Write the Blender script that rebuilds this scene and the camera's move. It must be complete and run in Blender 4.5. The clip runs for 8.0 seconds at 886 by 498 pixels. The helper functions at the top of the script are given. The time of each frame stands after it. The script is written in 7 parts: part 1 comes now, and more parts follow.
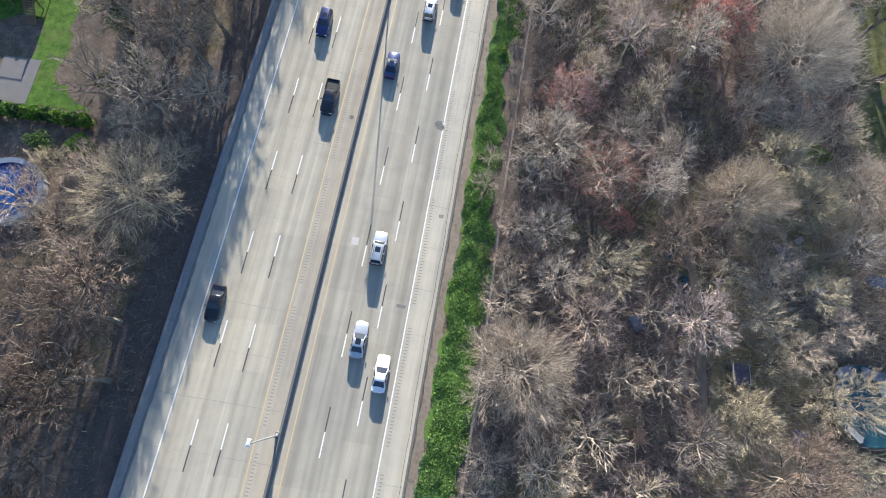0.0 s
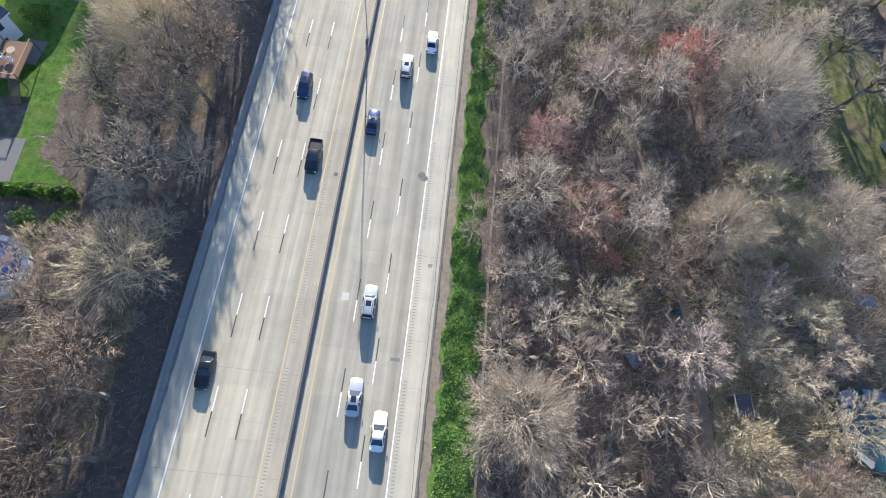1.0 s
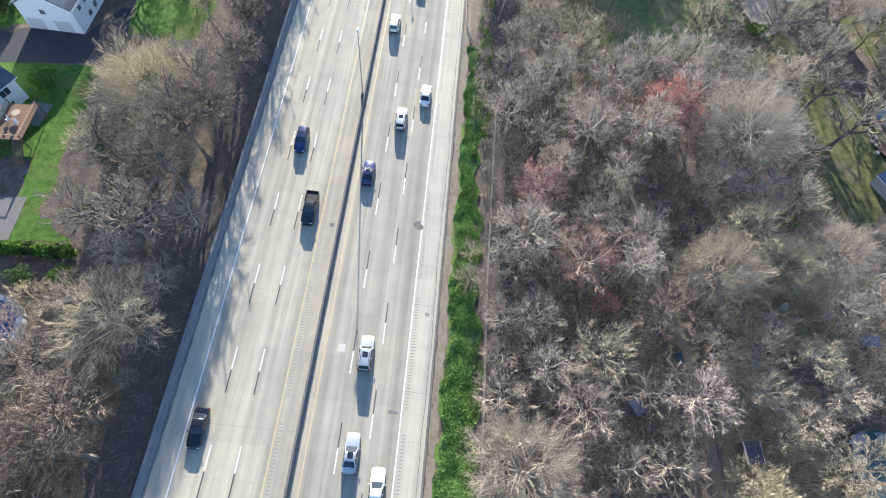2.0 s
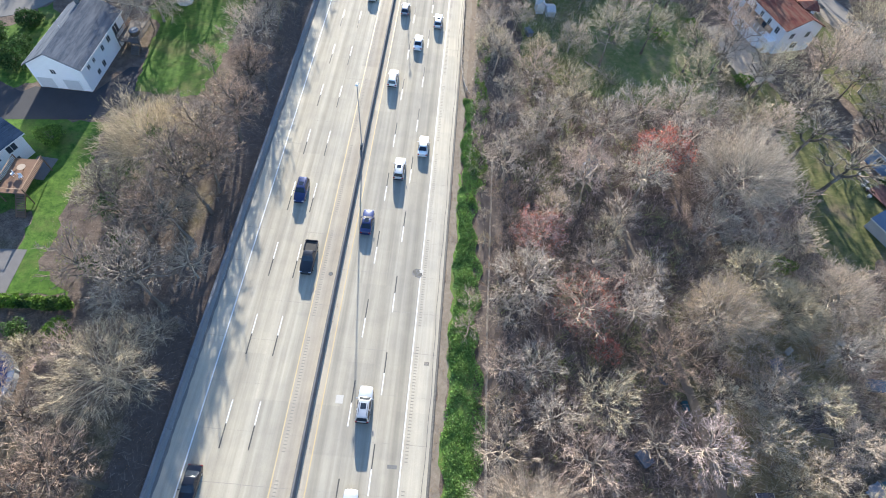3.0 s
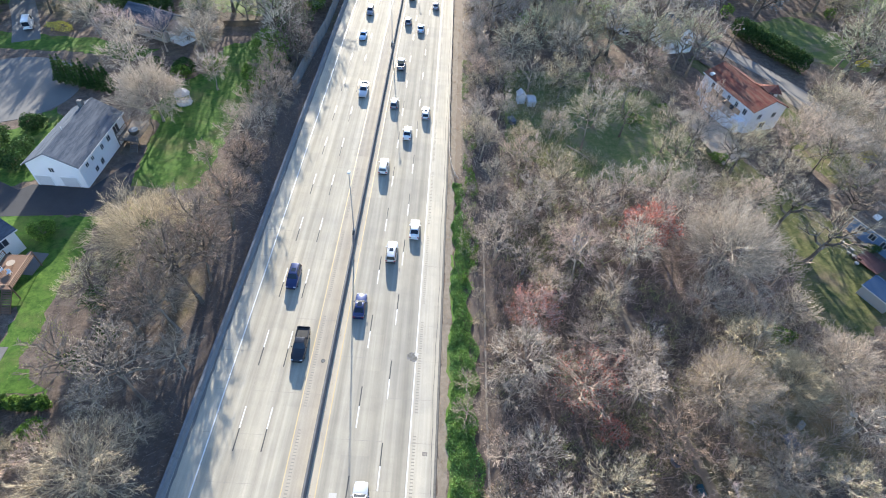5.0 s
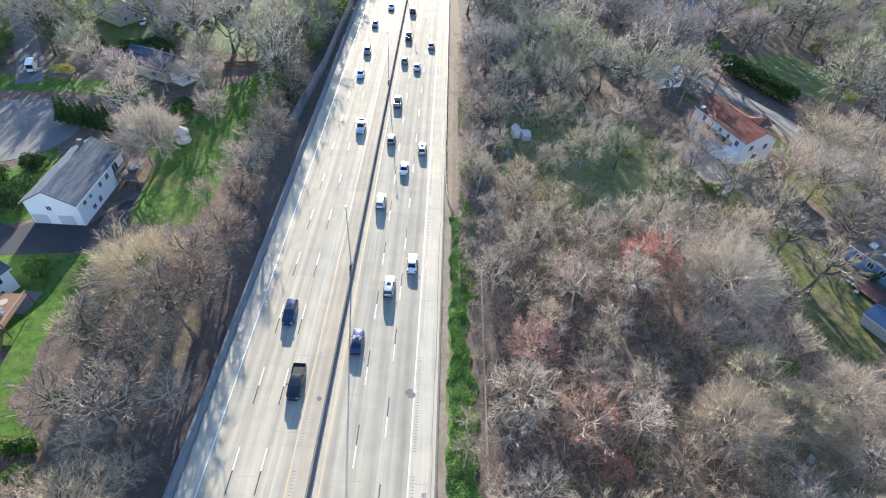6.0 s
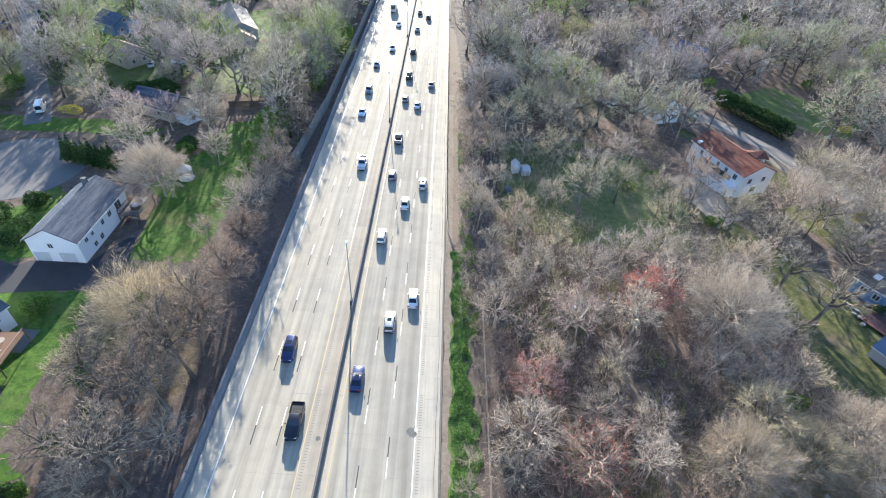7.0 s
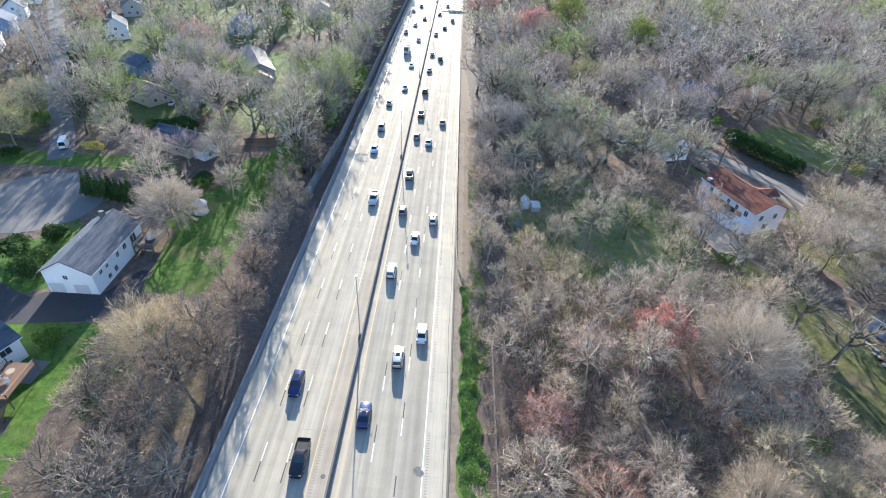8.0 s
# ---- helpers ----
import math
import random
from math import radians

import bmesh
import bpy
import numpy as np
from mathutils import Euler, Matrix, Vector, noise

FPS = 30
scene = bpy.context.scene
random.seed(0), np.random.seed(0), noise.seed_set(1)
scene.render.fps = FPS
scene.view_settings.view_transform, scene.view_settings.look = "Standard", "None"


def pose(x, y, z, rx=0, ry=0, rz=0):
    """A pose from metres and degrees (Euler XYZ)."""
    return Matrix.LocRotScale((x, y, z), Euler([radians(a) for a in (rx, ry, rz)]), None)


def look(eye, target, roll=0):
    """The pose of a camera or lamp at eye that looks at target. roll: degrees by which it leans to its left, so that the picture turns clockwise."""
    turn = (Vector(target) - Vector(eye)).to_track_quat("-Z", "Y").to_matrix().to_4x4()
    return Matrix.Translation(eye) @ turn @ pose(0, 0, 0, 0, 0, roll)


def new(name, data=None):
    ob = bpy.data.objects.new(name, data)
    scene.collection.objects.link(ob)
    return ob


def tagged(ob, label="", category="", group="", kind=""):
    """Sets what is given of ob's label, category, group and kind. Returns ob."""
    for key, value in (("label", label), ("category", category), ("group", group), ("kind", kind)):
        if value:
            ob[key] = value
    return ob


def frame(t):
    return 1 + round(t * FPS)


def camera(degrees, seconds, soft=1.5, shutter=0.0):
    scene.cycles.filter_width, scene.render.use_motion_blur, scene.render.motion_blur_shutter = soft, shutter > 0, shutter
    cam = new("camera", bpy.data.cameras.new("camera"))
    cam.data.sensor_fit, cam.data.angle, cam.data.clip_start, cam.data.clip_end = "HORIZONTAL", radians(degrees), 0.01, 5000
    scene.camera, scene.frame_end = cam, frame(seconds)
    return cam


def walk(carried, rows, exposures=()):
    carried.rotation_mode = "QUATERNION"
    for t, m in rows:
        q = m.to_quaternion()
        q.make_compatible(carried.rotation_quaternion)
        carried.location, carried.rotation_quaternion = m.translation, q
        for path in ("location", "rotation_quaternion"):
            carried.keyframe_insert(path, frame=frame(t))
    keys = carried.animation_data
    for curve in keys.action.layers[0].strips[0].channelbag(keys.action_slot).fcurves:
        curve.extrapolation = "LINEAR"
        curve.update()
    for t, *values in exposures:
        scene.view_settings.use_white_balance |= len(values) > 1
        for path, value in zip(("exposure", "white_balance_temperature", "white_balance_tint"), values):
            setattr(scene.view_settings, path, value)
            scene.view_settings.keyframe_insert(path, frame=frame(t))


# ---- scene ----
cam = camera(81.42, 8.0, 0.98)
PATH = [
    (0, (12.059, 5.513, 68.055), (14.463, 20.254, 20.338), 19.67),
    (0.5, (12.020, 5.643, 68.135), (14.623, 22.565, 21.158), 16.94),
    (1, (12.218, 5.901, 68.297), (14.778, 24.910, 22.122), 14.37),
    (1.5, (12.587, 6.287, 68.506), (14.853, 27.231, 23.160), 12.17),
    (3, (12.975, 6.448, 68.522), (14.490, 33.338, 26.395), 8.41),
    (3.5, (12.978, 6.430, 68.381), (14.420, 35.172, 27.494), 7.65),
    (4, (12.898, 6.364, 68.129), (14.393, 36.865, 28.538), 7.02),
    (4.5, (12.883, 6.289, 68.010), (14.423, 38.336, 29.662), 6.40),
    (6, (13.077, 6.537, 67.625), (14.567, 42.294, 32.708), 5.06),
    (6.5, (13.131, 6.649, 67.536), (14.573, 43.545, 33.822), 4.56),
    (7, (13.213, 6.739, 67.396), (14.358, 44.777, 34.965), 4.20),
    (7.5, (13.355, 6.658, 67.292), (13.911, 45.780, 36.161), 3.81),
    (8, (13.388, 6.554, 67.363), (13.326, 46.712, 37.575), 3.51),
]
walk(cam, [(t, look(eye, target, roll)) for t, eye, target, roll in PATH], [(0, 1.40, 6420, 11), (1.5, 1.62, 6420, 11), (4, 1.73, 6420, 11), (6.5, 1.78, 6370, 11), (8, 1.76, 6320, 11)])

# ---- light: a low spring sun ahead of the camera, slightly to the west ----
SUN_EL = radians(15.6)
SUN_WAY = Vector((-0.13 * math.cos(SUN_EL), 0.991 * math.cos(SUN_EL), math.sin(SUN_EL)))
world = bpy.data.worlds.new("world")
scene.world = world
world.use_nodes = True
wn = world.node_tree.nodes
sky = wn.new("ShaderNodeTexSky")
sky.sky_type = "NISHITA"
sky.sun_disc = False
sky.sun_elevation = SUN_EL
sky.sun_rotation = math.atan2(SUN_WAY.x, SUN_WAY.y)
sky.dust_density = 0.6
sky.ozone_density = 1.5
wn["Background"].inputs["Strength"].default_value = 0.10
blue = wn.new("ShaderNodeMix")
blue.data_type, blue.blend_type = "RGBA", "MULTIPLY"
blue.inputs[0].default_value = 1.0
blue.inputs[7].default_value = (0.79, 0.97, 1.19, 1)
world.node_tree.links.new(sky.outputs[0], blue.inputs[6])
world.node_tree.links.new(blue.outputs[2], wn["Background"].inputs[0])
sun_data = bpy.data.lights.new("sun", "SUN")
sun_data.energy = 5.0
sun_data.angle = radians(0.5)
sun_data.color = (1.0, 0.93, 0.80)
sun = new("sun", sun_data)
sun.matrix_world = look(SUN_WAY * 200, (0, 0, 0))


# ---- materials ----
def mat(name, rough=0.8, metal=0.0, spec=0.3):
    m = bpy.data.materials.new(name)
    m.use_nodes = True
    nt = m.node_tree
    b = nt.nodes["Principled BSDF"]
    b.inputs["Roughness"].default_value = rough
    b.inputs["Metallic"].default_value = metal
    b.inputs["Specular IOR Level"].default_value = spec
    return m, nt, b


def node(nt, kind, **inputs):
    n = nt.nodes.new(kind)
    for k, v in inputs.items():
        n.inputs[k.replace("_", " ")].default_value = v
    return n


def noise_node(nt, scale, detail=4.0, rough=0.6, stretch=(1, 1, 1), use="Object"):
    tc = nt.nodes.new("ShaderNodeTexCoord")
    mp = nt.nodes.new("ShaderNodeMapping")
    mp.inputs["Scale"].default_value = stretch
    nt.links.new(tc.outputs[use], mp.inputs[0])
    n = nt.nodes.new("ShaderNodeTexNoise")
    n.inputs["Scale"].default_value = scale
    n.inputs["Detail"].default_value = detail
    n.inputs["Roughness"].default_value = rough
    nt.links.new(mp.outputs[0], n.inputs["Vector"])
    return n.outputs["Fac"]


def ramp(nt, fac, stops):
    r = nt.nodes.new("ShaderNodeValToRGB")
    els = r.color_ramp.elements
    while len(els) < len(stops):
        els.new(0.5)
    for e, (p, c) in zip(els, stops):
        e.position = p
        e.color = (*c, 1) if len(c) == 3 else c
    nt.links.new(fac, r.inputs[0])
    return r.outputs[0]


def mix(nt, fac, a, b, kind="MIX"):
    m = nt.nodes.new("ShaderNodeMix")
    m.data_type = "RGBA"
    m.blend_type = kind
    if hasattr(fac, "links"):
        nt.links.new(fac, m.inputs[0])
    else:
        m.inputs[0].default_value = fac
    for sock, v in ((m.inputs[6], a), (m.inputs[7], b)):
        if hasattr(v, "links"):
            nt.links.new(v, sock)
        else:
            sock.default_value = (*v, 1)
    return m.outputs[2]


def bump(nt, b, height, strength=0.3, dist=0.05):
    n = nt.nodes.new("ShaderNodeBump")
    n.inputs["Strength"].default_value = strength
    n.inputs["Distance"].default_value = dist
    nt.links.new(height, n.inputs["Height"])
    nt.links.new(n.outputs[0], b.inputs["Normal"])


def simple(name, c1, c2, scale=3.0, rough=0.8, metal=0.0, spec=0.3, stretch=(1, 1, 1), bumps=0.15, fine=25.0):
    """Two-tone surface with a coarse and a fine variation."""
    m, nt, b = mat(name, rough, metal, spec)
    coarse = noise_node(nt, scale, 5, 0.6, stretch)
    grain = noise_node(nt, fine, 3, 0.7, stretch)
    col = mix(nt, coarse, c1, c2)
    g = ramp(nt, grain, [(0.3, (0.82, 0.82, 0.82)), (0.7, (1.12, 1.12, 1.12))])
    nt.links.new(mix(nt, 1.0, col, g, "MULTIPLY"), b.inputs["Base Color"])
    if bumps:
        bump(nt, b, grain, bumps, 0.03)
    return m


def road_material(name, light, dark):
    m, nt, b = mat(name, 0.85, 0, 0.06)
    big = noise_node(nt, 0.09, 5, 0.65, (1, 0.35, 1))
    streak = noise_node(nt, 0.75, 3, 0.5, (1, 0.008, 1))
    narrow = noise_node(nt, 3.0, 3, 0.6, (1, 0.03, 1))
    grain = noise_node(nt, 12, 4, 0.75)
    patch = noise_node(nt, 0.35, 4, 0.6)
    c = mix(nt, ramp(nt, streak, [(0.38, (0, 0, 0)), (0.64, (1, 1, 1))]), light, dark)
    c = mix(nt, 1.0, c, ramp(nt, big, [(0.3, (0.86, 0.87, 0.9)), (0.7, (1.1, 1.08, 1.04))]), "MULTIPLY")
    c = mix(nt, 1.0, c, ramp(nt, narrow, [(0.3, (0.93, 0.93, 0.93)), (0.7, (1.06, 1.06, 1.06))]), "MULTIPLY")
    c = mix(nt, 1.0, c, ramp(nt, grain, [(0.25, (0.88, 0.88, 0.88)), (0.75, (1.1, 1.1, 1.1))]), "MULTIPLY")
    c = mix(nt, 1.0, c, ramp(nt, patch, [(0.35, (0.94, 0.94, 0.95)), (0.6, (1.03, 1.03, 1.02))]), "MULTIPLY")
    # slabs poured at different times
    tc = nt.nodes.new("ShaderNodeTexCoord")
    slab = nt.nodes.new("ShaderNodeTexBrick")
    slab.offset = 0.0
    for key, value in (("Scale", 1.0), ("Brick Width", 3.68), ("Row Height", 6.1), ("Mortar Size", 0.0)):
        slab.inputs[key].default_value = value
    slab.inputs["Color1"].default_value = (0.93, 0.935, 0.94, 1)
    slab.inputs["Color2"].default_value = (1.05, 1.045, 1.03, 1)
    nt.links.new(tc.outputs["Object"], slab.inputs["Vector"])
    c = mix(nt, 1.0, c, slab.outputs["Color"], "MULTIPLY")
    nt.links.new(c, b.inputs["Base Color"])
    nt.links.new(ramp(nt, big, [(0.3, (0.74, 0.74, 0.74)), (0.7, (0.86, 0.86, 0.86))]), b.inputs["Roughness"])
    bump(nt, b, grain, 0.25, 0.01)
    return m


def ground_material():
    m, nt, b = mat("forest_floor", 0.95, 0, 0.1)
    big = noise_node(nt, 0.045, 6, 0.6)
    mid = noise_node(nt, 0.6, 5, 0.7)
    fine = noise_node(nt, 3.5, 6, 0.85)
    litter = ramp(nt, mid, [(0.25, (0.075, 0.06, 0.052)), (0.5, (0.145, 0.115, 0.098)), (0.75, (0.25, 0.2, 0.168))])
    green = ramp(nt, mid, [(0.3, (0.075, 0.08, 0.032)), (0.7, (0.15, 0.15, 0.065))])
    c = mix(nt, ramp(nt, big, [(0.52, (0, 0, 0)), (0.70, (0.7, 0.7, 0.7))]), litter, green)
    c = mix(nt, 1.0, c, ramp(nt, fine, [(0.3, (0.42, 0.42, 0.42)), (0.7, (1.65, 1.6, 1.52))]), "MULTIPLY")
    nt.links.new(c, b.inputs["Base Color"])
    bump(nt, b, fine, 0.8, 0.15)
    return m


def lawn_material(name, a, c, worn):
    m, nt, b = mat(name, 0.9, 0, 0.15)
    big = noise_node(nt, 0.16, 5, 0.65)
    fine = noise_node(nt, 5, 6, 0.8)
    col = mix(nt, ramp(nt, noise_node(nt, 0.8, 5, 0.75), [(0.36, (0, 0, 0)), (0.64, (1, 1, 1))]), a, c)
    col = mix(nt, ramp(nt, big, [(0.5, (0, 0, 0)), (0.68, (0.85, 0.85, 0.85))]), col, worn)
    col = mix(nt, 1.0, col, ramp(nt, fine, [(0.25, (0.6, 0.6, 0.6)), (0.75, (1.38, 1.38, 1.33))]), "MULTIPLY")
    nt.links.new(col, b.inputs["Base Color"])
    bump(nt, b, fine, 0.7, 0.08)
    return m


def plant_material(name, stops, rough=0.85, trans=0.16, patchy=False):
    """Colour varies from plant to plant, and from twig to twig."""
    m, nt, b = mat(name, rough, 0, 0.15)
    info = nt.nodes.new("ShaderNodeObjectInfo")
    geo = nt.nodes.new("ShaderNodeNewGeometry")
    c = ramp(nt, info.outputs["Random"], stops)
    v = ramp(nt, geo.outputs["Random Per Island"], [(0.0, (0.46, 0.455, 0.45)), (0.6, (1.0, 1.0, 1.0)), (1.0, (1.6, 1.56, 1.5))])
    c = mix(nt, 1.0, c, v, "MULTIPLY")
    if patchy:
        # species mixed in patches: dark ivy green to yellowish stalks
        spread = noise_node(nt, 0.55, 4, 0.7)
        c = mix(nt, 1.0, c, ramp(nt, spread, [(0.3, (0.6, 0.72, 0.68)), (0.5, (1.1, 1.1, 1.05)), (0.68, (1.3, 1.22, 1.05))]), "MULTIPLY")
    nt.links.new(c, b.inputs["Base Color"])
    if trans:
        thin = nt.nodes.new("ShaderNodeBsdfTranslucent")
        both = nt.nodes.new("ShaderNodeMixShader")
        both.inputs[0].default_value = trans
        nt.links.new(c, thin.inputs[0])
        nt.links.new(b.outputs[0], both.inputs[1])
        nt.links.new(thin.outputs[0], both.inputs[2])
        nt.links.new(both.outputs[0], nt.nodes["Material Output"].inputs[0])
    return m


def shingle_material(name, a, c, moss):
    m, nt, b = mat(name, 0.9, 0, 0.2)
    tc = nt.nodes.new("ShaderNodeTexCoord")
    br = nt.nodes.new("ShaderNodeTexBrick")
    br.inputs["Scale"].default_value = 1.0
    br.inputs["Brick Width"].default_value = 0.6
    br.inputs["Row Height"].default_value = 0.22
    br.inputs["Mortar Size"].default_value = 0.012
    br.inputs["Color1"].default_value = (*a, 1)
    br.inputs["Color2"].default_value = (*c, 1)
    br.inputs["Mortar"].default_value = (*[v * 0.5 for v in a], 1)
    mp = nt.nodes.new("ShaderNodeMapping")
    mp.inputs["Rotation"].default_value = (0, 0, radians(90))
    nt.links.new(tc.outputs["Object"], mp.inputs[0])
    nt.links.new(mp.outputs[0], br.inputs["Vector"])
    st = noise_node(nt, 0.8, 5, 0.65, (1.7, 0.22, 1.7))
    c2 = mix(nt, ramp(nt, st, [(0.4, (0, 0, 0)), (0.66, (0.85, 0.85, 0.85))]), br.outputs["Color"], moss)
    g = noise_node(nt, 9, 4, 0.8)
    c2 = mix(nt, 1.0, c2, ramp(nt, g, [(0.3, (0.8, 0.8, 0.8)), (0.7, (1.15, 1.15, 1.15))]), "MULTIPLY")
    nt.links.new(c2, b.inputs["Base Color"])
    bump(nt, b, br.outputs["Fac"], 0.4, 0.02)
    return m


def siding_material(name, c1, c2):
    m, nt, b = mat(name, 0.55, 0, 0.4)
    tc = nt.nodes.new("ShaderNodeTexCoord")
    w = nt.nodes.new("ShaderNodeTexWave")
    w.wave_type, w.bands_direction, w.wave_profile = "BANDS", "Z", "SAW"
    w.inputs["Scale"].default_value = 1.25
    nt.links.new(tc.outputs["Object"], w.inputs["Vector"])
    st = noise_node(nt, 0.8, 5, 0.6, (1, 1, 0.4))
    c = mix(nt, st, c1, c2)
    c = mix(nt, 1.0, c, ramp(nt, w.outputs["Fac"], [(0.0, (0.8, 0.8, 0.8)), (0.15, (1, 1, 1))]), "MULTIPLY")
    nt.links.new(c, b.inputs["Base Color"])
    bump(nt, b, w.outputs["Fac"], 0.4, 0.02)
    return m


def paint_material(name, c, metal=0.3, rough=0.32):
    m, nt, b = mat(name, rough, metal, 0.5)
    n = noise_node(nt, 1.3, 4, 0.6)
    nt.links.new(mix(nt, n, [v * 0.9 for v in c], [min(1, v * 1.08) for v in c]), b.inputs["Base Color"])
    b.inputs["Coat Weight"].default_value = 0.6
    b.inputs["Coat Roughness"].default_value = 0.08
    return m


def glass_dark(name, c=(0.015, 0.02, 0.028)):
    m, nt, b = mat(name, 0.06, 0, 0.6)
    n = noise_node(nt, 2.0, 3, 0.5)
    nt.links.new(mix(nt, n, c, [v * 1.8 for v in c]), b.inputs["Base Color"])
    return m


M_WEST = road_material("pale_concrete_road", (0.485, 0.445, 0.364), (0.355, 0.325, 0.265))
M_EAST = road_material("grey_concrete_road", (0.425, 0.392, 0.325), (0.30, 0.277, 0.23))
M_MEDIAN = road_material("stained_median_concrete", (0.455, 0.41, 0.335), (0.37, 0.33, 0.27))
M_SHOULDER = road_material("shoulder_concrete", (0.50, 0.46, 0.38), (0.41, 0.375, 0.308))
M_GROUND = ground_material()
M_LAWN = lawn_material("lawn_grass", (0.032, 0.085, 0.014), (0.105, 0.19, 0.034), (0.13, 0.135, 0.05))
M_ROUGHLAWN = lawn_material("thin_grass", (0.055, 0.075, 0.025), (0.15, 0.145, 0.062), (0.18, 0.14, 0.095))
M_YARD = lawn_material("mossy_yard", (0.18, 0.155, 0.08), (0.31, 0.245, 0.15), (0.38, 0.265, 0.175))
M_DIRT = simple("bare_soil", (0.15, 0.115, 0.085), (0.25, 0.20, 0.155), 0.8, 0.95, fine=9)
# leaf soil with the shade of the trees put into its colour
M_BANK_SHADED = simple("shade_dark_leaf_soil", (0.06, 0.05, 0.047), (0.17, 0.135, 0.115), 0.9, 0.95, fine=4.5, bumps=0.9)
M_GRAVEL = simple("gravel_and_leaves", (0.15, 0.12, 0.09), (0.33, 0.28, 0.22), 1.5, 0.95, fine=14, bumps=0.8)
M_WHITE_LINE = simple("white_road_paint", (0.66, 0.66, 0.64), (0.82, 0.82, 0.80), 2.0, 0.55)
M_YELLOW_LINE = simple("worn_yellow_paint", (0.55, 0.37, 0.12), (0.56, 0.50, 0.38), 0.5, 0.6)
M_BLACK_LINE = simple("black_contrast_paint", (0.05, 0.05, 0.05), (0.10, 0.10, 0.095), 2.0, 0.7)
M_RUMBLE = simple("milled_concrete", (0.23, 0.21, 0.18), (0.31, 0.285, 0.245), 1.0, 0.9)
M_JOINT = simple("joint_sealant", (0.25, 0.23, 0.205), (0.33, 0.305, 0.27), 1.0, 0.8)
M_PATCH = simple("fresh_concrete_patch", (0.49, 0.465, 0.42), (0.56, 0.535, 0.485), 1.5, 0.8)
M_STAIN = simple("asphalt_patch", (0.06, 0.058, 0.055), (0.24, 0.225, 0.20), 3.2, 0.85)
M_BARRIER = simple("weathered_barrier_concrete", (0.11, 0.115, 0.12), (0.19, 0.19, 0.19), 0.6, 0.85, fine=8)
M_PARAPET = simple("parapet_concrete", (0.16, 0.17, 0.185), (0.25, 0.26, 0.275), 0.5, 0.85, fine=8)
M_NOISEWALL = simple("noise_wall_concrete", (0.17, 0.175, 0.18), (0.24, 0.24, 0.24), 0.5, 0.9, fine=6)
M_STEEL = simple("galvanised_steel", (0.42, 0.43, 0.44), (0.56, 0.57, 0.58), 2.0, 0.45, 0.6)
M_RUSTRAIL = simple("weathered_steel", (0.34, 0.30, 0.26), (0.46, 0.41, 0.36), 1.5, 0.7, 0.3)
M_LAMPHEAD = simple("pale_lamp_housing", (0.70, 0.70, 0.68), (0.82, 0.82, 0.80), 3.0, 0.5)
M_ASPHALT = simple("dark_asphalt", (0.035, 0.037, 0.043), (0.06, 0.06, 0.066), 0.4, 0.85, fine=12)
M_STREET = simple("worn_street_asphalt", (0.13, 0.128, 0.125), (0.205, 0.198, 0.188), 0.2, 0.85, fine=10)
M_LANE = simple("pale_lane_asphalt", (0.175, 0.165, 0.15), (0.245, 0.225, 0.205), 0.3, 0.9, fine=8)
M_TANDRIVE = simple("tan_gravel_drive", (0.36, 0.29, 0.22), (0.48, 0.40, 0.32), 0.6, 0.95, fine=8)
M_SLAB = simple("patio_concrete", (0.13, 0.125, 0.125), (0.20, 0.19, 0.185), 0.8, 0.85)
M_BARK = plant_material("bark", [(0.0, (0.114, 0.093, 0.075)), (0.5, (0.168, 0.144, 0.120)), (1.0, (0.228, 0.201, 0.168))], trans=0.0)
M_BARK_TAN = plant_material("pale_tan_bark", [(0.0, (0.323, 0.274, 0.219)), (1.0, (0.408, 0.353, 0.286))], trans=0.0)
M_TWIG = plant_material("bare_twigs", [(0.0, (0.464, 0.355, 0.294)), (0.2, (0.515, 0.425, 0.357)), (0.4, (0.444, 0.405, 0.285)), (0.6, (0.495, 0.435, 0.389)), (0.8, (0.551, 0.470, 0.357)), (1.0, (0.439, 0.335, 0.294))])
M_TWIG_TAN = plant_material("tan_twigs", [(0.0, (0.386, 0.323, 0.259)), (1.0, (0.423, 0.358, 0.297))])
M_TWIG_KHAKI = plant_material("khaki_twigs", [(0.0, (0.44, 0.37, 0.265)), (1.0, (0.49, 0.415, 0.30))])
M_TWIG_PALE = plant_material("pale_grey_twigs", [(0.0, (0.433, 0.382, 0.321)), (1.0, (0.498, 0.434, 0.366))])
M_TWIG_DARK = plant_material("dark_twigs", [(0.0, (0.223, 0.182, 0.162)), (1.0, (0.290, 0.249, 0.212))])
M_TWIG_MAUVE = plant_material("mauve_twigs", [(0.0, (0.457, 0.368, 0.345)), (1.0, (0.498, 0.404, 0.378))])
M_TWIG_OLIVE = plant_material("olive_twigs", [(0.0, (0.46, 0.40, 0.285)), (1.0, (0.52, 0.45, 0.325))])
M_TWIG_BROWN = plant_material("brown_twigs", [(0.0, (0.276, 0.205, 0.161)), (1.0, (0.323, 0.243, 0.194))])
# brown twigs darkened further, in place of shade from taller trees
M_TWIG_UMBER_SHADE = plant_material("shaded_umber_twigs", [(0.0, (0.125, 0.092, 0.075)), (1.0, (0.165, 0.124, 0.102))])
M_TWIG_GREEN = plant_material("budding_green_twigs", [(0.0, (0.310, 0.346, 0.144)), (1.0, (0.348, 0.384, 0.175))])
# far-only twig colours, greyed and bluer to put distance haze into them
M_WOOD_GREY = plant_material("grey_hazed_far_twigs", [(0.0, (0.353, 0.338, 0.328)), (1.0, (0.412, 0.392, 0.383))])
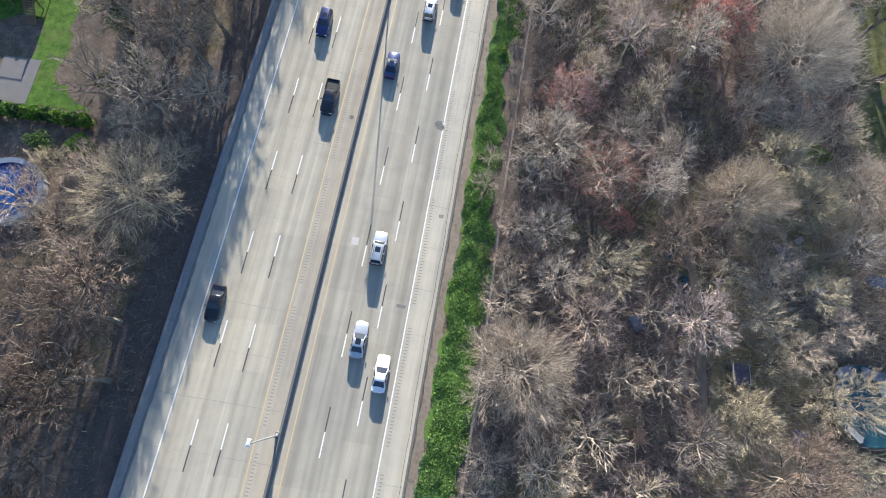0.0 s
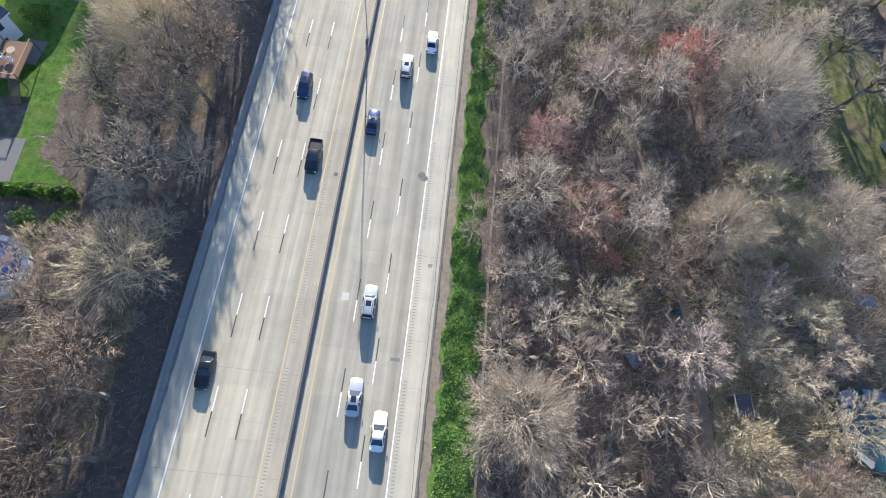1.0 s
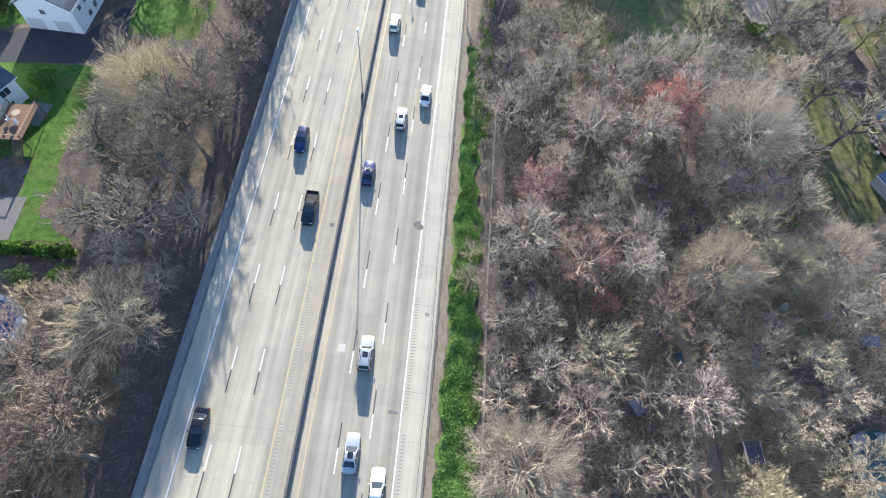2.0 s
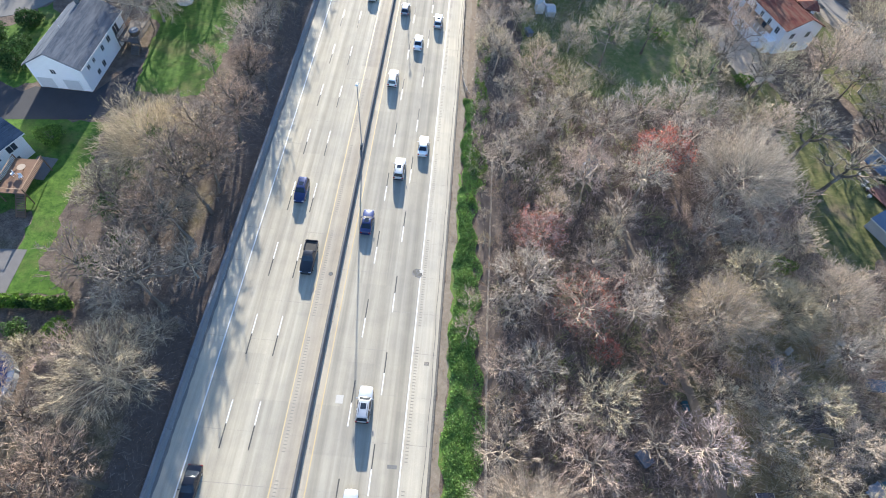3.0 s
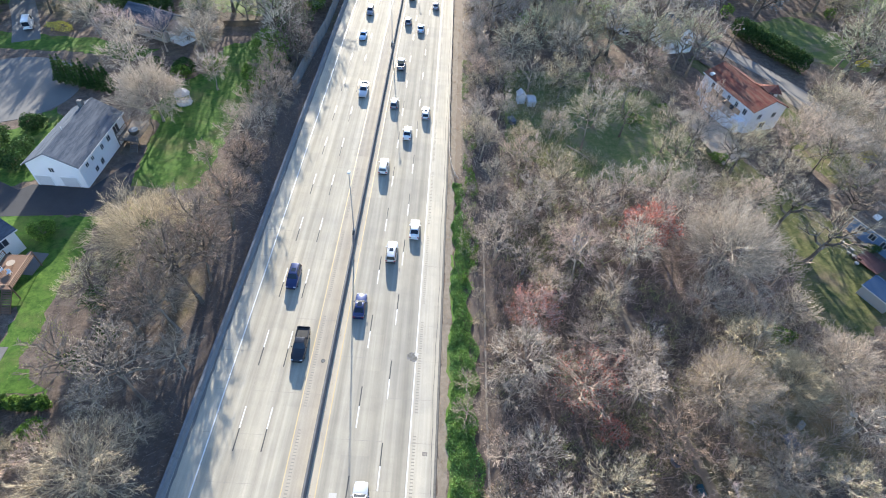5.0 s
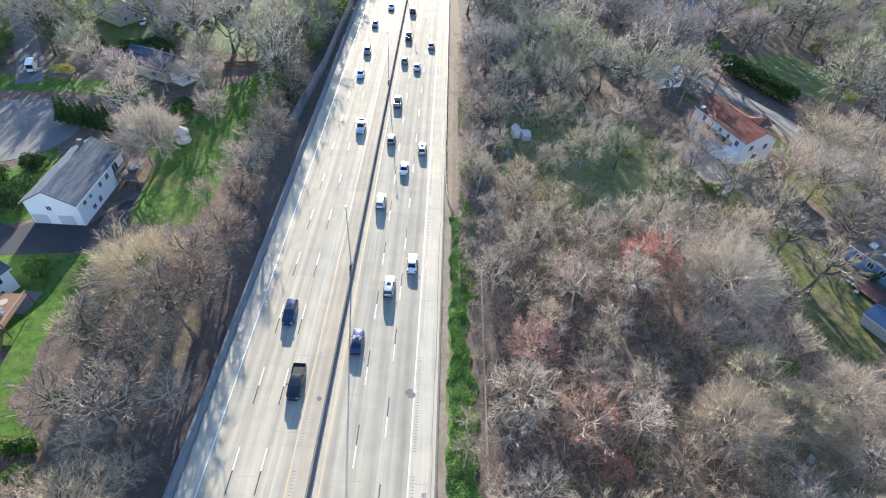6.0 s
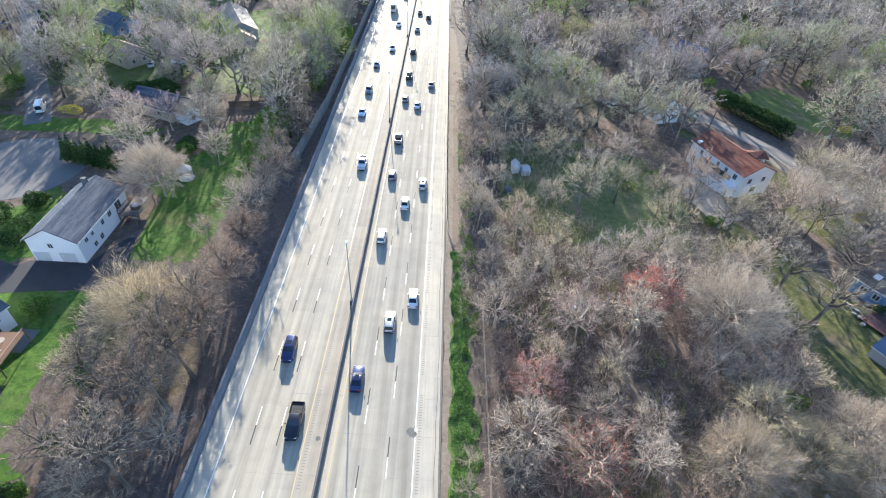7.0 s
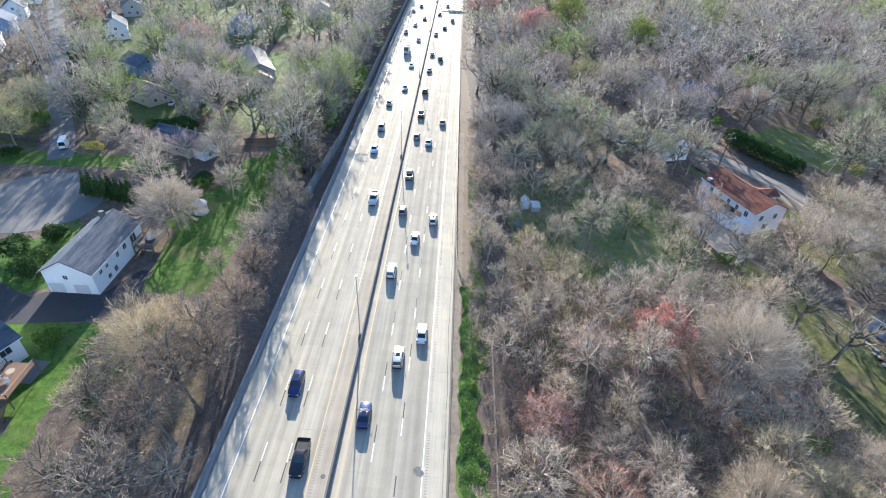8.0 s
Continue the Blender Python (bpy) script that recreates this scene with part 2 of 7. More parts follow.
M_WOOD_ROSE = plant_material("rose_grey_hazed_far_twigs", [(0.0, (0.379, 0.334, 0.327)), (1.0, (0.420, 0.364, 0.359))])
M_WOOD_BUFF = plant_material("buff_hazed_far_twigs", [(0.0, (0.412, 0.373, 0.317)), (1.0, (0.457, 0.418, 0.356))])
M_WOOD_OLIVE = plant_material("olive_grey_hazed_far_twigs", [(0.0, (0.356, 0.362, 0.261)), (1.0, (0.400, 0.407, 0.296))])
M_WOOD_UMBER = plant_material("umber_hazed_far_twigs", [(0.0, (0.316, 0.271, 0.243)), (1.0, (0.373, 0.322, 0.288))])
M_WOOD_SLATE = plant_material("slate_hazed_far_twigs", [(0.0, (0.243, 0.237, 0.237)), (1.0, (0.305, 0.294, 0.288))])
M_WOOD_GREEN = plant_material("green_hazed_far_twigs", [(0.0, (0.268, 0.334, 0.133)), (1.0, (0.323, 0.379, 0.167))])
M_GARDEN = lawn_material("garden_grass", (0.075, 0.125, 0.035), (0.14, 0.17, 0.065), (0.20, 0.165, 0.12))
M_CLEARING = lawn_material("thin_woodland_grass", (0.10, 0.145, 0.05), (0.19, 0.20, 0.09), (0.24, 0.20, 0.14))
M_BUD_RED = plant_material("red_buds", [(0.0, (0.46, 0.135, 0.105)), (1.0, (0.52, 0.18, 0.13))])
M_BUD_ROSE = plant_material("dull_rose_buds", [(0.0, (0.34, 0.165, 0.14)), (1.0, (0.40, 0.20, 0.165))])
M_BUD_CRIMSON = plant_material("dull_red_buds", [(0.0, (0.47, 0.17, 0.13)), (1.0, (0.53, 0.21, 0.16))])
M_BUD_GREEN = plant_material("fresh_green_buds", [(0.0, (0.24, 0.28, 0.07)), (1.0, (0.34, 0.36, 0.10))])
M_BUD_OLIVE = plant_material("olive_buds", [(0.0, (0.32, 0.26, 0.10)), (1.0, (0.38, 0.33, 0.14))])
M_BLOSSOM = plant_material("pink_blossom", [(0.0, (0.52, 0.26, 0.23)), (1.0, (0.60, 0.34, 0.30))])
M_LEAF = plant_material("evergreen_leaves", [(0.0, (0.045, 0.095, 0.03)), (1.0, (0.08, 0.14, 0.042))])
M_LEAF_LIGHT = plant_material("bright_leaves", [(0.0, (0.11, 0.21, 0.035)), (1.0, (0.17, 0.27, 0.06))])
M_FORSYTHIA = plant_material("yellow_blossom", [(0.0, (0.58, 0.50, 0.10)), (1.0, (0.64, 0.56, 0.14))])
M_WEEDS = plant_material("verge_weeds", [(0.0, (0.153, 0.270, 0.084)), (1.0, (0.166, 0.282, 0.089))], patchy=True)
M_VERGE = lawn_material("verge_soil", (0.09, 0.185, 0.035), (0.125, 0.20, 0.05), (0.16, 0.16, 0.07))
M_DRYGRASS = plant_material("dry_grass", [(0.0, (0.36, 0.30, 0.19)), (1.0, (0.42, 0.35, 0.23))])
M_LITTER = plant_material("fallen_leaf_litter", [(0.0, (0.24, 0.15, 0.085)), (1.0, (0.30, 0.20, 0.12))])
M_SIDING = siding_material("white_siding", (0.81, 0.83, 0.86), (0.87, 0.88, 0.89))
M_SIDING_BLUE = siding_material("blue_siding", (0.13, 0.235, 0.40), (0.17, 0.285, 0.46))
M_SIDING_TAN = siding_material("tan_siding", (0.46, 0.41, 0.34), (0.54, 0.49, 0.42))
M_SIDING_GREY = siding_material("grey_siding", (0.40, 0.41, 0.42), (0.50, 0.51, 0.52))
M_ROOF_GREY = shingle_material("grey_shingles", (0.05, 0.067, 0.096), (0.078, 0.1, 0.135), (0.145, 0.163, 0.195))
M_ROOF_RED = shingle_material("red_shingles", (0.145, 0.038, 0.031), (0.212, 0.064, 0.049), (0.221, 0.128, 0.089))
M_ROOF_BLUE = shingle_material("blue_grey_shingles", (0.07, 0.11, 0.19), (0.10, 0.15, 0.24), (0.14, 0.17, 0.2))
M_COPING = simple("faded_blue_plastic", (0.11, 0.145, 0.215), (0.16, 0.195, 0.27), 0.8, 0.5)
M_LINER = simple("blue_vinyl_liner", (0.02, 0.06, 0.22), (0.03, 0.08, 0.27), 0.6, 0.4)
M_POOLWATER = simple("deep_blue_water", (0.012, 0.045, 0.17), (0.018, 0.06, 0.21), 0.9, 0.08)
M_ROOF_TAN = shingle_material("tan_shingles", (0.34, 0.26, 0.19), (0.42, 0.33, 0.25), (0.30, 0.25, 0.2))
M_ROOF_PALE = shingle_material("pale_grey_shingles", (0.30, 0.28, 0.26), (0.38, 0.355, 0.33), (0.26, 0.23, 0.2))
M_ROOF_BROWN = shingle_material("brown_shingles", (0.12, 0.095, 0.085), (0.17, 0.135, 0.115), (0.2, 0.18, 0.16))
M_TRIM = simple("white_trim", (0.74, 0.74, 0.73), (0.82, 0.82, 0.81), 2.0, 0.5)
M_PANE = glass_dark("window_glass", (0.03, 0.038, 0.05))
M_DOOR = simple("pale_grey_door", (0.55, 0.57, 0.60), (0.63, 0.64, 0.66), 1.5, 0.6)
M_DECKWOOD = simple("weathered_deck_boards", (0.17, 0.10, 0.068), (0.26, 0.165, 0.115), 1.2, 0.8, stretch=(1, 0.2, 1))
M_GREYDECK = simple("grey_weathered_boards", (0.12, 0.105, 0.095), (0.22, 0.195, 0.175), 1.2, 0.85, stretch=(1, 0.2, 1))
M_RAILWOOD = simple("tan_stained_wood", (0.34, 0.22, 0.14), (0.44, 0.30, 0.20), 1.2, 0.75)
M_GRIME_SHADE = simple("gutter_grime_and_shade", (0.13, 0.13, 0.13), (0.24, 0.235, 0.22), 0.9, 0.9, fine=6)
M_REDDECK = simple("red_brown_deck", (0.11, 0.055, 0.05), (0.18, 0.09, 0.08), 1.2, 0.8, stretch=(0.2, 1, 1))
M_FENCE = simple("dark_fence_wood", (0.09, 0.075, 0.06), (0.16, 0.13, 0.10), 1.0, 0.85)
M_TARP = simple("teal_pool_cover", (0.012, 0.035, 0.075), (0.03, 0.115, 0.12), 0.35, 0.45)
M_BLUETARP = simple("blue_tarpaulin", (0.055, 0.105, 0.19), (0.085, 0.145, 0.24), 0.9, 0.5)
M_JUNK_PALE = simple("pale_scrap_board", (0.34, 0.32, 0.29), (0.52, 0.49, 0.44), 1.3, 0.7)
M_JUNK_BLUE = simple("faded_blue_metal", (0.10, 0.125, 0.165), (0.19, 0.22, 0.27), 1.3, 0.6)
M_SHEDROOF = simple("purple_grey_roofing", (0.065, 0.06, 0.08), (0.12, 0.11, 0.135), 1.2, 0.7)
M_RUBBER = simple("tyre_rubber", (0.02, 0.02, 0.021), (0.035, 0.035, 0.036), 5, 0.85)
M_RIM = simple("alloy_rim", (0.42, 0.42, 0.43), (0.55, 0.55, 0.56), 5, 0.35, 0.8)
M_GLASS = glass_dark("car_glass")
M_TAIL = paint_material("red_tail_lamp", (0.35, 0.02, 0.02), 0.0)
M_HEAD = paint_material("clear_head_lamp", (0.75, 0.76, 0.78), 0.2, 0.15)
M_BLACKTRIM = simple("black_plastic", (0.02, 0.02, 0.021), (0.04, 0.04, 0.042), 5, 0.6)
CAR_PAINT = {
    "white": paint_material("white_paint", (0.80, 0.80, 0.79), 0.0),
    "silver": paint_material("silver_paint", (0.55, 0.57, 0.60), 0.5),
    "grey": paint_material("grey_paint", (0.22, 0.24, 0.28), 0.4),
    "black": paint_material("black_paint", (0.015, 0.017, 0.025), 0.2),
    "navy": paint_material("navy_paint", (0.02, 0.035, 0.12), 0.3),
    "blue": paint_material("blue_paint", (0.025, 0.06, 0.24), 0.3),
    "paleblue": paint_material("pale_blue_paint", (0.45, 0.58, 0.72), 0.3),
    "red": paint_material("red_paint", (0.30, 0.02, 0.02), 0.2),
    "tan": paint_material("beige_paint", (0.42, 0.37, 0.29), 0.3),
}


# ---- mesh helpers ----
class Geo:
    """Collects vertices and faces of one mesh."""

    def __init__(self):
        self.v, self.f = [], []

    def add(self, verts, faces):
        n = len(self.v)
        self.v.extend(tuple(float(c) for c in p) for p in verts)
        self.f.extend(tuple(n + i for i in face) for face in faces)
        return self

    def box(self, x, y, z, sx, sy, sz, rz=0.0, taper=1.0):
        """A box that stands on z, with its top scaled by taper."""
        c, s = math.cos(radians(rz)), math.sin(radians(rz))
        pts = []
        for k, h in ((1.0, 0.0), (taper, sz)):
            for a, b in ((-1, -1), (1, -1), (1, 1), (-1, 1)):
                px, py = a * sx / 2 * k, b * sy / 2 * k
                pts.append((x + px * c - py * s, y + px * s + py * c, z + h))
        return self.add(pts, [(3, 2, 1, 0), (4, 5, 6, 7), (0, 1, 5, 4), (1, 2, 6, 5), (2, 3, 7, 6), (3, 0, 4, 7)])

    def extrude(self, profile, y0, y1):
        """An x-z profile carried along y, closed at both ends."""
        n = len(profile)
        pts = [(x, y0, z) for x, z in profile] + [(x, y1, z) for x, z in profile]
        faces = [(i, (i + 1) % n, n + (i + 1) % n, n + i) for i in range(n)]
        return self.add(pts, faces + [tuple(range(n - 1, -1, -1)), tuple(range(n, 2 * n))])

    def sheet(self, outline, z0, z1):
        """A level plate with the given outline."""
        n = len(outline)
        pts = [(x, y, z0) for x, y in outline] + [(x, y, z1) for x, y in outline]
        faces = [(i, (i + 1) % n, n + (i + 1) % n, n + i) for i in range(n)]
        return self.add(pts, faces + [tuple(range(n - 1, -1, -1)), tuple(range(n, 2 * n))])

    def tube(self, path, radii, n=8):
        path = [Vector(p) for p in path]
        rings = []
        for i, p in enumerate(path):
            d = (path[min(i + 1, len(path) - 1)] - path[max(i - 1, 0)]).normalized()
            side = d.cross(Vector((0.31, 0.95, 0.05))).normalized()
            up = d.cross(side)
            rings.append([p + radii[i] * (math.cos(t) * side + math.sin(t) * up) for t in [2 * math.pi * k / n for k in range(n)]])
        base = [v for ring in rings for v in ring]
        faces = []
        for i in range(len(path) - 1):
            faces += [(i * n + k, i * n + (k + 1) % n, (i + 1) * n + (k + 1) % n, (i + 1) * n + k) for k in range(n)]
        faces += [tuple(range(n - 1, -1, -1)), tuple(range((len(path) - 1) * n, len(path) * n))]
        return self.add(base, faces)

    def loft(self, rings):
        """Closed rings of equal length, joined in order, with both ends closed."""
        n = len(rings[0])
        faces = []
        for i in range(len(rings) - 1):
            faces += [(i * n + k, i * n + (k + 1) % n, (i + 1) * n + (k + 1) % n, (i + 1) * n + k) for k in range(n)]
        faces += [tuple(range(n - 1, -1, -1)), tuple(range((len(rings) - 1) * n, len(rings) * n))]
        return self.add([p for r in rings for p in r], faces)

    def pane(self, a, b, c, d, t=0.02):
        """A thin plate on four corners, thickened along its normal."""
        a, b, c, d = (Vector(p) for p in (a, b, c, d))
        n = (b - a).cross(d - a).normalized() * t
        pts = [a, b, c, d, a + n, b + n, c + n, d + n]
        return self.add(pts, [(3, 2, 1, 0), (4, 5, 6, 7), (0, 1, 5, 4), (1, 2, 6, 5), (2, 3, 7, 6), (3, 0, 4, 7)])

    def mesh(self, name, material, smooth=0.0):
        me = bpy.data.meshes.new(name)
        me.from_pydata(self.v, [], self.f)
        me.materials.append(material)
        bm = bmesh.new()
        bm.from_mesh(me)
        bmesh.ops.recalc_face_normals(bm, faces=bm.faces)
        bm.to_mesh(me)
        bm.free()
        if smooth:
            me.shade_smooth()
            me.set_sharp_from_angle(angle=radians(smooth))
        return me


def raw_mesh(name, verts, faces, material):
    me = bpy.data.meshes.new(name)
    me.from_pydata(verts, [], faces)
    me.materials.append(material)
    return me


def part(name, geo, material, parent, label="", smooth=0.0):
    ob = new(name, geo.mesh(name, material, smooth) if isinstance(geo, Geo) else geo)
    ob.parent = parent
    return tagged(ob, label) if label else ob


def thing(name, m, label, category, group="", kind=""):
    ob = new(name)
    ob.matrix_world = m
    ob.empty_display_size = 0.3
    return tagged(ob, label, category, group, kind)


def structure(name, geo, material, label, category, smooth=0.0, z=0.0):
    ob = new(name, geo.mesh(name, material, smooth))
    ob.location.z = z
    return tagged(ob, label, category, "", "structure")


def blob(outline, wobble=0.5, step=1.5, seed=1):
    """The outline with points every step and an uneven edge."""
    rng = random.Random(seed)
    out = []
    for (x0, y0), (x1, y1) in zip(outline, outline[1:] + outline[:1]):
        n = max(1, int(math.hypot(x1 - x0, y1 - y0) / step))
        for i in range(n):
            t = i / n
            out.append((x0 + (x1 - x0) * t + rng.uniform(-wobble, wobble), y0 + (y1 - y0) * t + rng.uniform(-wobble, wobble)))
    return out


def ribbon(line, width):
    """An outline of constant width along a line."""
    left, right = [], []
    for i, (x, y) in enumerate(line):
        x0, y0 = line[max(i - 1, 0)]
        x1, y1 = line[min(i + 1, len(line) - 1)]
        d = math.hypot(x1 - x0, y1 - y0)
        nx, ny = -(y1 - y0) / d * width / 2, (x1 - x0) / d * width / 2
        left.append((x + nx, y + ny))
        right.append((x - nx, y - ny))
    return left + right[::-1]


def bend(line, times=3):
    """Rounds the corners of an open line."""
    for _ in range(times):
        out = [line[0]]
        for (x0, y0), (x1, y1) in zip(line, line[1:]):
            out += [(0.75 * x0 + 0.25 * x1, 0.75 * y0 + 0.25 * y1), (0.25 * x0 + 0.75 * x1, 0.25 * y0 + 0.75 * y1)]
        line = out + [line[-1]]
    return line


def inside(x, y, poly):
    if not (min(p[0] for p in poly) < x < max(p[0] for p in poly) and min(p[1] for p in poly) < y < max(p[1] for p in poly)):
        return False
    hit = False
    for (x0, y0), (x1, y1) in zip(poly, poly[1:] + poly[:1]):
        if (y0 > y) != (y1 > y) and x < (x1 - x0) * (y - y0) / (y1 - y0) + x0:
            hit = not hit
    return hit


# ---- ground and road ----
FAR = 1600.0
g = Geo()
g.add([(-FAR, -FAR, 0), (FAR, -FAR, 0), (FAR, FAR, 0), (-FAR, FAR, 0)], [(0, 1, 2, 3)])
structure("ground", g, M_GROUND, "brown leaf-littered woodland ground with mossy patches", "ground")

Y0, Y1 = -120.0, 900.0
X_EL, X_A, X_B, X_YL, X_YR, X_C, X_D, X_ER = -13.55, -10.07, -6.5, -2.85, 1.33, 5.1, 8.83, 12.37
structure("road_west", Geo().box((X_EL + X_YL) / 2, (Y0 + Y1) / 2, -0.3, X_YL - X_EL, Y1 - Y0, 0.33), M_WEST, "pale worn concrete carriageway of a three-lane motorway", "road")
structure("median_shoulder", Geo().box((X_YL + X_YR) / 2, (Y0 + Y1) / 2, -0.3, X_YR - X_YL, Y1 - Y0, 0.33), M_MEDIAN, "stained tan concrete strip either side of the median barrier", "road shoulder")
structure("road_east", Geo().box((X_YR + X_ER) / 2, (Y0 + Y1) / 2, -0.3, X_ER - X_YR, Y1 - Y0, 0.33), M_EAST, "grey worn concrete carriageway of a three-lane motorway", "road")
structure("shoulder_west", Geo().box((X_EL - 16.35) / 2, (Y0 + Y1) / 2, -0.3, 16.35 + X_EL, Y1 - Y0, 0.33), M_SHOULDER, "shaded concrete shoulder beside the parapet wall", "road shoulder")
structure("shoulder_east", Geo().box((X_ER + 15.75) / 2, (Y0 + Y1) / 2, -0.3, 15.75 - X_ER, Y1 - Y0, 0.33), M_SHOULDER, "pale concrete shoulder beside the grassy verge", "road shoulder")
# low asphalt kerb on the east edge
structure("kerb_east", Geo().extrude([(15.75, -0.2), (15.75, 0.06), (15.82, 0.14), (16.0, 0.15), (16.12, 0.05), (16.12, -0.2)], Y0, Y1), M_STAIN, "low dark asphalt kerb along the shoulder", "kerb")
rng = random.Random(12)
xs = [15.3 + 0.09 * math.sin(k * 0.21) + 0.05 * math.sin(k * 0.77) + rng.uniform(-0.02, 0.02) for k in range(200)]
structure("shoulder_crack", Geo().sheet([(x - 0.035, -40 + k) for k, x in enumerate(xs)] + [(x + 0.035, -40 + k) for k, x in reversed(list(enumerate(xs)))], 0.01, 0.034), M_STAIN, "dark ragged crack along the shoulder's edge", "road crack")
for name, x in (("edge_line_west", X_EL), ("edge_line_east", X_ER)):
    structure(name, Geo().box(x, (Y0 + Y1) / 2, 0.02, 0.17, Y1 - Y0, 0.015), M_WHITE_LINE, "solid white edge line painted on the concrete", "road marking")
for name, x in (("median_line_west", X_YL), ("median_line_east", X_YR)):
    structure(name, Geo().box(x, (Y0 + Y1) / 2, 0.02, 0.15, Y1 - Y0, 0.015), M_YELLOW_LINE, "faded yellow line beside the median barrier", "road marking")

# broken lane lines: white dash, with a black contrast dash behind it
PERIOD = 12.19
dash_white = Geo().box(0, 0, 0, 0.16, 3.0, 0.012).mesh("white_dash", M_WHITE_LINE)
dash_black = Geo().box(0, 0, 0, 0.16, 3.0, 0.012).mesh("black_dash", M_BLACK_LINE)
for x, first, sign in ((X_A, 60.6, -1), (X_B, 60.66, -1), (X_C, 58.55, 1), (X_D, 62.9, 1)):
    line = thing("lane_line", pose(x, 0, 0), "broken white lane line with black contrast dashes", "road marking", "lane lines", "structure")
    for k in range(-6, 45):
        y = first + (k - 0) * PERIOD
        for name, me, off in (("white_dash", dash_white, 1.5), ("black_dash", dash_black, 4.5)):
            ob = new(name, me)
            ob.parent = line
            ob.location = (0, y + sign * off, 0.024)

# transverse joints, sealed, and the long joints between lanes
g = Geo()
rng = random.Random(5)
y = Y0
while y < 420:
    for xa, xb in ((-16.3, X_EL), (X_EL, X_A), (X_A, X_B), (X_B, -0.4), (0.4, X_C), (X_C, X_D), (X_D, X_ER), (X_ER, 15.7)):
        if rng.random() < 0.8:
            g.box((xa + xb) / 2, y + rng.uniform(-0.03, 0.03), 0.02, xb - xa - 0.05, rng.choice((0.02, 0.03, 0.05)), 0.0125)
    y += 6.1
for x in (X_A + 0.18, X_B + 0.18, X_C - 0.16, X_D - 0.16, X_EL + 0.2, X_ER - 0.2):
    g.box(x, 150, 0.02, 0.025, 540, 0.0122)
structure("road_joints", g, M_JOINT, "dark sealed joints between concrete road slabs", "road joint")
tagged(bpy.data.objects["road_joints"], kind="stuff")

# rumble strips milled into the shoulders
g = Geo()
y = -30.0
while y < 170:
    if (y % 18.3) < 15.2:
        for x in (X_YL + 0.62, X_ER + 0.6):
            g.box(x, y, 0.02, 0.40, 0.13, 0.0125)
    y += 0.42
structure("rumble_strip", g, M_RUMBLE, "rows of milled grooves along the shoulders", "rumble strip")
tagged(bpy.data.objects["rumble_strip"], kind="stuff")

# patches and repairs in the road
tagged(new("concrete_patch", Geo().box(3.47, 25.3, 0.02, 0.95, 1.1, 0.018).mesh("concrete_patch", M_PATCH)), "pale square concrete repair patch in the lane", "road patch", kind="structure")
rng = random.Random(3)
pot = [(11.9 + (0.85 + rng.uniform(-0.25, 0.2)) * math.cos(a), 45.4 + (0.75 + rng.uniform(-0.2, 0.2)) * math.sin(a)) for a in [i * math.pi / 9 for i in range(18)]]
hole = thing("pothole_repair", pose(0, 0, 0), "mottled asphalt pothole repair on the edge line", "road patch", "", "structure")
part("asphalt_base", Geo().sheet(pot, 0.02, 0.037), M_GRIME_SHADE, hole)
for k in range(9):
    a, d_ = k * 0.73, 0.55 + 0.2 * math.sin(k * 2.3)
    cx, cy, r_ = 11.9 + d_ * math.cos(a), 45.4 + d_ * 0.85 * math.sin(a), rng.uniform(0.12, 0.3)
    lump_ = [(cx + r_ * rng.uniform(0.7, 1.3) * math.cos(b), cy + r_ * rng.uniform(0.7, 1.3) * math.sin(b)) for b in [i * math.pi / 4 for i in range(8)]]
    part("asphalt_lump", Geo().sheet(lump_, 0.03, 0.042 + 0.004 * (k % 3)), M_PATCH if k in (0, 1) else M_STAIN, hole)
tagged(new("asphalt_patch", Geo().box(11.3, 17.6, 0.02, 1.2, 0.45, 0.016).mesh("asphalt_patch", M_GRIME_SHADE)), "small dark asphalt patch in the lane", "road patch", kind="structure")
drain = thing("drain_grate", pose(14.45, 31.2, 0.03), "rusty iron drain grate in the shoulder", "drain", "", "structure")
part("grate_frame", Geo().box(0, 0, 0, 0.62, 0.5, 0.012), M_STAIN, drain)
for k in range(5):
    part("grate_bar", Geo().box(-0.2 + k * 0.1, 0, 0.012, 0.05, 0.42, 0.012), M_RUSTRAIL, drain)
cover = thing("manhole_cover", pose(-1.08, 43.8, 0.03), "round iron manhole cover by the median", "manhole cover", "", "structure")
part("cover_ring", Geo().tube([(0, 0, 0), (0, 0, 0.012)], [0.34, 0.33], 16), M_STAIN, cover)
part("lid", Geo().tube([(0, 0, 0.01), (0, 0, 0.02)], [0.24, 0.23], 16), M_BARRIER, cover)

# ---- median barrier, parapet, noise wall ----
JERSEY = [(-0.32, 0.0), (-0.32, 0.08), (-0.17, 0.33), (-0.12, 0.86), (-0.10, 0.9), (0.10, 0.9), (0.12, 0.86), (0.17, 0.33), (0.32, 0.08), (0.32, 0.0)]
barrier = thing("median_barrier", pose(0, 0, 0.03), "grey concrete median barrier between the carriageways", "barrier", "", "structure")
sec = Geo().extrude(JERSEY, 0.0, 6.06).mesh("barrier_section", M_BARRIER)
for k in range(110):
    ob = new("barrier_section", sec)
    ob.parent = barrier
    ob.location = (0, -60 + k * 6.1, 0)
wall_w = thing("parapet_wall", pose(0, 0, 0), "pale concrete parapet wall along the shoulder", "wall", "", "structure")
PARAPET = [(-16.35, 0.0), (-16.35, 0.1), (-16.55, 0.35), (-16.62, 0.95), (-17.0, 0.95), (-17.0, -0.3), (-16.35, -0.3)]
sec = Geo().extrude(PARAPET, 0.0, 9.1).mesh("parapet_section", M_PARAPET)
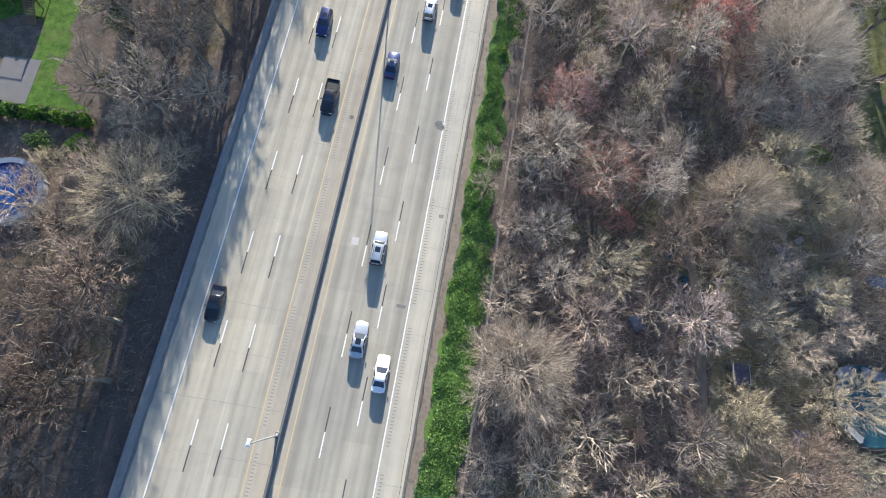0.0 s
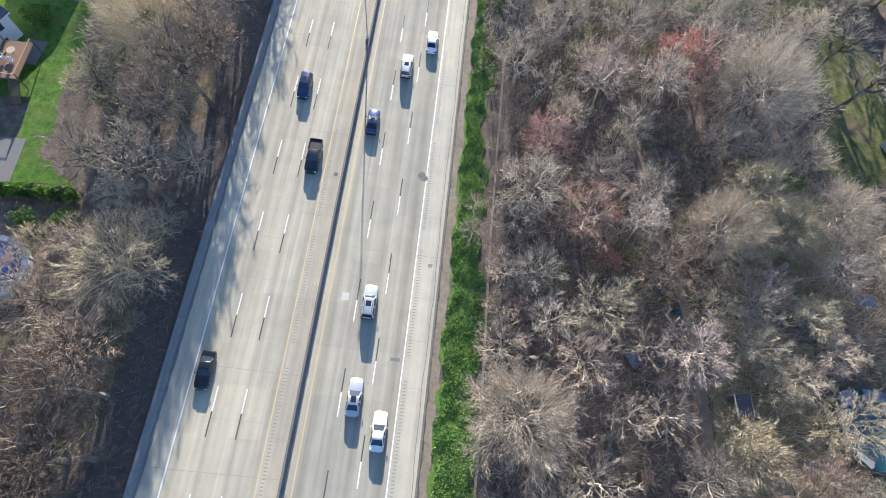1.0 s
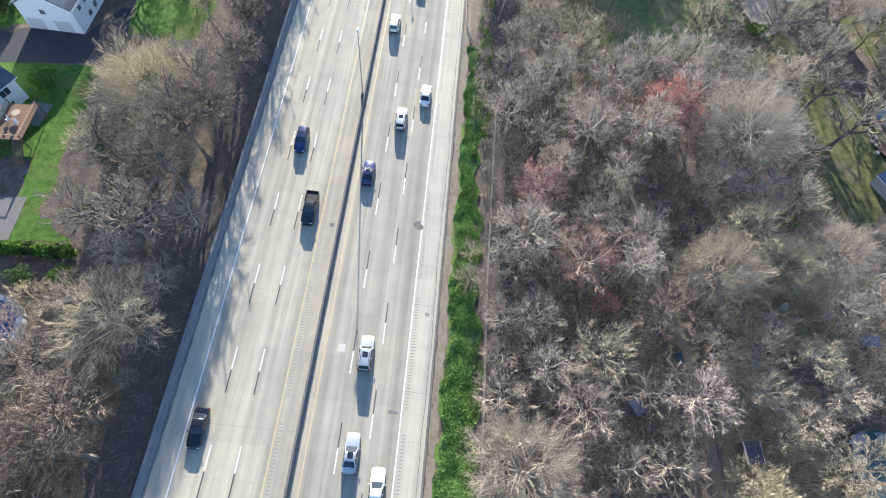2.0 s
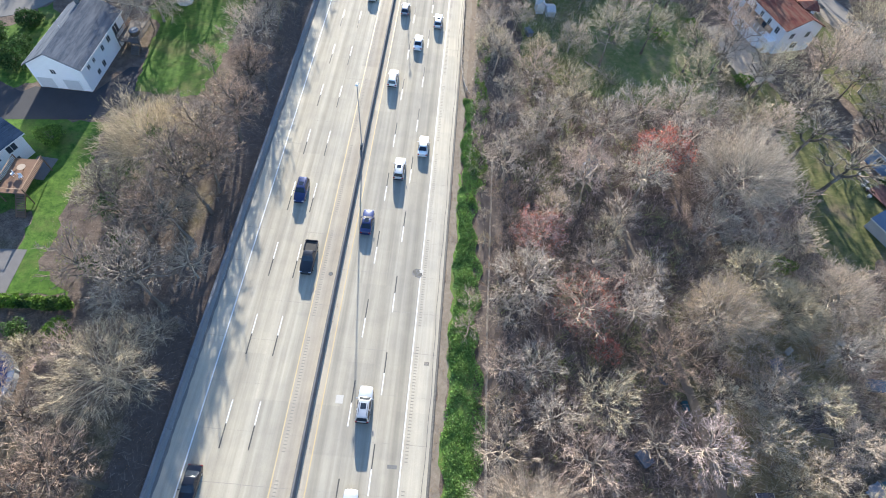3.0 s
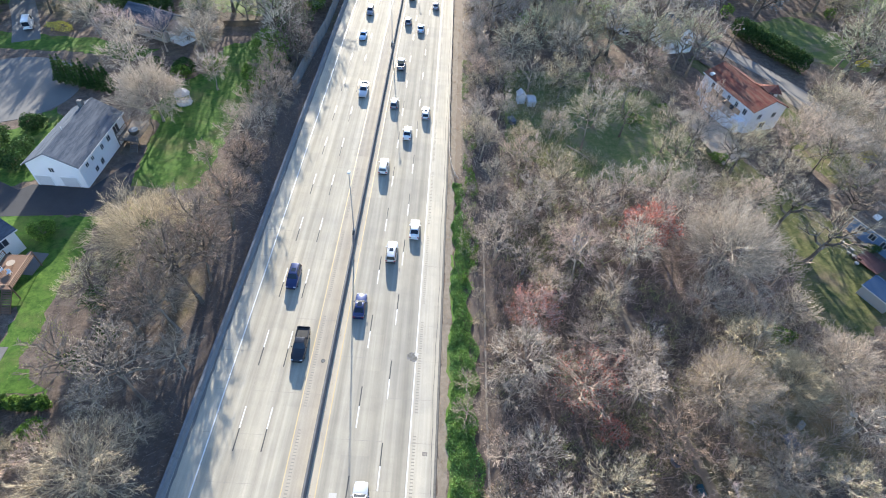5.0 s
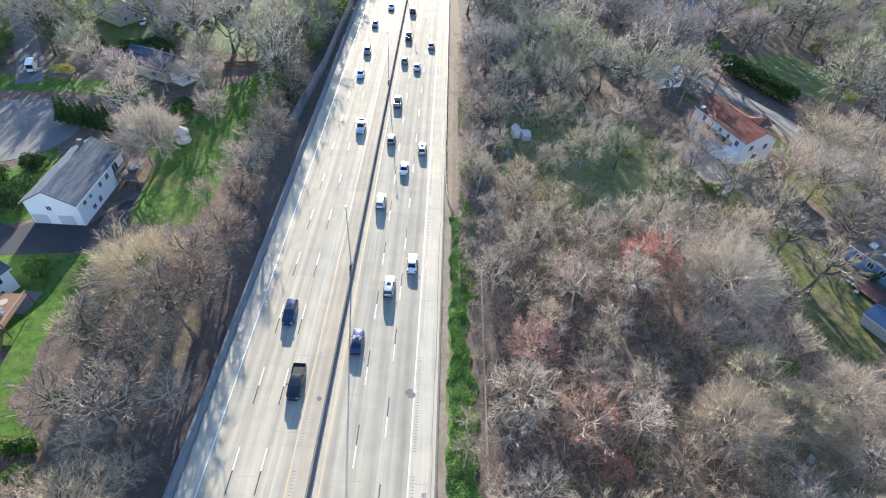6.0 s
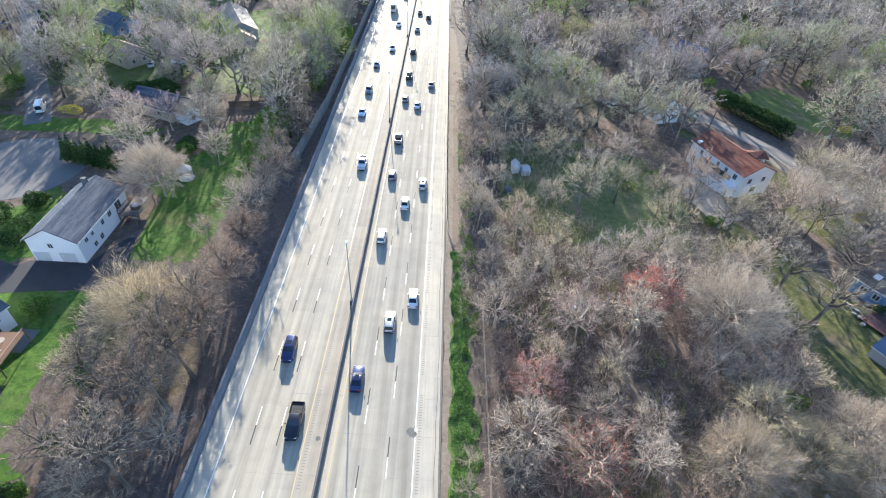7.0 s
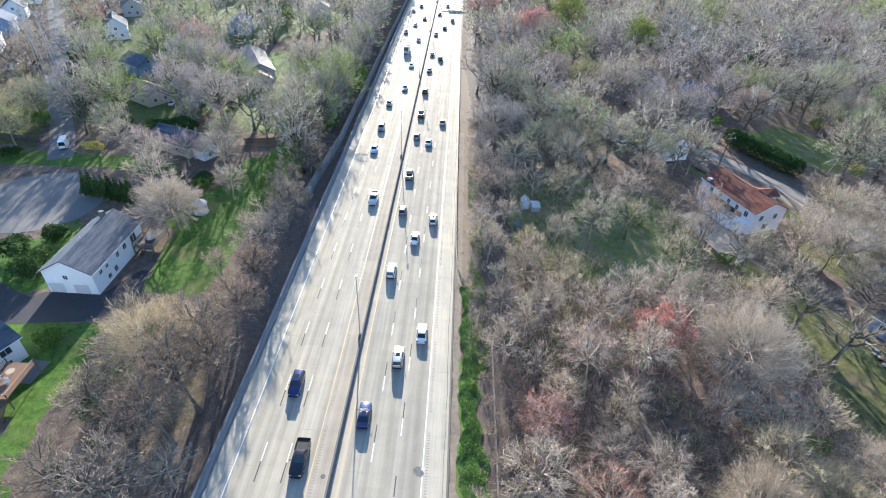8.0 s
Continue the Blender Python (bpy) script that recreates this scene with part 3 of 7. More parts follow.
for k in range(60):
    ob = new("parapet_section", sec)
    ob.parent = wall_w
    ob.location = (0, -90 + k * 9.14, 0)
# dark strip: gutter dirt plus the wall face's shadow line, painted flat
structure("gutter_strip", Geo().sheet(blob([(-16.36, -110), (-16.36, 420), (-15.98, 420), (-15.98, -110)], 0.07, 0.9, 23), 0.0, 0.036), M_GRIME_SHADE, "gutter with grime and painted shade along the parapet wall's foot", "gutter")
noise_wall = thing("noise_wall", pose(0, 0, 0), "tall grey concrete noise barrier of posts and panels", "wall", "", "structure")
panel = Geo().box(0, 2.0, 0, 0.18, 3.9, 3.4).mesh("wall_panel", M_NOISEWALL)
post = Geo().box(0, 0, 0, 0.34, 0.3, 3.55, 0, 0.96).mesh("wall_post", M_PARAPET)
for x0, y0, x1, y1 in ((-20.8, 114, -19.0, 144), (-18.9, 144, -17.6, 420)):
    n = int((y1 - y0) / 4)
    for k in range(n):
        t = k / n
        for name, me in (("wall_panel", panel), ("wall_post", post)):
            ob = new(name, me)
            ob.parent = noise_wall
            ob.location = (x0 + (x1 - x0) * t, y0 + (y1 - y0) * t, 0)
            ob.rotation_euler.z = -math.atan2(x1 - x0, y1 - y0)

# ---- verge, gravel strip, lawns, streets ----
structure("gravel_strip", Geo().sheet(blob([(16.1, -60), (17.5, -60), (17.4, 60), (17.7, 160), (16.1, 160)], 0.22, 1.2, 4), -0.02, 0.03), M_GRAVEL, "strip of gravel and dead leaves behind the kerb", "gravel strip")
structure("verge", Geo().sheet(blob([(17.4, -60), (21.4, -60), (21.6, 10), (21.2, 30), (20.0, 46), (18.9, 58), (17.9, 66), (17.4, 66)], 0.5, 1.2, 6), -0.02, 0.05), M_VERGE, "bright green weedy verge between shoulder and woods", "verge")
LAWN_A = [(-46, 97), (-50, 101), (-48, 112), (-43, 119), (-43, 132), (-33, 140), (-27, 128), (-30.5, 98), (-31.5, 78), (-43.5, 77.5), (-44.5, 84)]
LAWN_B = [(-49, 69), (-44.5, 69), (-43.5, 52), (-42.5, 40), (-36, 36.2), (-46, 35.6), (-47, 43), (-48, 50), (-56, 48), (-62, 50), (-62, 69)]
LAWN_C = [(-69, 101), (-61, 92), (-60.5, 77), (-66, 74), (-85, 72), (-84, 86), (-72, 93)]
LAWN_D = [(-110, 122), (-90, 123), (-75, 124), (-62, 121), (-58, 128), (-75, 131), (-110, 130)]
LAWN_E = [(78, 57), (84, 52), (94, 60), (97, 70), (92, 86), (84, 97), (78, 106), (74, 104), (78, 92), (80, 80)]
LAWN_F = [(96, 132), (103, 122), (107, 114), (112, 96), (101, 92), (95, 106), (99, 112), (90, 130), (82, 142), (84, 148)]
LAWN_G = [(106, 170), (118, 152), (135, 146), (150, 160), (128, 182)]
LAWN_H = [(43, 100), (54, 93), (67, 91), (72, 106), (62, 124), (46, 125)]
LAWN_I = [(58, 34), (74, 30), (78, 44), (70, 56), (60, 50)]
LAWN_J = [(55, 2), (68, 4), (70, 26), (56, 30), (54, 18)]
LAWN_M = [(-62, 152), (-24, 150), (-23, 205), (-45, 200), (-62, 186)]
LAWN_N = [(-128, 158), (-104, 150), (-66, 150), (-64, 190), (-86, 230), (-60, 262), (-36, 300), (-110, 330), (-168, 262), (-132, 215)]
LAWN_K = [(-60, 196), (-46, 200), (-44, 226), (-58, 236), (-66, 228)]
LAWN_L = [(-98, 168), (-84, 176), (-70, 186), (-84, 200), (-100, 196)]
for i, (poly, m_, lab) in enumerate((
    (LAWN_A, M_LAWN, "sunlit green lawn striped by tree shadows"), (LAWN_B, M_LAWN, "bright green garden lawn behind a house"), (LAWN_C, M_LAWN, "green front lawn by the turning circle"),
    (LAWN_D, M_LAWN, "green verge behind the turning circle"), (LAWN_E, M_ROUGHLAWN, "thin olive lawn under bare trees"), (LAWN_F, M_ROUGHLAWN, "patchy lawn beside the red-roofed house"),
    (LAWN_G, M_GARDEN, "green meadow behind a hedge"), ([(28, 97), (42, 90), (68, 88), (73, 106), (68, 126), (56, 134), (30, 131)], M_CLEARING, "thin grass clearing in the woods"), (LAWN_I, M_YARD, "mossy clearing in the woods"),
    (LAWN_J, M_YARD, "mossy yard with scattered junk"), (LAWN_M, M_GARDEN, "rough garden grass behind the noise wall"), (LAWN_N, M_GARDEN, "thin garden grass between the houses"), ([(-150, 133), (-101, 133), (-106, 144), (-124, 172), (-150, 170)], M_ROUGHLAWN, "thin dry grass beside the street"), (LAWN_K, M_LAWN, "bright garden lawn between houses"), (LAWN_L, M_LAWN, "green garden lawn between houses"))):
    structure("lawn", Geo().sheet(blob(poly, 0.6, 1.3, 20 + i), -0.02, 0.02 + 0.002 * i), m_, lab, "lawn")
circle = [(-82 + 14.5 * math.cos(a), 106.5 + 13.5 * math.sin(a)) for a in [i * math.pi / 24 for i in range(48)]]
structure("turning_circle", Geo().sheet(circle, -0.05, 0.045), M_STREET, "round asphalt turning circle at a street end", "road")
structure("street_stub", Geo().sheet(ribbon([(-92, 102), (-110, 97), (-140, 92)], 8), -0.05, 0.049), M_STREET, "worn asphalt street leading to the turning circle", "road")
structure("driveway", Geo().sheet([(-49.0, 69.6), (-50.1, 76.2), (-46.4, 84), (-44.9, 84.3), (-43.2, 77.6), (-46.5, 69.9)] , -0.05, 0.041), M_ASPHALT, "dark asphalt drive beside the white house", "driveway")
structure("driveway", Geo().sheet([(-66, 67), (-48.0, 69.6), (-49.4, 76.2), (-60.4, 76.2), (-62, 74.5), (-70, 78), (-84, 92), (-87, 89), (-72, 74)], -0.05, 0.037), M_ASPHALT, "wide dark asphalt drive before the garage doors", "driveway")
STREET_W = bend([(-90, 127), (-96, 138), (-110, 158), (-129, 188), (-147, 216), (-167, 246), (-200, 294), (-250, 365)])
structure("street_west", Geo().sheet(ribbon(STREET_W, 6.2), -0.05, 0.05), M_STREET, "straight worn residential street", "road")
STREET_E = bend([(82, 171), (86, 164), (96, 152), (107, 136), (113, 122), (124, 100), (140, 70), (160, 40)])
structure("street_east", Geo().sheet(ribbon(STREET_E, 5.4), -0.05, 0.05), M_LANE, "narrow worn lane between hedges and houses", "road")
# two soil sheets, coloured dark where the canopy shades the ground
structure("bank_west", Geo().sheet(blob([(-17.0, -60), (-17.0, 140), (-21.0, 140), (-22.5, 100), (-22.2, 40), (-23.0, -60)], 0.4, 1.5, 18), -0.05, 0.022), M_BANK_SHADED, "leaf-covered bank behind the parapet wall, tree shade in its colour", "bank")
structure("bank_east", Geo().sheet(blob([(21.3, -60), (21.5, 30), (20.6, 60), (19.2, 84), (18.3, 105), (18.3, 330), (27.0, 330), (27.0, 40), (26.5, -60)], 0.5, 1.4, 19), -0.05, 0.024), M_BANK_SHADED, "leaf-covered soil at the wood's edge, canopy shade in its colour", "bank")
TRACK = bend([(43.5, 66), (44.8, 60), (46.9, 49.4), (49.8, 36), (51.9, 29.1), (52.8, 20), (53.6, 10)])
structure("track", Geo().sheet(blob(ribbon(TRACK, 1.35), 0.06, 1.0, 9), -0.05, 0.035), M_DIRT, "brown dirt track through the woods", "track")
structure("gravel_drive", Geo().sheet(blob([(72, 118), (79, 121), (83, 109), (84, 102), (77, 98), (75, 106)], 0.4, 1.2, 12), -0.05, 0.045), M_TANDRIVE, "tan gravel drive beside the red-roofed house", "driveway")
structure("path_bank", Geo().sheet(blob(ribbon([(104, 132), (112, 116), (124, 94), (138, 66)], 5), 0.5, 1.2, 13), -0.05, 0.03), M_GRAVEL, "tan bare bank along the lane", "bank")
structure("dirt_bank", Geo().sheet(blob([(16.1, 86), (18.4, 88), (20.6, 98), (21.2, 130), (20.6, 165), (18.6, 215), (16.1, 230)], 0.4, 1.2, 17), -0.05, 0.026), M_DIRT, "bare brown leaf-strewn bank behind the guardrail", "bank")
structure("patio", Geo().box(-47.6, 39.0, -0.05, 5.0, 7.4, 0.12, 4), M_SLAB, "grey concrete patio slab on the lawn", "patio")
structure("patio", Geo().box(-50.7, 58.0, -0.05, 3.4, 4.6, 0.13, -3), M_SLAB, "grey paved patio beside the wooden deck", "patio")
structure("beach_patch", Geo().sheet(blob([(-46, 188), (-40, 178), (-35, 171), (-31, 174), (-36, 182), (-42, 192)], 0.4, 1.2, 14), -0.05, 0.04), M_TANDRIVE, "bare sandy patch behind the noise wall", "bare ground")


# ---- houses ----
def window(parent, face, u, z, w, h, half, name="window"):
    """A framed window on one side of a house: face -x, +x, -y or +y; u runs along the wall."""
    hx, hy = half
    frame_, glass = Geo(), Geo()

    def at(du, dz, out):
        if face == "-y":
            return (u + du, -hy - out, z + dz)
        if face == "+y":
            return (u + du, hy + out, z + dz)
        if face == "+x":
            return (hx + out, u + du, z + dz)
        return (-hx - out, u + du, z + dz)

    b = 0.1
    for u0, u1, z0, z1 in ((-w / 2 - b, w / 2 + b, -b, 0), (-w / 2 - b, w / 2 + b, h, h + b), (-w / 2 - b, -w / 2, 0, h), (w / 2, w / 2 + b, 0, h), (-0.03, 0.03, 0, h)):
        pts = [at(u0, z0, -0.02), at(u1, z0, -0.02), at(u1, z1, -0.02), at(u0, z1, -0.02), at(u0, z0, 0.06), at(u1, z0, 0.06), at(u1, z1, 0.06), at(u0, z1, 0.06)]
        frame_.add(pts, [(3, 2, 1, 0), (4, 5, 6, 7), (0, 1, 5, 4), (1, 2, 6, 5), (2, 3, 7, 6), (3, 0, 4, 7)])
    pts = [at(-w / 2, 0, -0.02), at(w / 2, 0, -0.02), at(w / 2, h, -0.02), at(-w / 2, h, -0.02), at(-w / 2, 0, 0.02), at(w / 2, 0, 0.02), at(w / 2, h, 0.02), at(-w / 2, h, 0.02)]
    glass.add(pts, [(3, 2, 1, 0), (4, 5, 6, 7), (0, 1, 5, 4), (1, 2, 6, 5), (2, 3, 7, 6), (3, 0, 4, 7)])
    win = part(name, frame_, M_TRIM, parent)
    part("pane", glass, M_PANE, win)
    return win


def house(x, y, rz, length, width, wall_h, ridge, wall_mat, roof_mat, label, windows=(), chimney=None, name="house", over=0.4):
    """A gabled house, its ridge along its own y axis."""
    ob = thing(name, pose(x, y, 0, 0, 0, rz), label, "house", "houses of the neighbourhood")
    hx, hy = width / 2, length / 2
    part("wall", Geo().extrude([(-hx, -0.2), (hx, -0.2), (hx, wall_h), (0, ridge - 0.12), (-hx, wall_h)], -hy, hy), wall_mat, ob)
    slope = (ridge - wall_h) / hx
    t = 0.2
    ex, ez = hx + over, wall_h - slope * over
    part("roof", Geo().extrude([(-ex, ez), (0, ridge), (ex, ez), (ex, ez + t), (0, ridge + t), (-ex, ez + t)], -hy - over, hy + over), roof_mat, ob)
    part("ridge_cap", Geo().extrude([(-0.16, ridge + t - 0.16 * slope + 0.005), (0, ridge + t + 0.005), (0.16, ridge + t - 0.16 * slope + 0.005), (0, ridge + t + 0.05)], -hy - over - 0.01, hy + over + 0.01), roof_mat, ob)
    for s in (-1, 1):
        part("gutter", Geo().box(s * (ex + 0.05), 0, ez - 0.02, 0.12, length + 2 * over, 0.14), M_TRIM, ob)
    for face, u, z, w, h in windows:
        window(ob, face, u, z, w, h, (hx, hy))
    if chimney:
        cx, cy, ch = chimney
        part("chimney", Geo().box(cx, cy, wall_h, 0.9, 0.7, ridge - wall_h + ch), M_SLAB, ob, "pale chimney stack")
    return ob


def garage_door(parent, u, hy, w=2.8, h=2.15):
    d = Geo()
    for k in range(4):
        d.box(u, -hy - 0.03, 0.05 + k * h / 4, w, 0.08, h / 4 - 0.03)
    door = part("garage_door", d, M_DOOR, parent, "white panelled garage door")
    g2 = Geo()
    g2.box(u - w / 2 - 0.08, -hy - 0.03, 0, 0.14, 0.1, h + 0.1).box(u + w / 2 + 0.08, -hy - 0.03, 0, 0.14, 0.1, h + 0.1).box(u, -hy - 0.03, h + 0.06, w + 0.3, 0.1, 0.14)
    part("frame", g2, M_SIDING, door)


h1 = house(-54.8, 84.9, 0, 17.0, 9.2, 5.0, 7.6, M_SIDING, M_ROOF_GREY, "white-sided two-storey house with a grey shingle roof and two garage doors",
           [("-y", -0.5, 3.3, 0.8, 0.9), ("+x", -6.2, 3.2, 0.8, 0.8), ("+x", -4.2, 3.2, 0.7, 0.7), ("+x", -0.6, 3.0, 0.8, 1.0), ("+x", 2.0, 3.0, 1.0, 1.1), ("+x", 5.2, 2.6, 1.8, 1.9), ("+x", -2.2, 0.8, 0.9, 1.1), ("+x", -4.4, 0.8, 0.9, 0.9)], (-1.0, 6.6, 0.9))
garage_door(h1, -2.85, 8.5)
garage_door(h1, 1.75, 8.5)
part("vent_pipe", Geo().tube([(-0.5, -1.5, 7.2), (-0.5, -1.5, 8.1)], [0.07, 0.07], 8), M_TRIM, h1)


BALUSTER = Geo().box(0, 0, 0, 0.05, 0.05, 0.92).mesh("baluster", M_RAILWOOD)


def deck(x, y, rz, w, d, h, m_, label, rail=True, steps=0, rail_mat=M_RAILWOOD):
    ob = thing("deck", pose(x, y, 0, 0, 0, rz), label, "deck")
    n = int(w / 0.16)
    board = Geo().box(0, 0, h - 0.04, 0.145, d, 0.04).mesh("board", m_)
    for k in range(n):
        b_ = new("board", board)
        b_.parent = ob
        b_.location.x = -w / 2 + (k + 0.5) * 0.16
    for s_ in (-1, 1):
        part("beam", Geo().box(0, s_ * (d / 2 - 0.1), h - 0.26, w, 0.1, 0.2), m_, ob)
    for sx in (-1, 1):
        for sy in (-1, 1):
            part("post", Geo().box(sx * (w / 2 - 0.1), sy * (d / 2 - 0.1), 0, 0.14, 0.14, h + (1.0 if rail else -0.05)), m_, ob)
    if rail:
        for sx in (-1, 1):
            part("rail", Geo().box(sx * (w / 2 - 0.1), 0, h + 0.92, 0.12, d, 0.06), rail_mat, ob)
            for k in range(int(d / 0.28)):
                b_ = new("baluster", BALUSTER)
                b_.parent = ob
                b_.location = (sx * (w / 2 - 0.1), -d / 2 + 0.2 + k * 0.28, h)
        part("rail", Geo().box(0, -d / 2 + 0.1, h + 0.92, w, 0.12, 0.06), rail_mat, ob)
    for k in range(steps):
        part("step", Geo().box(w / 2 - 0.8, -d / 2 - 0.15 - k * 0.28, h - (k + 1) * h / (steps + 1), 1.3, 0.3, 0.05), m_, ob)
    if steps:
        run = 0.28 * steps
        for s in (-0.7, 0.7):
            part("stringer", Geo().pane((w / 2 - 0.8 + s, -d / 2, h - 0.3), (w / 2 - 0.8 + s, -d / 2 - run, 0), (w / 2 - 0.8 + s, -d / 2 - run, 0.25), (w / 2 - 0.8 + s, -d / 2, h - 0.02), 0.05), m_, ob)
    return ob


deck(-48.0, 92.2, 0, 4.2, 6.6, 1.8, M_GREYDECK, "weathered grey wooden deck behind the white house", True, 6, M_GREYDECK)
tub = thing("hot_tub", pose(-47.6, 91.4, 1.8), "round hot tub with a pale blue cover on the deck", "hot tub")
part("shell", Geo().tube([(0, 0, 0), (0, 0, 0.75), (0, 0, 0.8)], [0.95, 1.0, 0.92], 18), M_FENCE, tub)
part("cover", Geo().tube([(0, 0, 0.8), (0, 0, 0.88)], [0.9, 0.84], 18), M_JUNK_BLUE, tub, "pale blue-grey cover")
house(-58.9, 57.2, -21, 11.5, 8.2, 4.4, 6.8, M_SIDING, M_ROOF_GREY, "white-sided house with a grey roof and paired windows",
           [("+x", 3.4, 2.6, 1.6, 1.2), ("+x", 0.6, 2.6, 1.0, 1.2), ("+x", -2.6, 2.4, 1.6, 1.7), ("+x", 3.0, 0.6, 1.0, 0.8)])
deck(-50.6, 54.3, 3, 4.4, 6.8, 2.5, M_DECKWOOD, "reddish wooden deck with rails and stairs to the lawn", True, 10)
ob = thing("patio_table", pose(-50.6, 55.4, 2.5), "round orange garden table on the deck", "table")
part("tabletop", Geo().tube([(0, 0, 0.7), (0, 0, 0.75)], [0.62, 0.62], 16), M_TANDRIVE, ob)
part("leg", Geo().tube([(0, 0, 0), (0, 0, 0.7)], [0.05, 0.05], 8), M_BLACKTRIM, ob)
for dx, dy in ((-0.9, -1.2), (0.5, -1.6)):
    ob = thing("garden_chair", pose(-50.6 + dx, 55.4 + dy, 2.5, 0, 0, 30 * dx), "white plastic garden chair on the deck", "chair", "chairs on the deck")
    part("seat", Geo().box(0, 0, 0.4, 0.5, 0.5, 0.05), M_TRIM, ob)
    part("backrest", Geo().box(0, 0.24, 0.45, 0.5, 0.05, 0.5), M_TRIM, ob)
    for sx in (-0.2, 0.2):
        for sy in (-0.2, 0.2):
            part("leg", Geo().box(sx, sy, 0, 0.05, 0.05, 0.4), M_TRIM, ob)
WX, WY, WR = -41.6, 22.9, 4.5
wp = thing("swimming_pool", pose(WX, WY, 0), "round above-ground swimming pool filled with deep blue water", "pool")
ring = [(WR * math.cos(i * math.pi / 24), WR * math.sin(i * math.pi / 24)) for i in range(48)]


def hoop(profile, n=48):
    """A ring with the given cross-section of (distance from the middle, height)."""
    pts = [(r_ * math.cos(2 * math.pi * k / n), r_ * math.sin(2 * math.pi * k / n), z_) for k in range(n) for r_, z_ in profile]
    m = len(profile)
    return Geo().add(pts, [(k * m + i, (k + 1) % n * m + i, (k + 1) % n * m + (i + 1) % m, k * m + (i + 1) % m) for k in range(n) for i in range(m)])


part("pool_wall", hoop([(WR, 0), (WR, 1.18), (WR - 0.08, 1.18), (WR - 0.08, 0)]), M_SIDING_GREY, wp)
part("coping", hoop([(WR + 0.1, 1.19), (WR + 0.1, 1.25), (WR - 0.62, 1.25), (WR - 0.62, 1.19)]), M_COPING, wp, "faded pale blue coping")
part("liner", hoop([(WR - 0.09, 1.18), (WR - 0.13, 1.18), (WR - 0.13, 0.02), (WR - 0.09, 0.02)]), M_LINER, wp, "deep blue vinyl liner")
part("water_surface", Geo().loft([[(x_ * k, y_ * k, z_) for x_, y_ in ring] for k, z_ in ((0.96, 0.9), (0.96, 1.02))]), M_POOLWATER, wp, "still deep blue water")
for k in range(12):
    a = k * math.pi / 6
    part("upright", Geo().box(WR * 1.015 * math.cos(a), WR * 1.015 * math.sin(a), 0, 0.16, 0.1, 1.2, math.degrees(a)), M_TRIM, wp)
house(-53.5, 30.0, 5, 6, 8, 2.8, 4.2, M_SIDING_BLUE, M_ROOF_GREY, "small blue outbuilding behind a hedge", [("+y", -2, 1.0, 1.0, 1.0), ("+x", 0, 1.0, 1.0, 1.0)], name="outbuilding")

hr = house(87.0, 120.6, 20, 17.6, 9.6, 6.0, 8.2, M_SIDING, M_ROOF_RED, "large white house with a mossy red shingle roof and balcony",
           [("-x", -6.6, 3.9, 1.0, 1.3), ("-x", -3.6, 4.1, 0.8, 1.2), ("-x", -0.8, 4.1, 0.8, 1.2), ("-x", 2.0, 4.1, 0.8, 1.2), ("-x", 5.0, 4.1, 0.9, 1.2), ("-x", 6.8, 1.4, 1.0, 1.3), ("-x", -6.6, 0.9, 1.4, 1.4), ("-y", -2.2, 3.6, 1.0, 1.3), ("-y", 2.0, 3.6, 1.0, 1.3), ("-y", 0, 1.0, 1.6, 1.4)])
part("dormer", Geo().extrude([(4.2, 5.6), (5.5, 5.6), (5.5, 7.1), (4.2, 7.1)], -4.6, -1.6), M_SIDING, hr)
part("dormer_roof", Geo().pane((0.9, -5.2, 7.95), (5.9, -5.2, 6.9), (5.9, -3.1, 8.1), (0.3, -3.1, 8.5), 0.12).pane((0.3, -3.1, 8.5), (5.9, -3.1, 8.1), (5.9, -1.0, 6.9), (0.9, -1.0, 7.95), 0.12), M_ROOF_RED, hr, "dark red dormer roof")
part("balcony_floor", Geo().box(-6.1, -0.4, 2.6, 2.6, 10.5, 0.25), M_TANDRIVE, hr, "tan balcony floor")
part("balcony_wall", Geo().box(-7.4, -0.4, 0, 0.15, 10.5, 2.58), M_SIDING, hr)
part("balcony_wall", Geo().box(-6.1, -5.7, 0, 2.6, 0.15, 2.58), M_SIDING, hr)
for k in range(8):
    part("balcony_post", Geo().box(-7.35, -5.5 + k * 1.46, 2.85, 0.1, 0.1, 0.95), M_TRIM, hr)
part("balcony_cladding", Geo().box(-4.86, -0.4, 2.86, 0.06, 10.4, 1.2), M_RAILWOOD, hr, "tan wooden cladding")
part("balcony_rail", Geo().box(-7.35, -0.4, 3.8, 0.12, 10.5, 0.08), M_TANDRIVE, hr, "tan handrail")
for k in range(3):
    part("balcony_door", Geo().box(-4.93, -2.9 + k * 2.8, 2.9, 0.08, 1.2, 1.1), M_PANE, hr, "dark glazed balcony door")
part("attic_window", Geo().box(-4.3, 7.2, 5.8, 1.0, 0.9, 0.9), M_TRIM, hr, "small white dormer window")
part("porch_wing", Geo().box(-5.8, -6.3, 0, 2.2, 3.6, 2.9), M_SIDING, hr)
hb = house(102.4, 76.8, 29, 12.5, 9.0, 3.4, 5.4, M_SIDING_BLUE, M_ROOF_BROWN, "blue-sided house with a brown roof and two skylights",
           [("-x", 4.2, 1.3, 1.1, 1.2), ("-x", 1.8, 1.3, 1.1, 1.2), ("-x", -0.6, 1.3, 1.1, 1.2), ("-x", -3.2, 1.3, 1.1, 1.2), ("+y", 0, 1.2, 1.2, 1.2)])
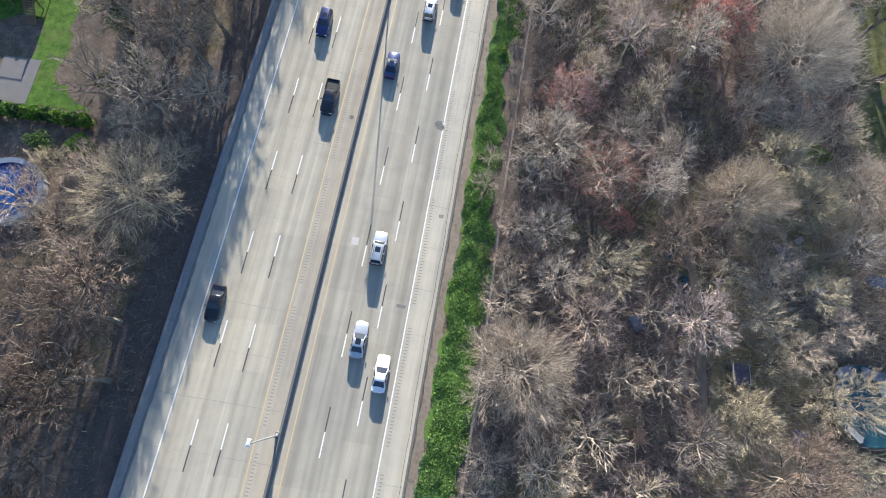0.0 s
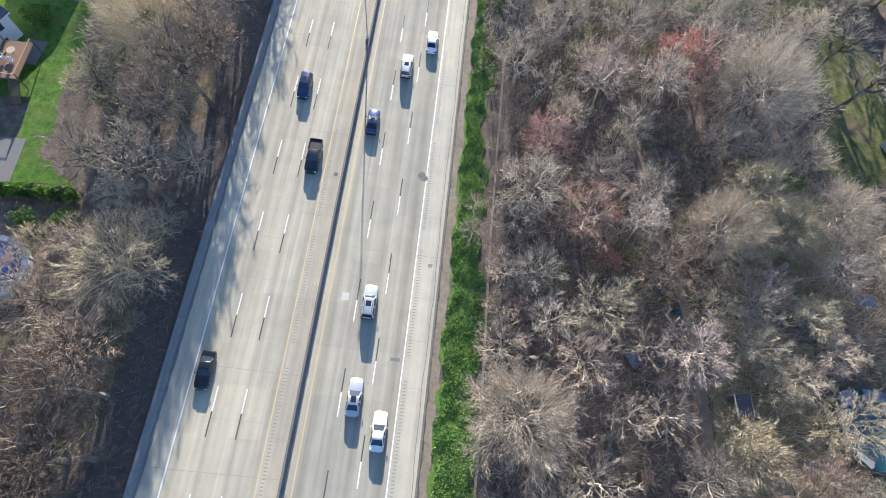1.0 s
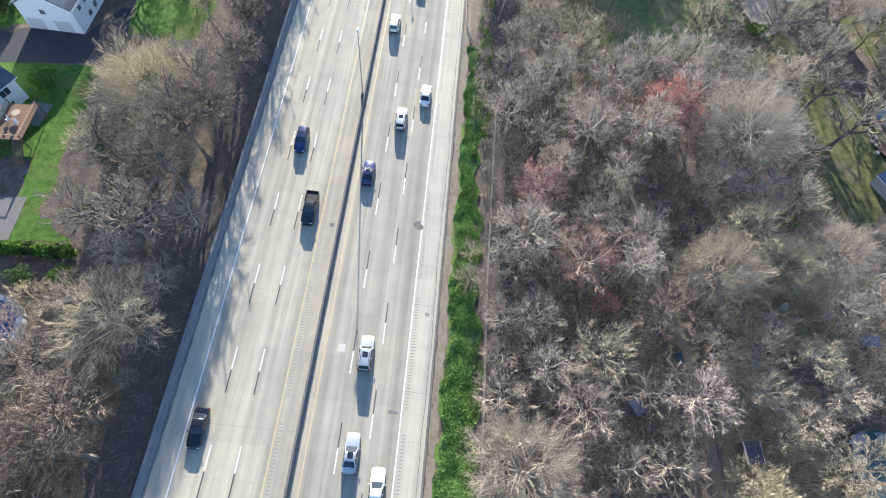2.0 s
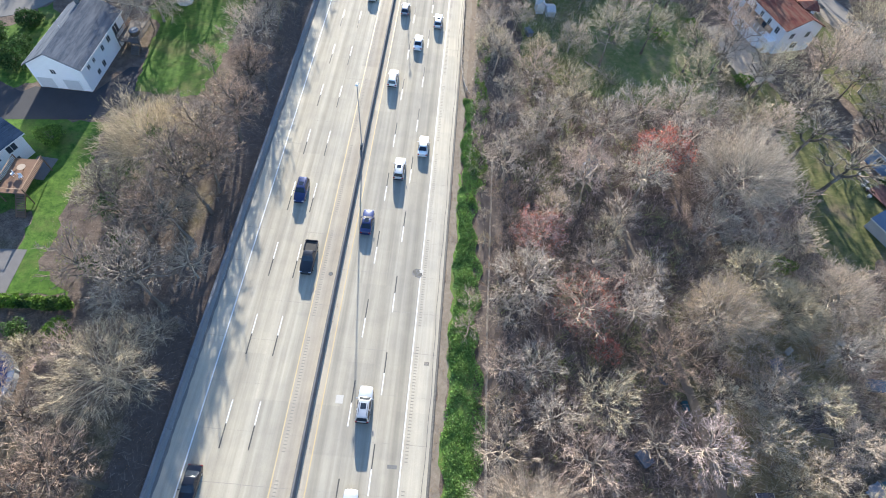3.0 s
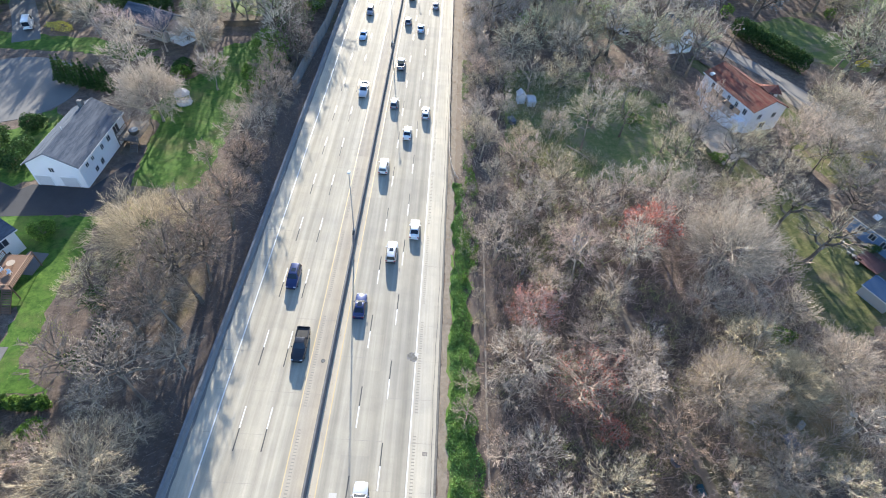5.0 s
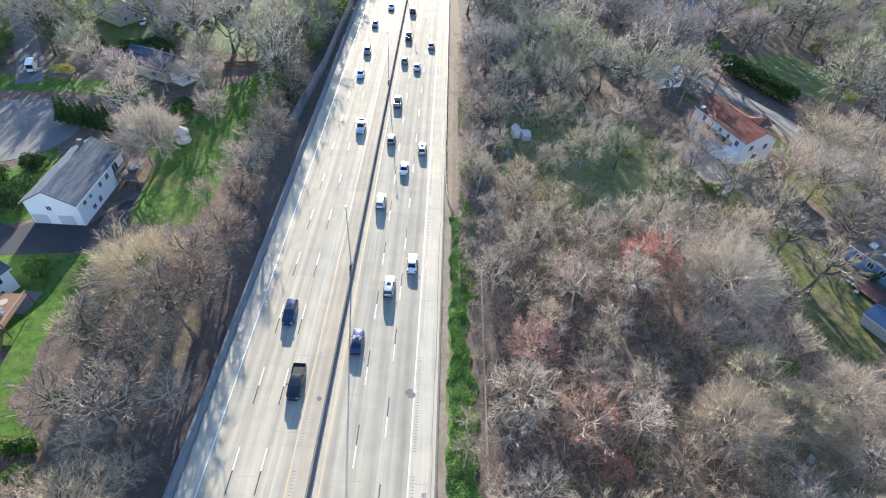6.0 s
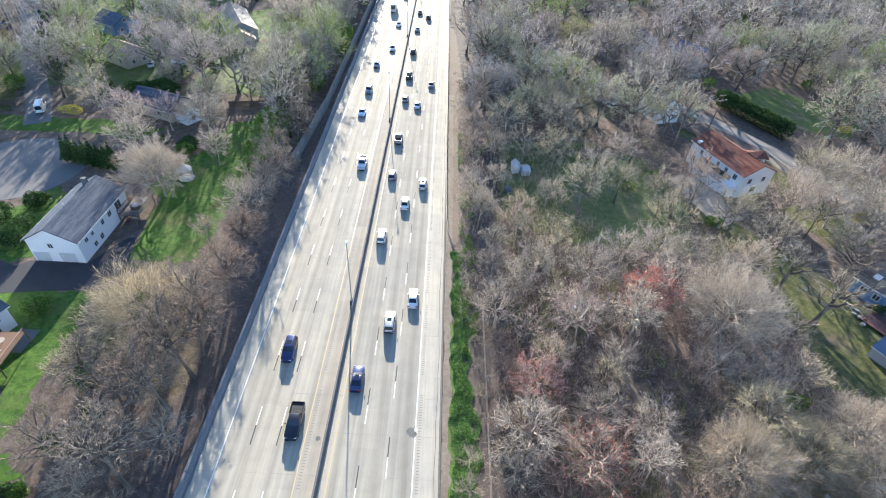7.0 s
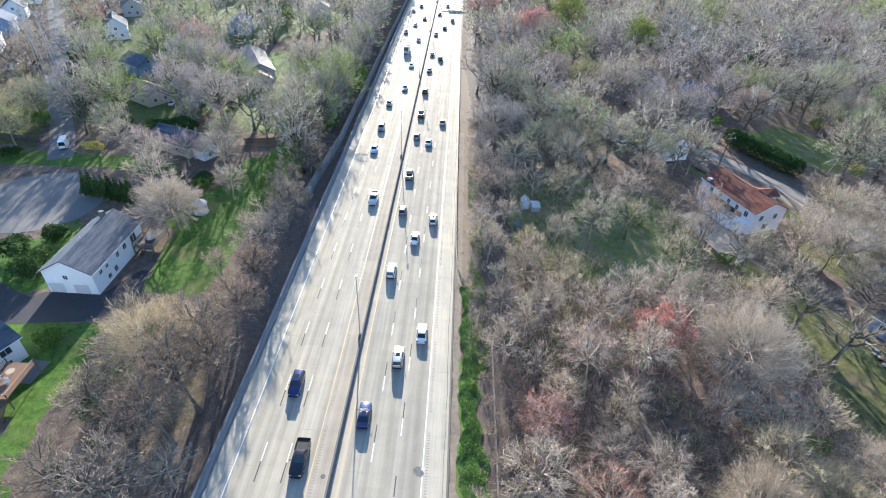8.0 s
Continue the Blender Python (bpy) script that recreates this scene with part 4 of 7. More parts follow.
for v_ in (0.6, 3.4):
    part("skylight", Geo().pane((-3.1, v_, 4.28), (-2.0, v_, 4.77), (-2.0, v_ + 1.2, 4.77), (-3.1, v_ + 1.2, 4.28), 0.08), M_TRIM, hb, "white-framed skylight")
deck(95.6, 71.0, 29, 4.2, 4.6, 0.5, M_REDDECK, "low red-brown wooden deck beside the blue house", False)
house(92.2, 62.6, 29, 5.0, 4.4, 2.2, 3.4, M_SIDING_GREY, M_BLUETARP, "small garden shed under a blue tarpaulin roof", name="garden_shed", over=0.2)

WIN_SET = [("-y", -1.8, 1.2, 1.0, 1.2), ("-y", 1.8, 1.2, 1.0, 1.2), ("-y", 0, 4.0, 1.0, 1.1), ("+x", -2.5, 1.2, 1.0, 1.2), ("+x", 2.5, 1.2, 1.0, 1.2), ("-x", -2.5, 1.2, 1.0, 1.2), ("-x", 2.5, 1.2, 1.0, 1.2)]
house(79.5, 153.5, 18, 9.5, 7.5, 4.6, 7.4, M_SIDING, M_ROOF_GREY, "white gabled house with a grey roof beside the lane", WIN_SET)
house(51.0, 190, 25, 9, 8, 4.2, 7.0, M_SIDING, M_ROOF_GREY, "white house with a dark roof among bare trees", WIN_SET)
house(34, 279, 10, 12, 10, 4.5, 7.5, M_SIDING_BLUE, M_ROOF_BLUE, "blue house half hidden by blossoming trees", WIN_SET)
house(44, 310, -10, 13, 10, 4.5, 7.5, M_SIDING, M_ROOF_GREY, "pale house with a grey roof beyond the woods", WIN_SET)
house(106, 201, 35, 11, 9, 4.0, 6.8, M_SIDING_GREY, M_ROOF_BLUE, "grey house with a blue-grey roof in the woods", WIN_SET)
house(91, 216, 15, 12, 9, 4.0, 6.6, M_SIDING_GREY, M_ROOF_GREY, "grey house in the woods", WIN_SET)
house(67, 164, -30, 8, 7, 3.2, 5.4, M_SIDING_GREY, M_ROOF_GREY, "small grey house under bare branches", WIN_SET[:2])
house(140, 330, 20, 12, 9, 4.5, 7.5, M_SIDING, M_ROOF_GREY, "white house in the distant woods", WIN_SET)
house(190, 300, -20, 12, 9, 4.5, 7.5, M_SIDING, M_ROOF_BROWN, "white house with a brown roof in the distant woods", WIN_SET)
house(-62, 138, 68, 14, 8.5, 3.2, 5.6, M_SIDING_TAN, M_ROOF_GREY, "low tan bungalow with a worn grey roof", [("-x", -3, 1.1, 1.4, 1.2), ("-x", 2.5, 1.1, 1.4, 1.2), ("-y", 0, 1.1, 1.2, 1.1)])
house(-63.5, 206, 27, 26, 10, 3.8, 6.6, M_SIDING_GREY, M_ROOF_PALE, "long house with a pale grey roof behind bare trees", WIN_SET)
house(-57.5, 191.5, 25, 8, 8, 3.2, 5.6, M_SIDING_TAN, M_ROOF_TAN, "tan-roofed wing beside a long grey house", WIN_SET[:2])
house(-87, 170.5, 60, 11, 8.5, 3.6, 6.0, M_SIDING_TAN, M_ROOF_TAN, "tan-roofed bungalow with a white porch", WIN_SET)
house(-104, 198, 60, 11, 9, 3.6, 6.2, M_SIDING_BLUE, M_ROOF_BLUE, "blue-grey house behind gardens", WIN_SET)
house(-88, 259, 10, 12, 10, 4.5, 7.5, M_SIDING_BLUE, M_ROOF_BLUE, "blue house with a blue roof", WIN_SET)
house(-136, 240, 30, 12, 9, 5.5, 9.0, M_SIDING, M_ROOF_GREY, "white gabled house with tall windows beside the street", WIN_SET)
house(-150, 280, 30, 12, 9, 5.0, 8.0, M_SIDING_GREY, M_ROOF_GREY, "grey gabled house along the street", WIN_SET)
house(-172, 212, 30, 12, 9, 5.0, 8.0, M_SIDING, M_ROOF_BROWN, "white house with a brown roof along the street", WIN_SET)
house(-183, 236, 30, 13, 9, 5.0, 8.2, M_SIDING_BLUE, M_ROOF_BLUE, "blue house with a porch along the street", WIN_SET)
house(-196, 262, 30, 12, 9, 5.0, 8.4, M_SIDING, M_ROOF_GREY, "white gabled house along the street", WIN_SET)
house(-210, 292, 30, 12, 9, 5.0, 8.2, M_SIDING, M_ROOF_RED, "white house with a red roof along the street", WIN_SET)
house(-120, 330, 20, 12, 10, 4.5, 7.5, M_SIDING, M_ROOF_GREY, "white house beyond the gardens", WIN_SET)
house(-60, 300, 20, 12, 10, 4.5, 7.5, M_SIDING_GREY, M_ROOF_BLUE, "grey house behind trees near the noise wall", WIN_SET)

# sheds and garden buildings
house(-54.5, 134.0, 60, 6.5, 4.6, 3.0, 4.6, M_SIDING, M_ROOF_TAN, "small white garage with a tan roof beside the bungalow", [("-y", 0, 0.9, 1.0, 1.0)], name="garage", over=0.3)
house(-87.0, 198.8, 20, 3.4, 3.0, 2.2, 3.2, M_SIDING_GREY, M_ROOF_BLUE, "small blue-grey garden shed on a lawn", name="garden_shed", over=0.15)
house(-71.0, 169.6, -20, 3.2, 2.6, 2.1, 3.0, M_SIDING, M_ROOF_PALE, "small white garden shed between gardens", name="garden_shed", over=0.15)
house(-103.3, 175.0, 40, 3.0, 2.4, 2.0, 2.8, M_SIDING, M_TRIM, "small white garden shed near the street", name="garden_shed", over=0.15)
house(32.9, 117.0, 8, 2.2, 1.7, 2.1, 2.8, M_SIDING, M_DOOR, "small white shed in the woods", name="garden_shed", over=0.1)
house(35.3, 116.5, 98, 1.9, 2.9, 1.3, 1.7, M_SIDING, M_DOOR, "low white shed beside a taller one in the woods", name="garden_shed", over=0.1)
house(40.2, 70.0, -25, 2.6, 2.0, 1.9, 2.4, M_SIDING_GREY, M_JUNK_BLUE, "small pale metal shed in the woods", name="garden_shed", over=0.12)
house(57.6, 16.6, 5, 2.6, 1.9, 1.8, 2.2, M_FENCE, M_SHEDROOF, "small dark shed with a purple-grey roof beside the dirt track", name="garden_shed", over=0.1)
gz = thing("gazebo", pose(-43.4, 105.8, 0), "pale grey round gazebo on the lawn", "gazebo")
part("floor", Geo().tube([(0, 0, 0), (0, 0, 0.25)], [1.7, 1.7], 8), M_SIDING_GREY, gz)
for k in range(8):
    a = k * math.pi / 4
    part("post", Geo().tube([(1.5 * math.cos(a), 1.5 * math.sin(a), 0.25), (1.5 * math.cos(a), 1.5 * math.sin(a), 2.4)], [0.07, 0.07], 6), M_SIDING_GREY, gz)
part("roof", Geo().tube([(0, 0, 2.4), (0, 0, 2.5), (0, 0, 3.6), (0, 0, 3.9)], [1.75, 1.7, 0.25, 0.05], 8), M_SIDING_GREY, gz, "pale grey pyramid roof")

# ---- lamp posts on the median ----
def lamp_post(y):
    ob = thing("street_lamp", pose(-0.3, y, 0.03), "tall grey steel lamp post standing on the median barrier", "street lamp", "lamp posts along the median")
    part("plinth", Geo().box(0, 0, 0, 0.6, 0.9, 0.95, 0, 0.8), M_BARRIER, ob, "concrete plinth")
    part("base", Geo().box(0, 0, 0.95, 0.36, 0.4, 0.3, 0, 0.7), M_STEEL, ob)
    part("pole", Geo().tube([(0, 0, 1.2), (-0.02, 0, 7), (-0.05, 0, 13.9)], [0.12, 0.095, 0.065], 8), M_STEEL, ob)
    head = part("lamp_head", Geo().loft([[(-0.05 + a * w, b * l + 0.1, z) for a, b in ((-1, -1), (1, -1), (1, 1), (-1, 1))] for z, w, l in ((13.85, 0.17, 0.3), (13.95, 0.22, 0.37), (14.07, 0.18, 0.3), (14.11, 0.08, 0.15))]), M_LAMPHEAD, ob, "pale lamp housing")
    part("lens", Geo().box(-0.05, 0.1, 13.8, 0.28, 0.48, 0.05), M_HEAD, head)
    part("bracket", Geo().tube([(-0.05, 0, 13.7), (-0.3, -0.2, 13.95)], [0.05, 0.05], 6), M_STEEL, ob)
    return ob


for k in range(-1, 7):
    lamp_post(-0.6 + 70.2 * k)

# ---- guardrail along the east shoulder ----
rail = thing("guardrail", pose(0, 0, 0), "weathered steel guardrail along the shoulder", "guardrail", "", "structure")
line = bend([(18.3, 86.0), (17.3, 87.8), (16.5, 91.5), (16.1, 97), (15.95, 110)], 3)
line += [(15.95 - 0.004 * (y_ - 110), y_) for y_ in range(114, 360, 4)]
W_BEAM = [(0.0, 0.45), (0.05, 0.50), (0.0, 0.56), (0.0, 0.62), (0.05, 0.68), (0.0, 0.75), (0.04, 0.75), (0.09, 0.68), (0.04, 0.62), (0.04, 0.56), (0.09, 0.50), (0.04, 0.45)]
part("beam", Geo().loft([[(x_ - w_, y_, z_) for w_, z_ in W_BEAM] for x_, y_ in line]), M_RUSTRAIL, rail)
post_me = Geo().box(0, 0, 0, 0.12, 0.16, 0.78).mesh("post", M_RUSTRAIL)
dist = 0.0
for (x0, y0), (x1, y1) in zip(line, line[1:]):
    dist += math.hypot(x1 - x0, y1 - y0)
    if dist > 1.9:
        dist = 0
        ob = new("post", post_me)
        ob.parent = rail
        ob.location = (x1 + 0.12, y1, 0)

# wire fence at the wood's edge
fen = thing("wire_fence", pose(0, 0, 0), "old wire mesh fence on grey posts at the wood's edge", "fence")
FENCE_X = [22.9 - 0.012 * abs(y_ - 10) + 0.02 * max(0, y_ - 38) for y_ in range(-12, 70, 3)]
post_me = Geo().tube([(0, 0, 0), (0, 0, 1.9)], [0.05, 0.045], 6).mesh("post", M_RUSTRAIL)
for k, x_ in enumerate(FENCE_X):
    ob = new("post", post_me)
    ob.parent = fen
    ob.location = (x_, -12 + 3 * k, 0)
for z_, r_ in ((1.86, 0.022), (1.5, 0.012), (1.2, 0.012), (0.9, 0.012), (0.6, 0.012), (0.3, 0.012)):
    part("top_rail" if z_ > 1.8 else "wire", Geo().tube([(x_, -12 + 3 * k, z_) for k, x_ in enumerate(FENCE_X)], [r_] * len(FENCE_X), 4), M_RUSTRAIL, fen)

# overhead sign gantry far ahead
ga = thing("sign_gantry", pose(0, 352, 0), "steel sign gantry over the carriageway, seen from behind", "gantry")
for x_ in (1.0, 16.6):
    part("post", Geo().tube([(x_, 0, 0), (x_, 0, 7.2)], [0.22, 0.18], 8), M_STEEL, ga)
part("beam", Geo().box(8.8, 0, 6.6, 16, 0.5, 0.6), M_STEEL, ga)
part("sign_panel", Geo().box(8.5, -0.35, 5.6, 8, 0.12, 2.6), M_STEEL, ga, "plain grey back of a road sign")

# utility pole and lattice masts
def utility_pole(x, y, h, lean=0.0):
    ob = thing("utility_pole", pose(x, y, 0, 0, lean, 30), "weathered wooden utility pole with a lamp arm", "utility pole", "utility poles")
    part("pole", Geo().tube([(0, 0, 0), (0, 0, h)], [0.17, 0.11], 8), M_BARK, ob)
    part("crossarm", Geo().box(0, 0, h - 0.9, 2.2, 0.12, 0.14), M_BARK, ob)
    part("lamp_arm", Geo().tube([(0, 0, h - 2.6), (1.2, 0, h - 2.2), (2.0, 0, h - 2.25)], [0.04, 0.04, 0.04], 6), M_STEEL, ob)
    part("lamp_head", Geo().box(2.2, 0, h - 2.34, 0.6, 0.24, 0.15), M_LAMPHEAD, ob)


utility_pole(93.1, 147.0, 11, 4)
utility_pole(-104, 166, 10)
utility_pole(-152, 236, 10)
utility_pole(-131, 201, 10)
for x_, y_ in ((-124.5, 176), (-121.5, 178)):
    ob = thing("lattice_mast", pose(x_, y_, 0), "slender steel lattice power mast", "mast", "power masts")
    for a in range(4):
        sx, sy = (-1, 1, 1, -1)[a], (-1, -1, 1, 1)[a]
        part("leg", Geo().tube([(sx * 0.9, sy * 0.9, 0), (sx * 0.35, sy * 0.35, 24)], [0.06, 0.05], 4), M_STEEL, ob)
    br = Geo()
    for k in range(16):
        z0, z1 = k * 1.5, (k + 1) * 1.5
        r0, r1 = 0.9 - 0.55 * z0 / 24, 0.9 - 0.55 * z1 / 24
        for (ax, ay), (bx, by) in (((-1, -1), (1, -1)), ((1, -1), (1, 1)), ((1, 1), (-1, 1)), ((-1, 1), (-1, -1))):
            br.tube([(ax * r0, ay * r0, z0), (bx * r1, by * r1, z1)], [0.03, 0.03], 3)
    part("bracing", br, M_STEEL, ob)
    part("crossarm", Geo().box(0, 0, 21, 5, 0.15, 0.15), M_STEEL, ob)

# fences
fen = thing("garden_fence", pose(0, 0, 0), "dark wooden board fence behind the lawn", "fence")
slat = Geo().box(0, 0, 0, 0.22, 0.04, 1.6).mesh("slat", M_FENCE)
for k in range(60):
    ob = new("slat", slat)
    ob.parent = fen
    ob.location = (-46 + k * 0.25, 142.8 + k * 0.055, 0)
part("rail", Geo().box(-38.5, 144.55, 1.1, 15, 0.06, 0.1, 12.4), M_FENCE, fen)
fen = thing("garden_fence", pose(0, 0, 0), "dark fence behind the turning circle", "fence")
for k in range(70):
    ob = new("slat", slat)
    ob.parent = fen
    ob.location = (-118 + k * 0.25, 137.5 - k * 0.03, 0)
part("rail", Geo().box(-109.3, 136.46, 1.1, 17.4, 0.06, 0.1, -6.8), M_FENCE, fen)

# ---- junk yard in the woods ----
PX, PY = 76.0, 15.6
pl = thing("swimming_pool", pose(PX, PY, 0), "round above-ground pool under a sagging teal cover", "pool")
ring = [(5.2 * math.cos(a), 5.6 * math.sin(a)) for a in [i * math.pi / 16 for i in range(32)]]
part("pool_wall", Geo().loft([[(x_ * k, y_ * k, z_) for x_, y_ in ring] for k, z_ in ((1.0, 0), (1.0, 1.15), (1.02, 1.2), (1.02, 1.25), (0.98, 1.25), (0.97, 1.1))]), M_FENCE, pl)
part("pool_cover", Geo().loft([[(x_ * k, y_ * k, z_ + (0.05 + 0.07 * k) * math.sin(3 * i + 5 * k)) for i, (x_, y_) in enumerate(ring)] for k, z_ in ((0.97, 1.2), (0.85, 1.1), (0.68, 1.05), (0.5, 1.0), (0.3, 0.98), (0.1, 0.96))]), M_TARP, pl, "teal tarpaulin cover", 60)


def crumpled(name, x, y, z, sx, sy, rz, m_, label, category, seed, rough_=0.16):
    """A sheet lying in folds, with a ragged outline and some thickness."""
    r_ = random.Random(seed)
    nx, ny = max(3, int(sx / 0.35)), max(3, int(sy / 0.35))
    ph = [r_.uniform(0, 6.28) for _ in range(4)]

    def at(i, j, lift):
        u, v = i / nx - 0.5, j / ny - 0.5
        edge = 1 + 0.10 * math.sin(9 * u + ph[0]) + 0.09 * math.sin(11 * v + ph[1])
        fold = rough_ * (math.sin(7 * u + 5 * v + ph[2]) + math.sin(13 * u - 9 * v + ph[3])) * 0.5 + r_.uniform(0, 0.06)
        return (u * sx * edge, v * sy * edge, max(0.0, rough_ + fold) + lift)

    pts = [at(i, j, 0.02) for j in range(ny + 1) for i in range(nx + 1)]
    low_ = [(p[0], p[1], max(0.0, p[2] - 0.02)) for p in pts]
    w_, n_ = nx + 1, (nx + 1) * (ny + 1)
    faces = []
    for j in range(ny):
        for i in range(nx):
            q = (j * w_ + i, j * w_ + i + 1, (j + 1) * w_ + i + 1, (j + 1) * w_ + i)
            faces += [q, tuple(n_ + k for k in reversed(q))]
    rim_ = [i for i in range(w_)] + [j * w_ + nx for j in range(1, ny + 1)] + [ny * w_ + i for i in range(nx - 1, -1, -1)] + [j * w_ for j in range(ny - 1, 0, -1)]
    faces += [(a, n_ + a, n_ + b, b) for a, b in zip(rim_, rim_[1:] + rim_[:1])]
    ob_ = new(name, Geo().add(pts + low_, faces).mesh(name, m_, 50))
    ob_.matrix_world = pose(x, y, z, 0, 0, rz)
    return tagged(ob_, label, category, "junk in the woods")


crumpled("tarpaulin", PX - 3.2, PY + 3.6, 1.18, 2.6, 1.9, 35, M_JUNK_BLUE, "grey-blue tarpaulin folded over the pool rim", "tarpaulin", 3)
crumpled("tarpaulin", PX - 4.2, PY + 0.4, 1.18, 1.1, 3.4, 5, M_JUNK_BLUE, "grey-blue tarpaulin hanging over the pool edge", "tarpaulin", 4)
crumpled("tarpaulin", PX - 2.4, PY - 4.0, 1.2, 2.4, 1.0, -35, M_JUNK_PALE, "pale torn sheet along the pool rim", "tarpaulin", 5)
crumpled("tarpaulin", PX + 1.0, PY + 4.2, 1.2, 3.6, 1.5, -8, M_JUNK_BLUE, "crumpled grey sheet heaped on the pool", "tarpaulin", 6, 0.3)
crumpled("tarpaulin", PX + 2.6, PY + 2.4, 1.15, 2.2, 1.8, 20, M_JUNK_PALE, "pale crumpled sheet heaped on the pool", "tarpaulin", 7, 0.28)
rng = random.Random(8)
for dx, dy, rz_ in ((-2.7, -0.9, 15), (-2.4, -1.7, -28), (-3.2, 1.4, 60), (1.4, -3.0, -20)):
    tagged(new("board", Geo().box(PX + dx, PY + dy, 1.2, rng.uniform(0.9, 1.7), rng.uniform(0.3, 0.5), 0.08, rz_).mesh("board", M_JUNK_PALE)), "pale loose board lying on the pool cover", "board", "boards on the pool")


def crate(x, y, sx, sy, sz, rz, m_, label, category="scrap"):
    """An open-topped box of scrap with a rim and a slanting lid sheet."""
    ob = thing("scrap_box", pose(x, y, 0, 0, 0, rz), label, category, "junk in the woods")
    part("body", Geo().box(0, 0, 0, sx, sy, sz, 0, 0.94), m_, ob)
    part("lid", Geo().pane((-sx * 0.55, -sy * 0.55, sz + 0.02), (sx * 0.55, -sy * 0.55, sz + 0.05), (sx * 0.55, sy * 0.55, sz + 0.2), (-sx * 0.55, sy * 0.55, sz + 0.16), 0.04), m_, ob)


crate(60.9, 29.4, 0.9, 2.4, 0.4, 30, M_JUNK_PALE, "pale broken board crate on the mossy ground")
crate(70.3, 30.8, 1.6, 0.9, 0.4, 10, M_JUNK_PALE, "pale scrap pile on the mossy ground")
crate(65.2, 35.2, 1.6, 2.7, 0.4, 22, M_JUNK_BLUE, "faded blue-grey metal sheet box")
crate(79.4, 33.9, 2.6, 1.5, 0.7, 0, M_BLUETARP, "blue tarpaulin heap in the clearing")
crate(66.5, 9.7, 1.6, 1.9, 0.5, -15, M_JUNK_BLUE, "pale grey sheet half hidden by branches")
crate(43.4, 21.2, 1.5, 1.9, 0.6, 35, M_JUNK_BLUE, "blue-grey junk box under the trees")
crate(41.2, 29.4, 0.8, 0.8, 0.4, 20, M_JUNK_PALE, "small pale box under the trees")
crate(44.4, 6.5, 1.5, 1.6, 0.7, 8, M_DECKWOOD, "rusty orange barrel crate in the undergrowth")
crate(67.6, 38.1, 1.3, 0.7, 0.4, 40, M_JUNK_PALE, "white scrap piece in the brush")
crate(76.4, 40.3, 1.0, 0.6, 0.3, -20, M_JUNK_PALE, "white scrap piece in the brush")
ob = thing("oil_drum", pose(48.0, 32.0, 0), "dark blue open barrel in the woods", "barrel")
part("body", Geo().tube([(0, 0, 0), (0, 0, 0.3), (0, 0, 0.6), (0, 0, 0.95)], [0.75, 0.78, 0.78, 0.75], 16), M_JUNK_BLUE, ob)
part("rim", Geo().tube([(0, 0, 0.95), (0, 0, 1.0)], [0.78, 0.78], 16), M_BLACKTRIM, ob)
crate(50.2, 28.5, 0.7, 1.2, 0.4, 10, M_TARP, "dark green tarpaulin bundle beside the track")
crate(30.3, 107.9, 1.2, 1.9, 0.9, 30, M_JUNK_BLUE, "dark blue covered heap in the woods")
for x_, y_, turn_, len_ in ((38.5, 93.8, -74, 8.8), (45.0, 97.4, -50, 8.6), (19.2, 154.8, 94, 8.5)):
    ob = thing("fallen_pole", pose(x_, y_, 0.1, 0, 0, turn_), "long pale fallen pole on the woodland floor", "log", "fallen poles")
    part("trunk", Geo().tube([(-len_ / 2, 0, 0), (0, 0.15, 0.25), (len_ / 2, 0, 0.1)], [0.16, 0.13, 0.08], 7), M_BARK_TAN, ob)
    part("limb", Geo().tube([(1.0, 0.1, 0.2), (1.8, 0.8, 0.5), (2.4, 1.0, 0.4)], [0.06, 0.04, 0.02], 5), M_BARK_TAN, ob)
fen = thing("rail_fence", pose(41.6, 124.9, 0, 0, 0, 15.8), "dark low rail fence across the clearing", "fence")
for k in range(10):
    part("post", Geo().box(k * 2.16, 0, 0, 0.16, 0.16, 1.1), M_FENCE, fen)
for z_ in (0.45, 0.9):
    part("rail", Geo().box(9.7, 0.1, z_, 19.6, 0.06, 0.16), M_FENCE, fen)
ob = thing("fallen_log", pose(67.5, 30.2, 0.15, 0, 0, 23), "long pale fallen trunk with broken limbs", "log")
part("trunk", Geo().tube([(-5, 0, 0), (-1, 0.3, 0.05), (3, 0.1, 0.1), (6, 0.6, 0.3)], [0.22, 0.19, 0.14, 0.06], 8), M_BARK, ob)
for k in range(6):
    part("limb", Geo().tube([(-3 + k * 1.4, 0.2, 0.1), (-2.6 + k * 1.4, (-1) ** k * 1.0, 0.4), (-2.0 + k * 1.4, (-1) ** k * 1.7, 0.35)], [0.07, 0.05, 0.02], 5), M_BARK, ob)
for k in range(7):
    ob = thing("garden_ornament", pose(92.6 + 0.5 * (k % 3), 76.0 - 0.9 * k, 0, 0, 0, 40 * k), "pale stone planter beside the deck", "planter", "planters by the deck")
    part("pot", Geo().tube([(0, 0, 0), (0, 0, 0.45), (0, 0, 0.5)], [0.28, 0.42, 0.36], 10), M_JUNK_PALE, ob)


# ---- trees ----
def unit(a):
    return a / np.maximum(np.linalg.norm(a, axis=-1, keepdims=True), 1e-6)


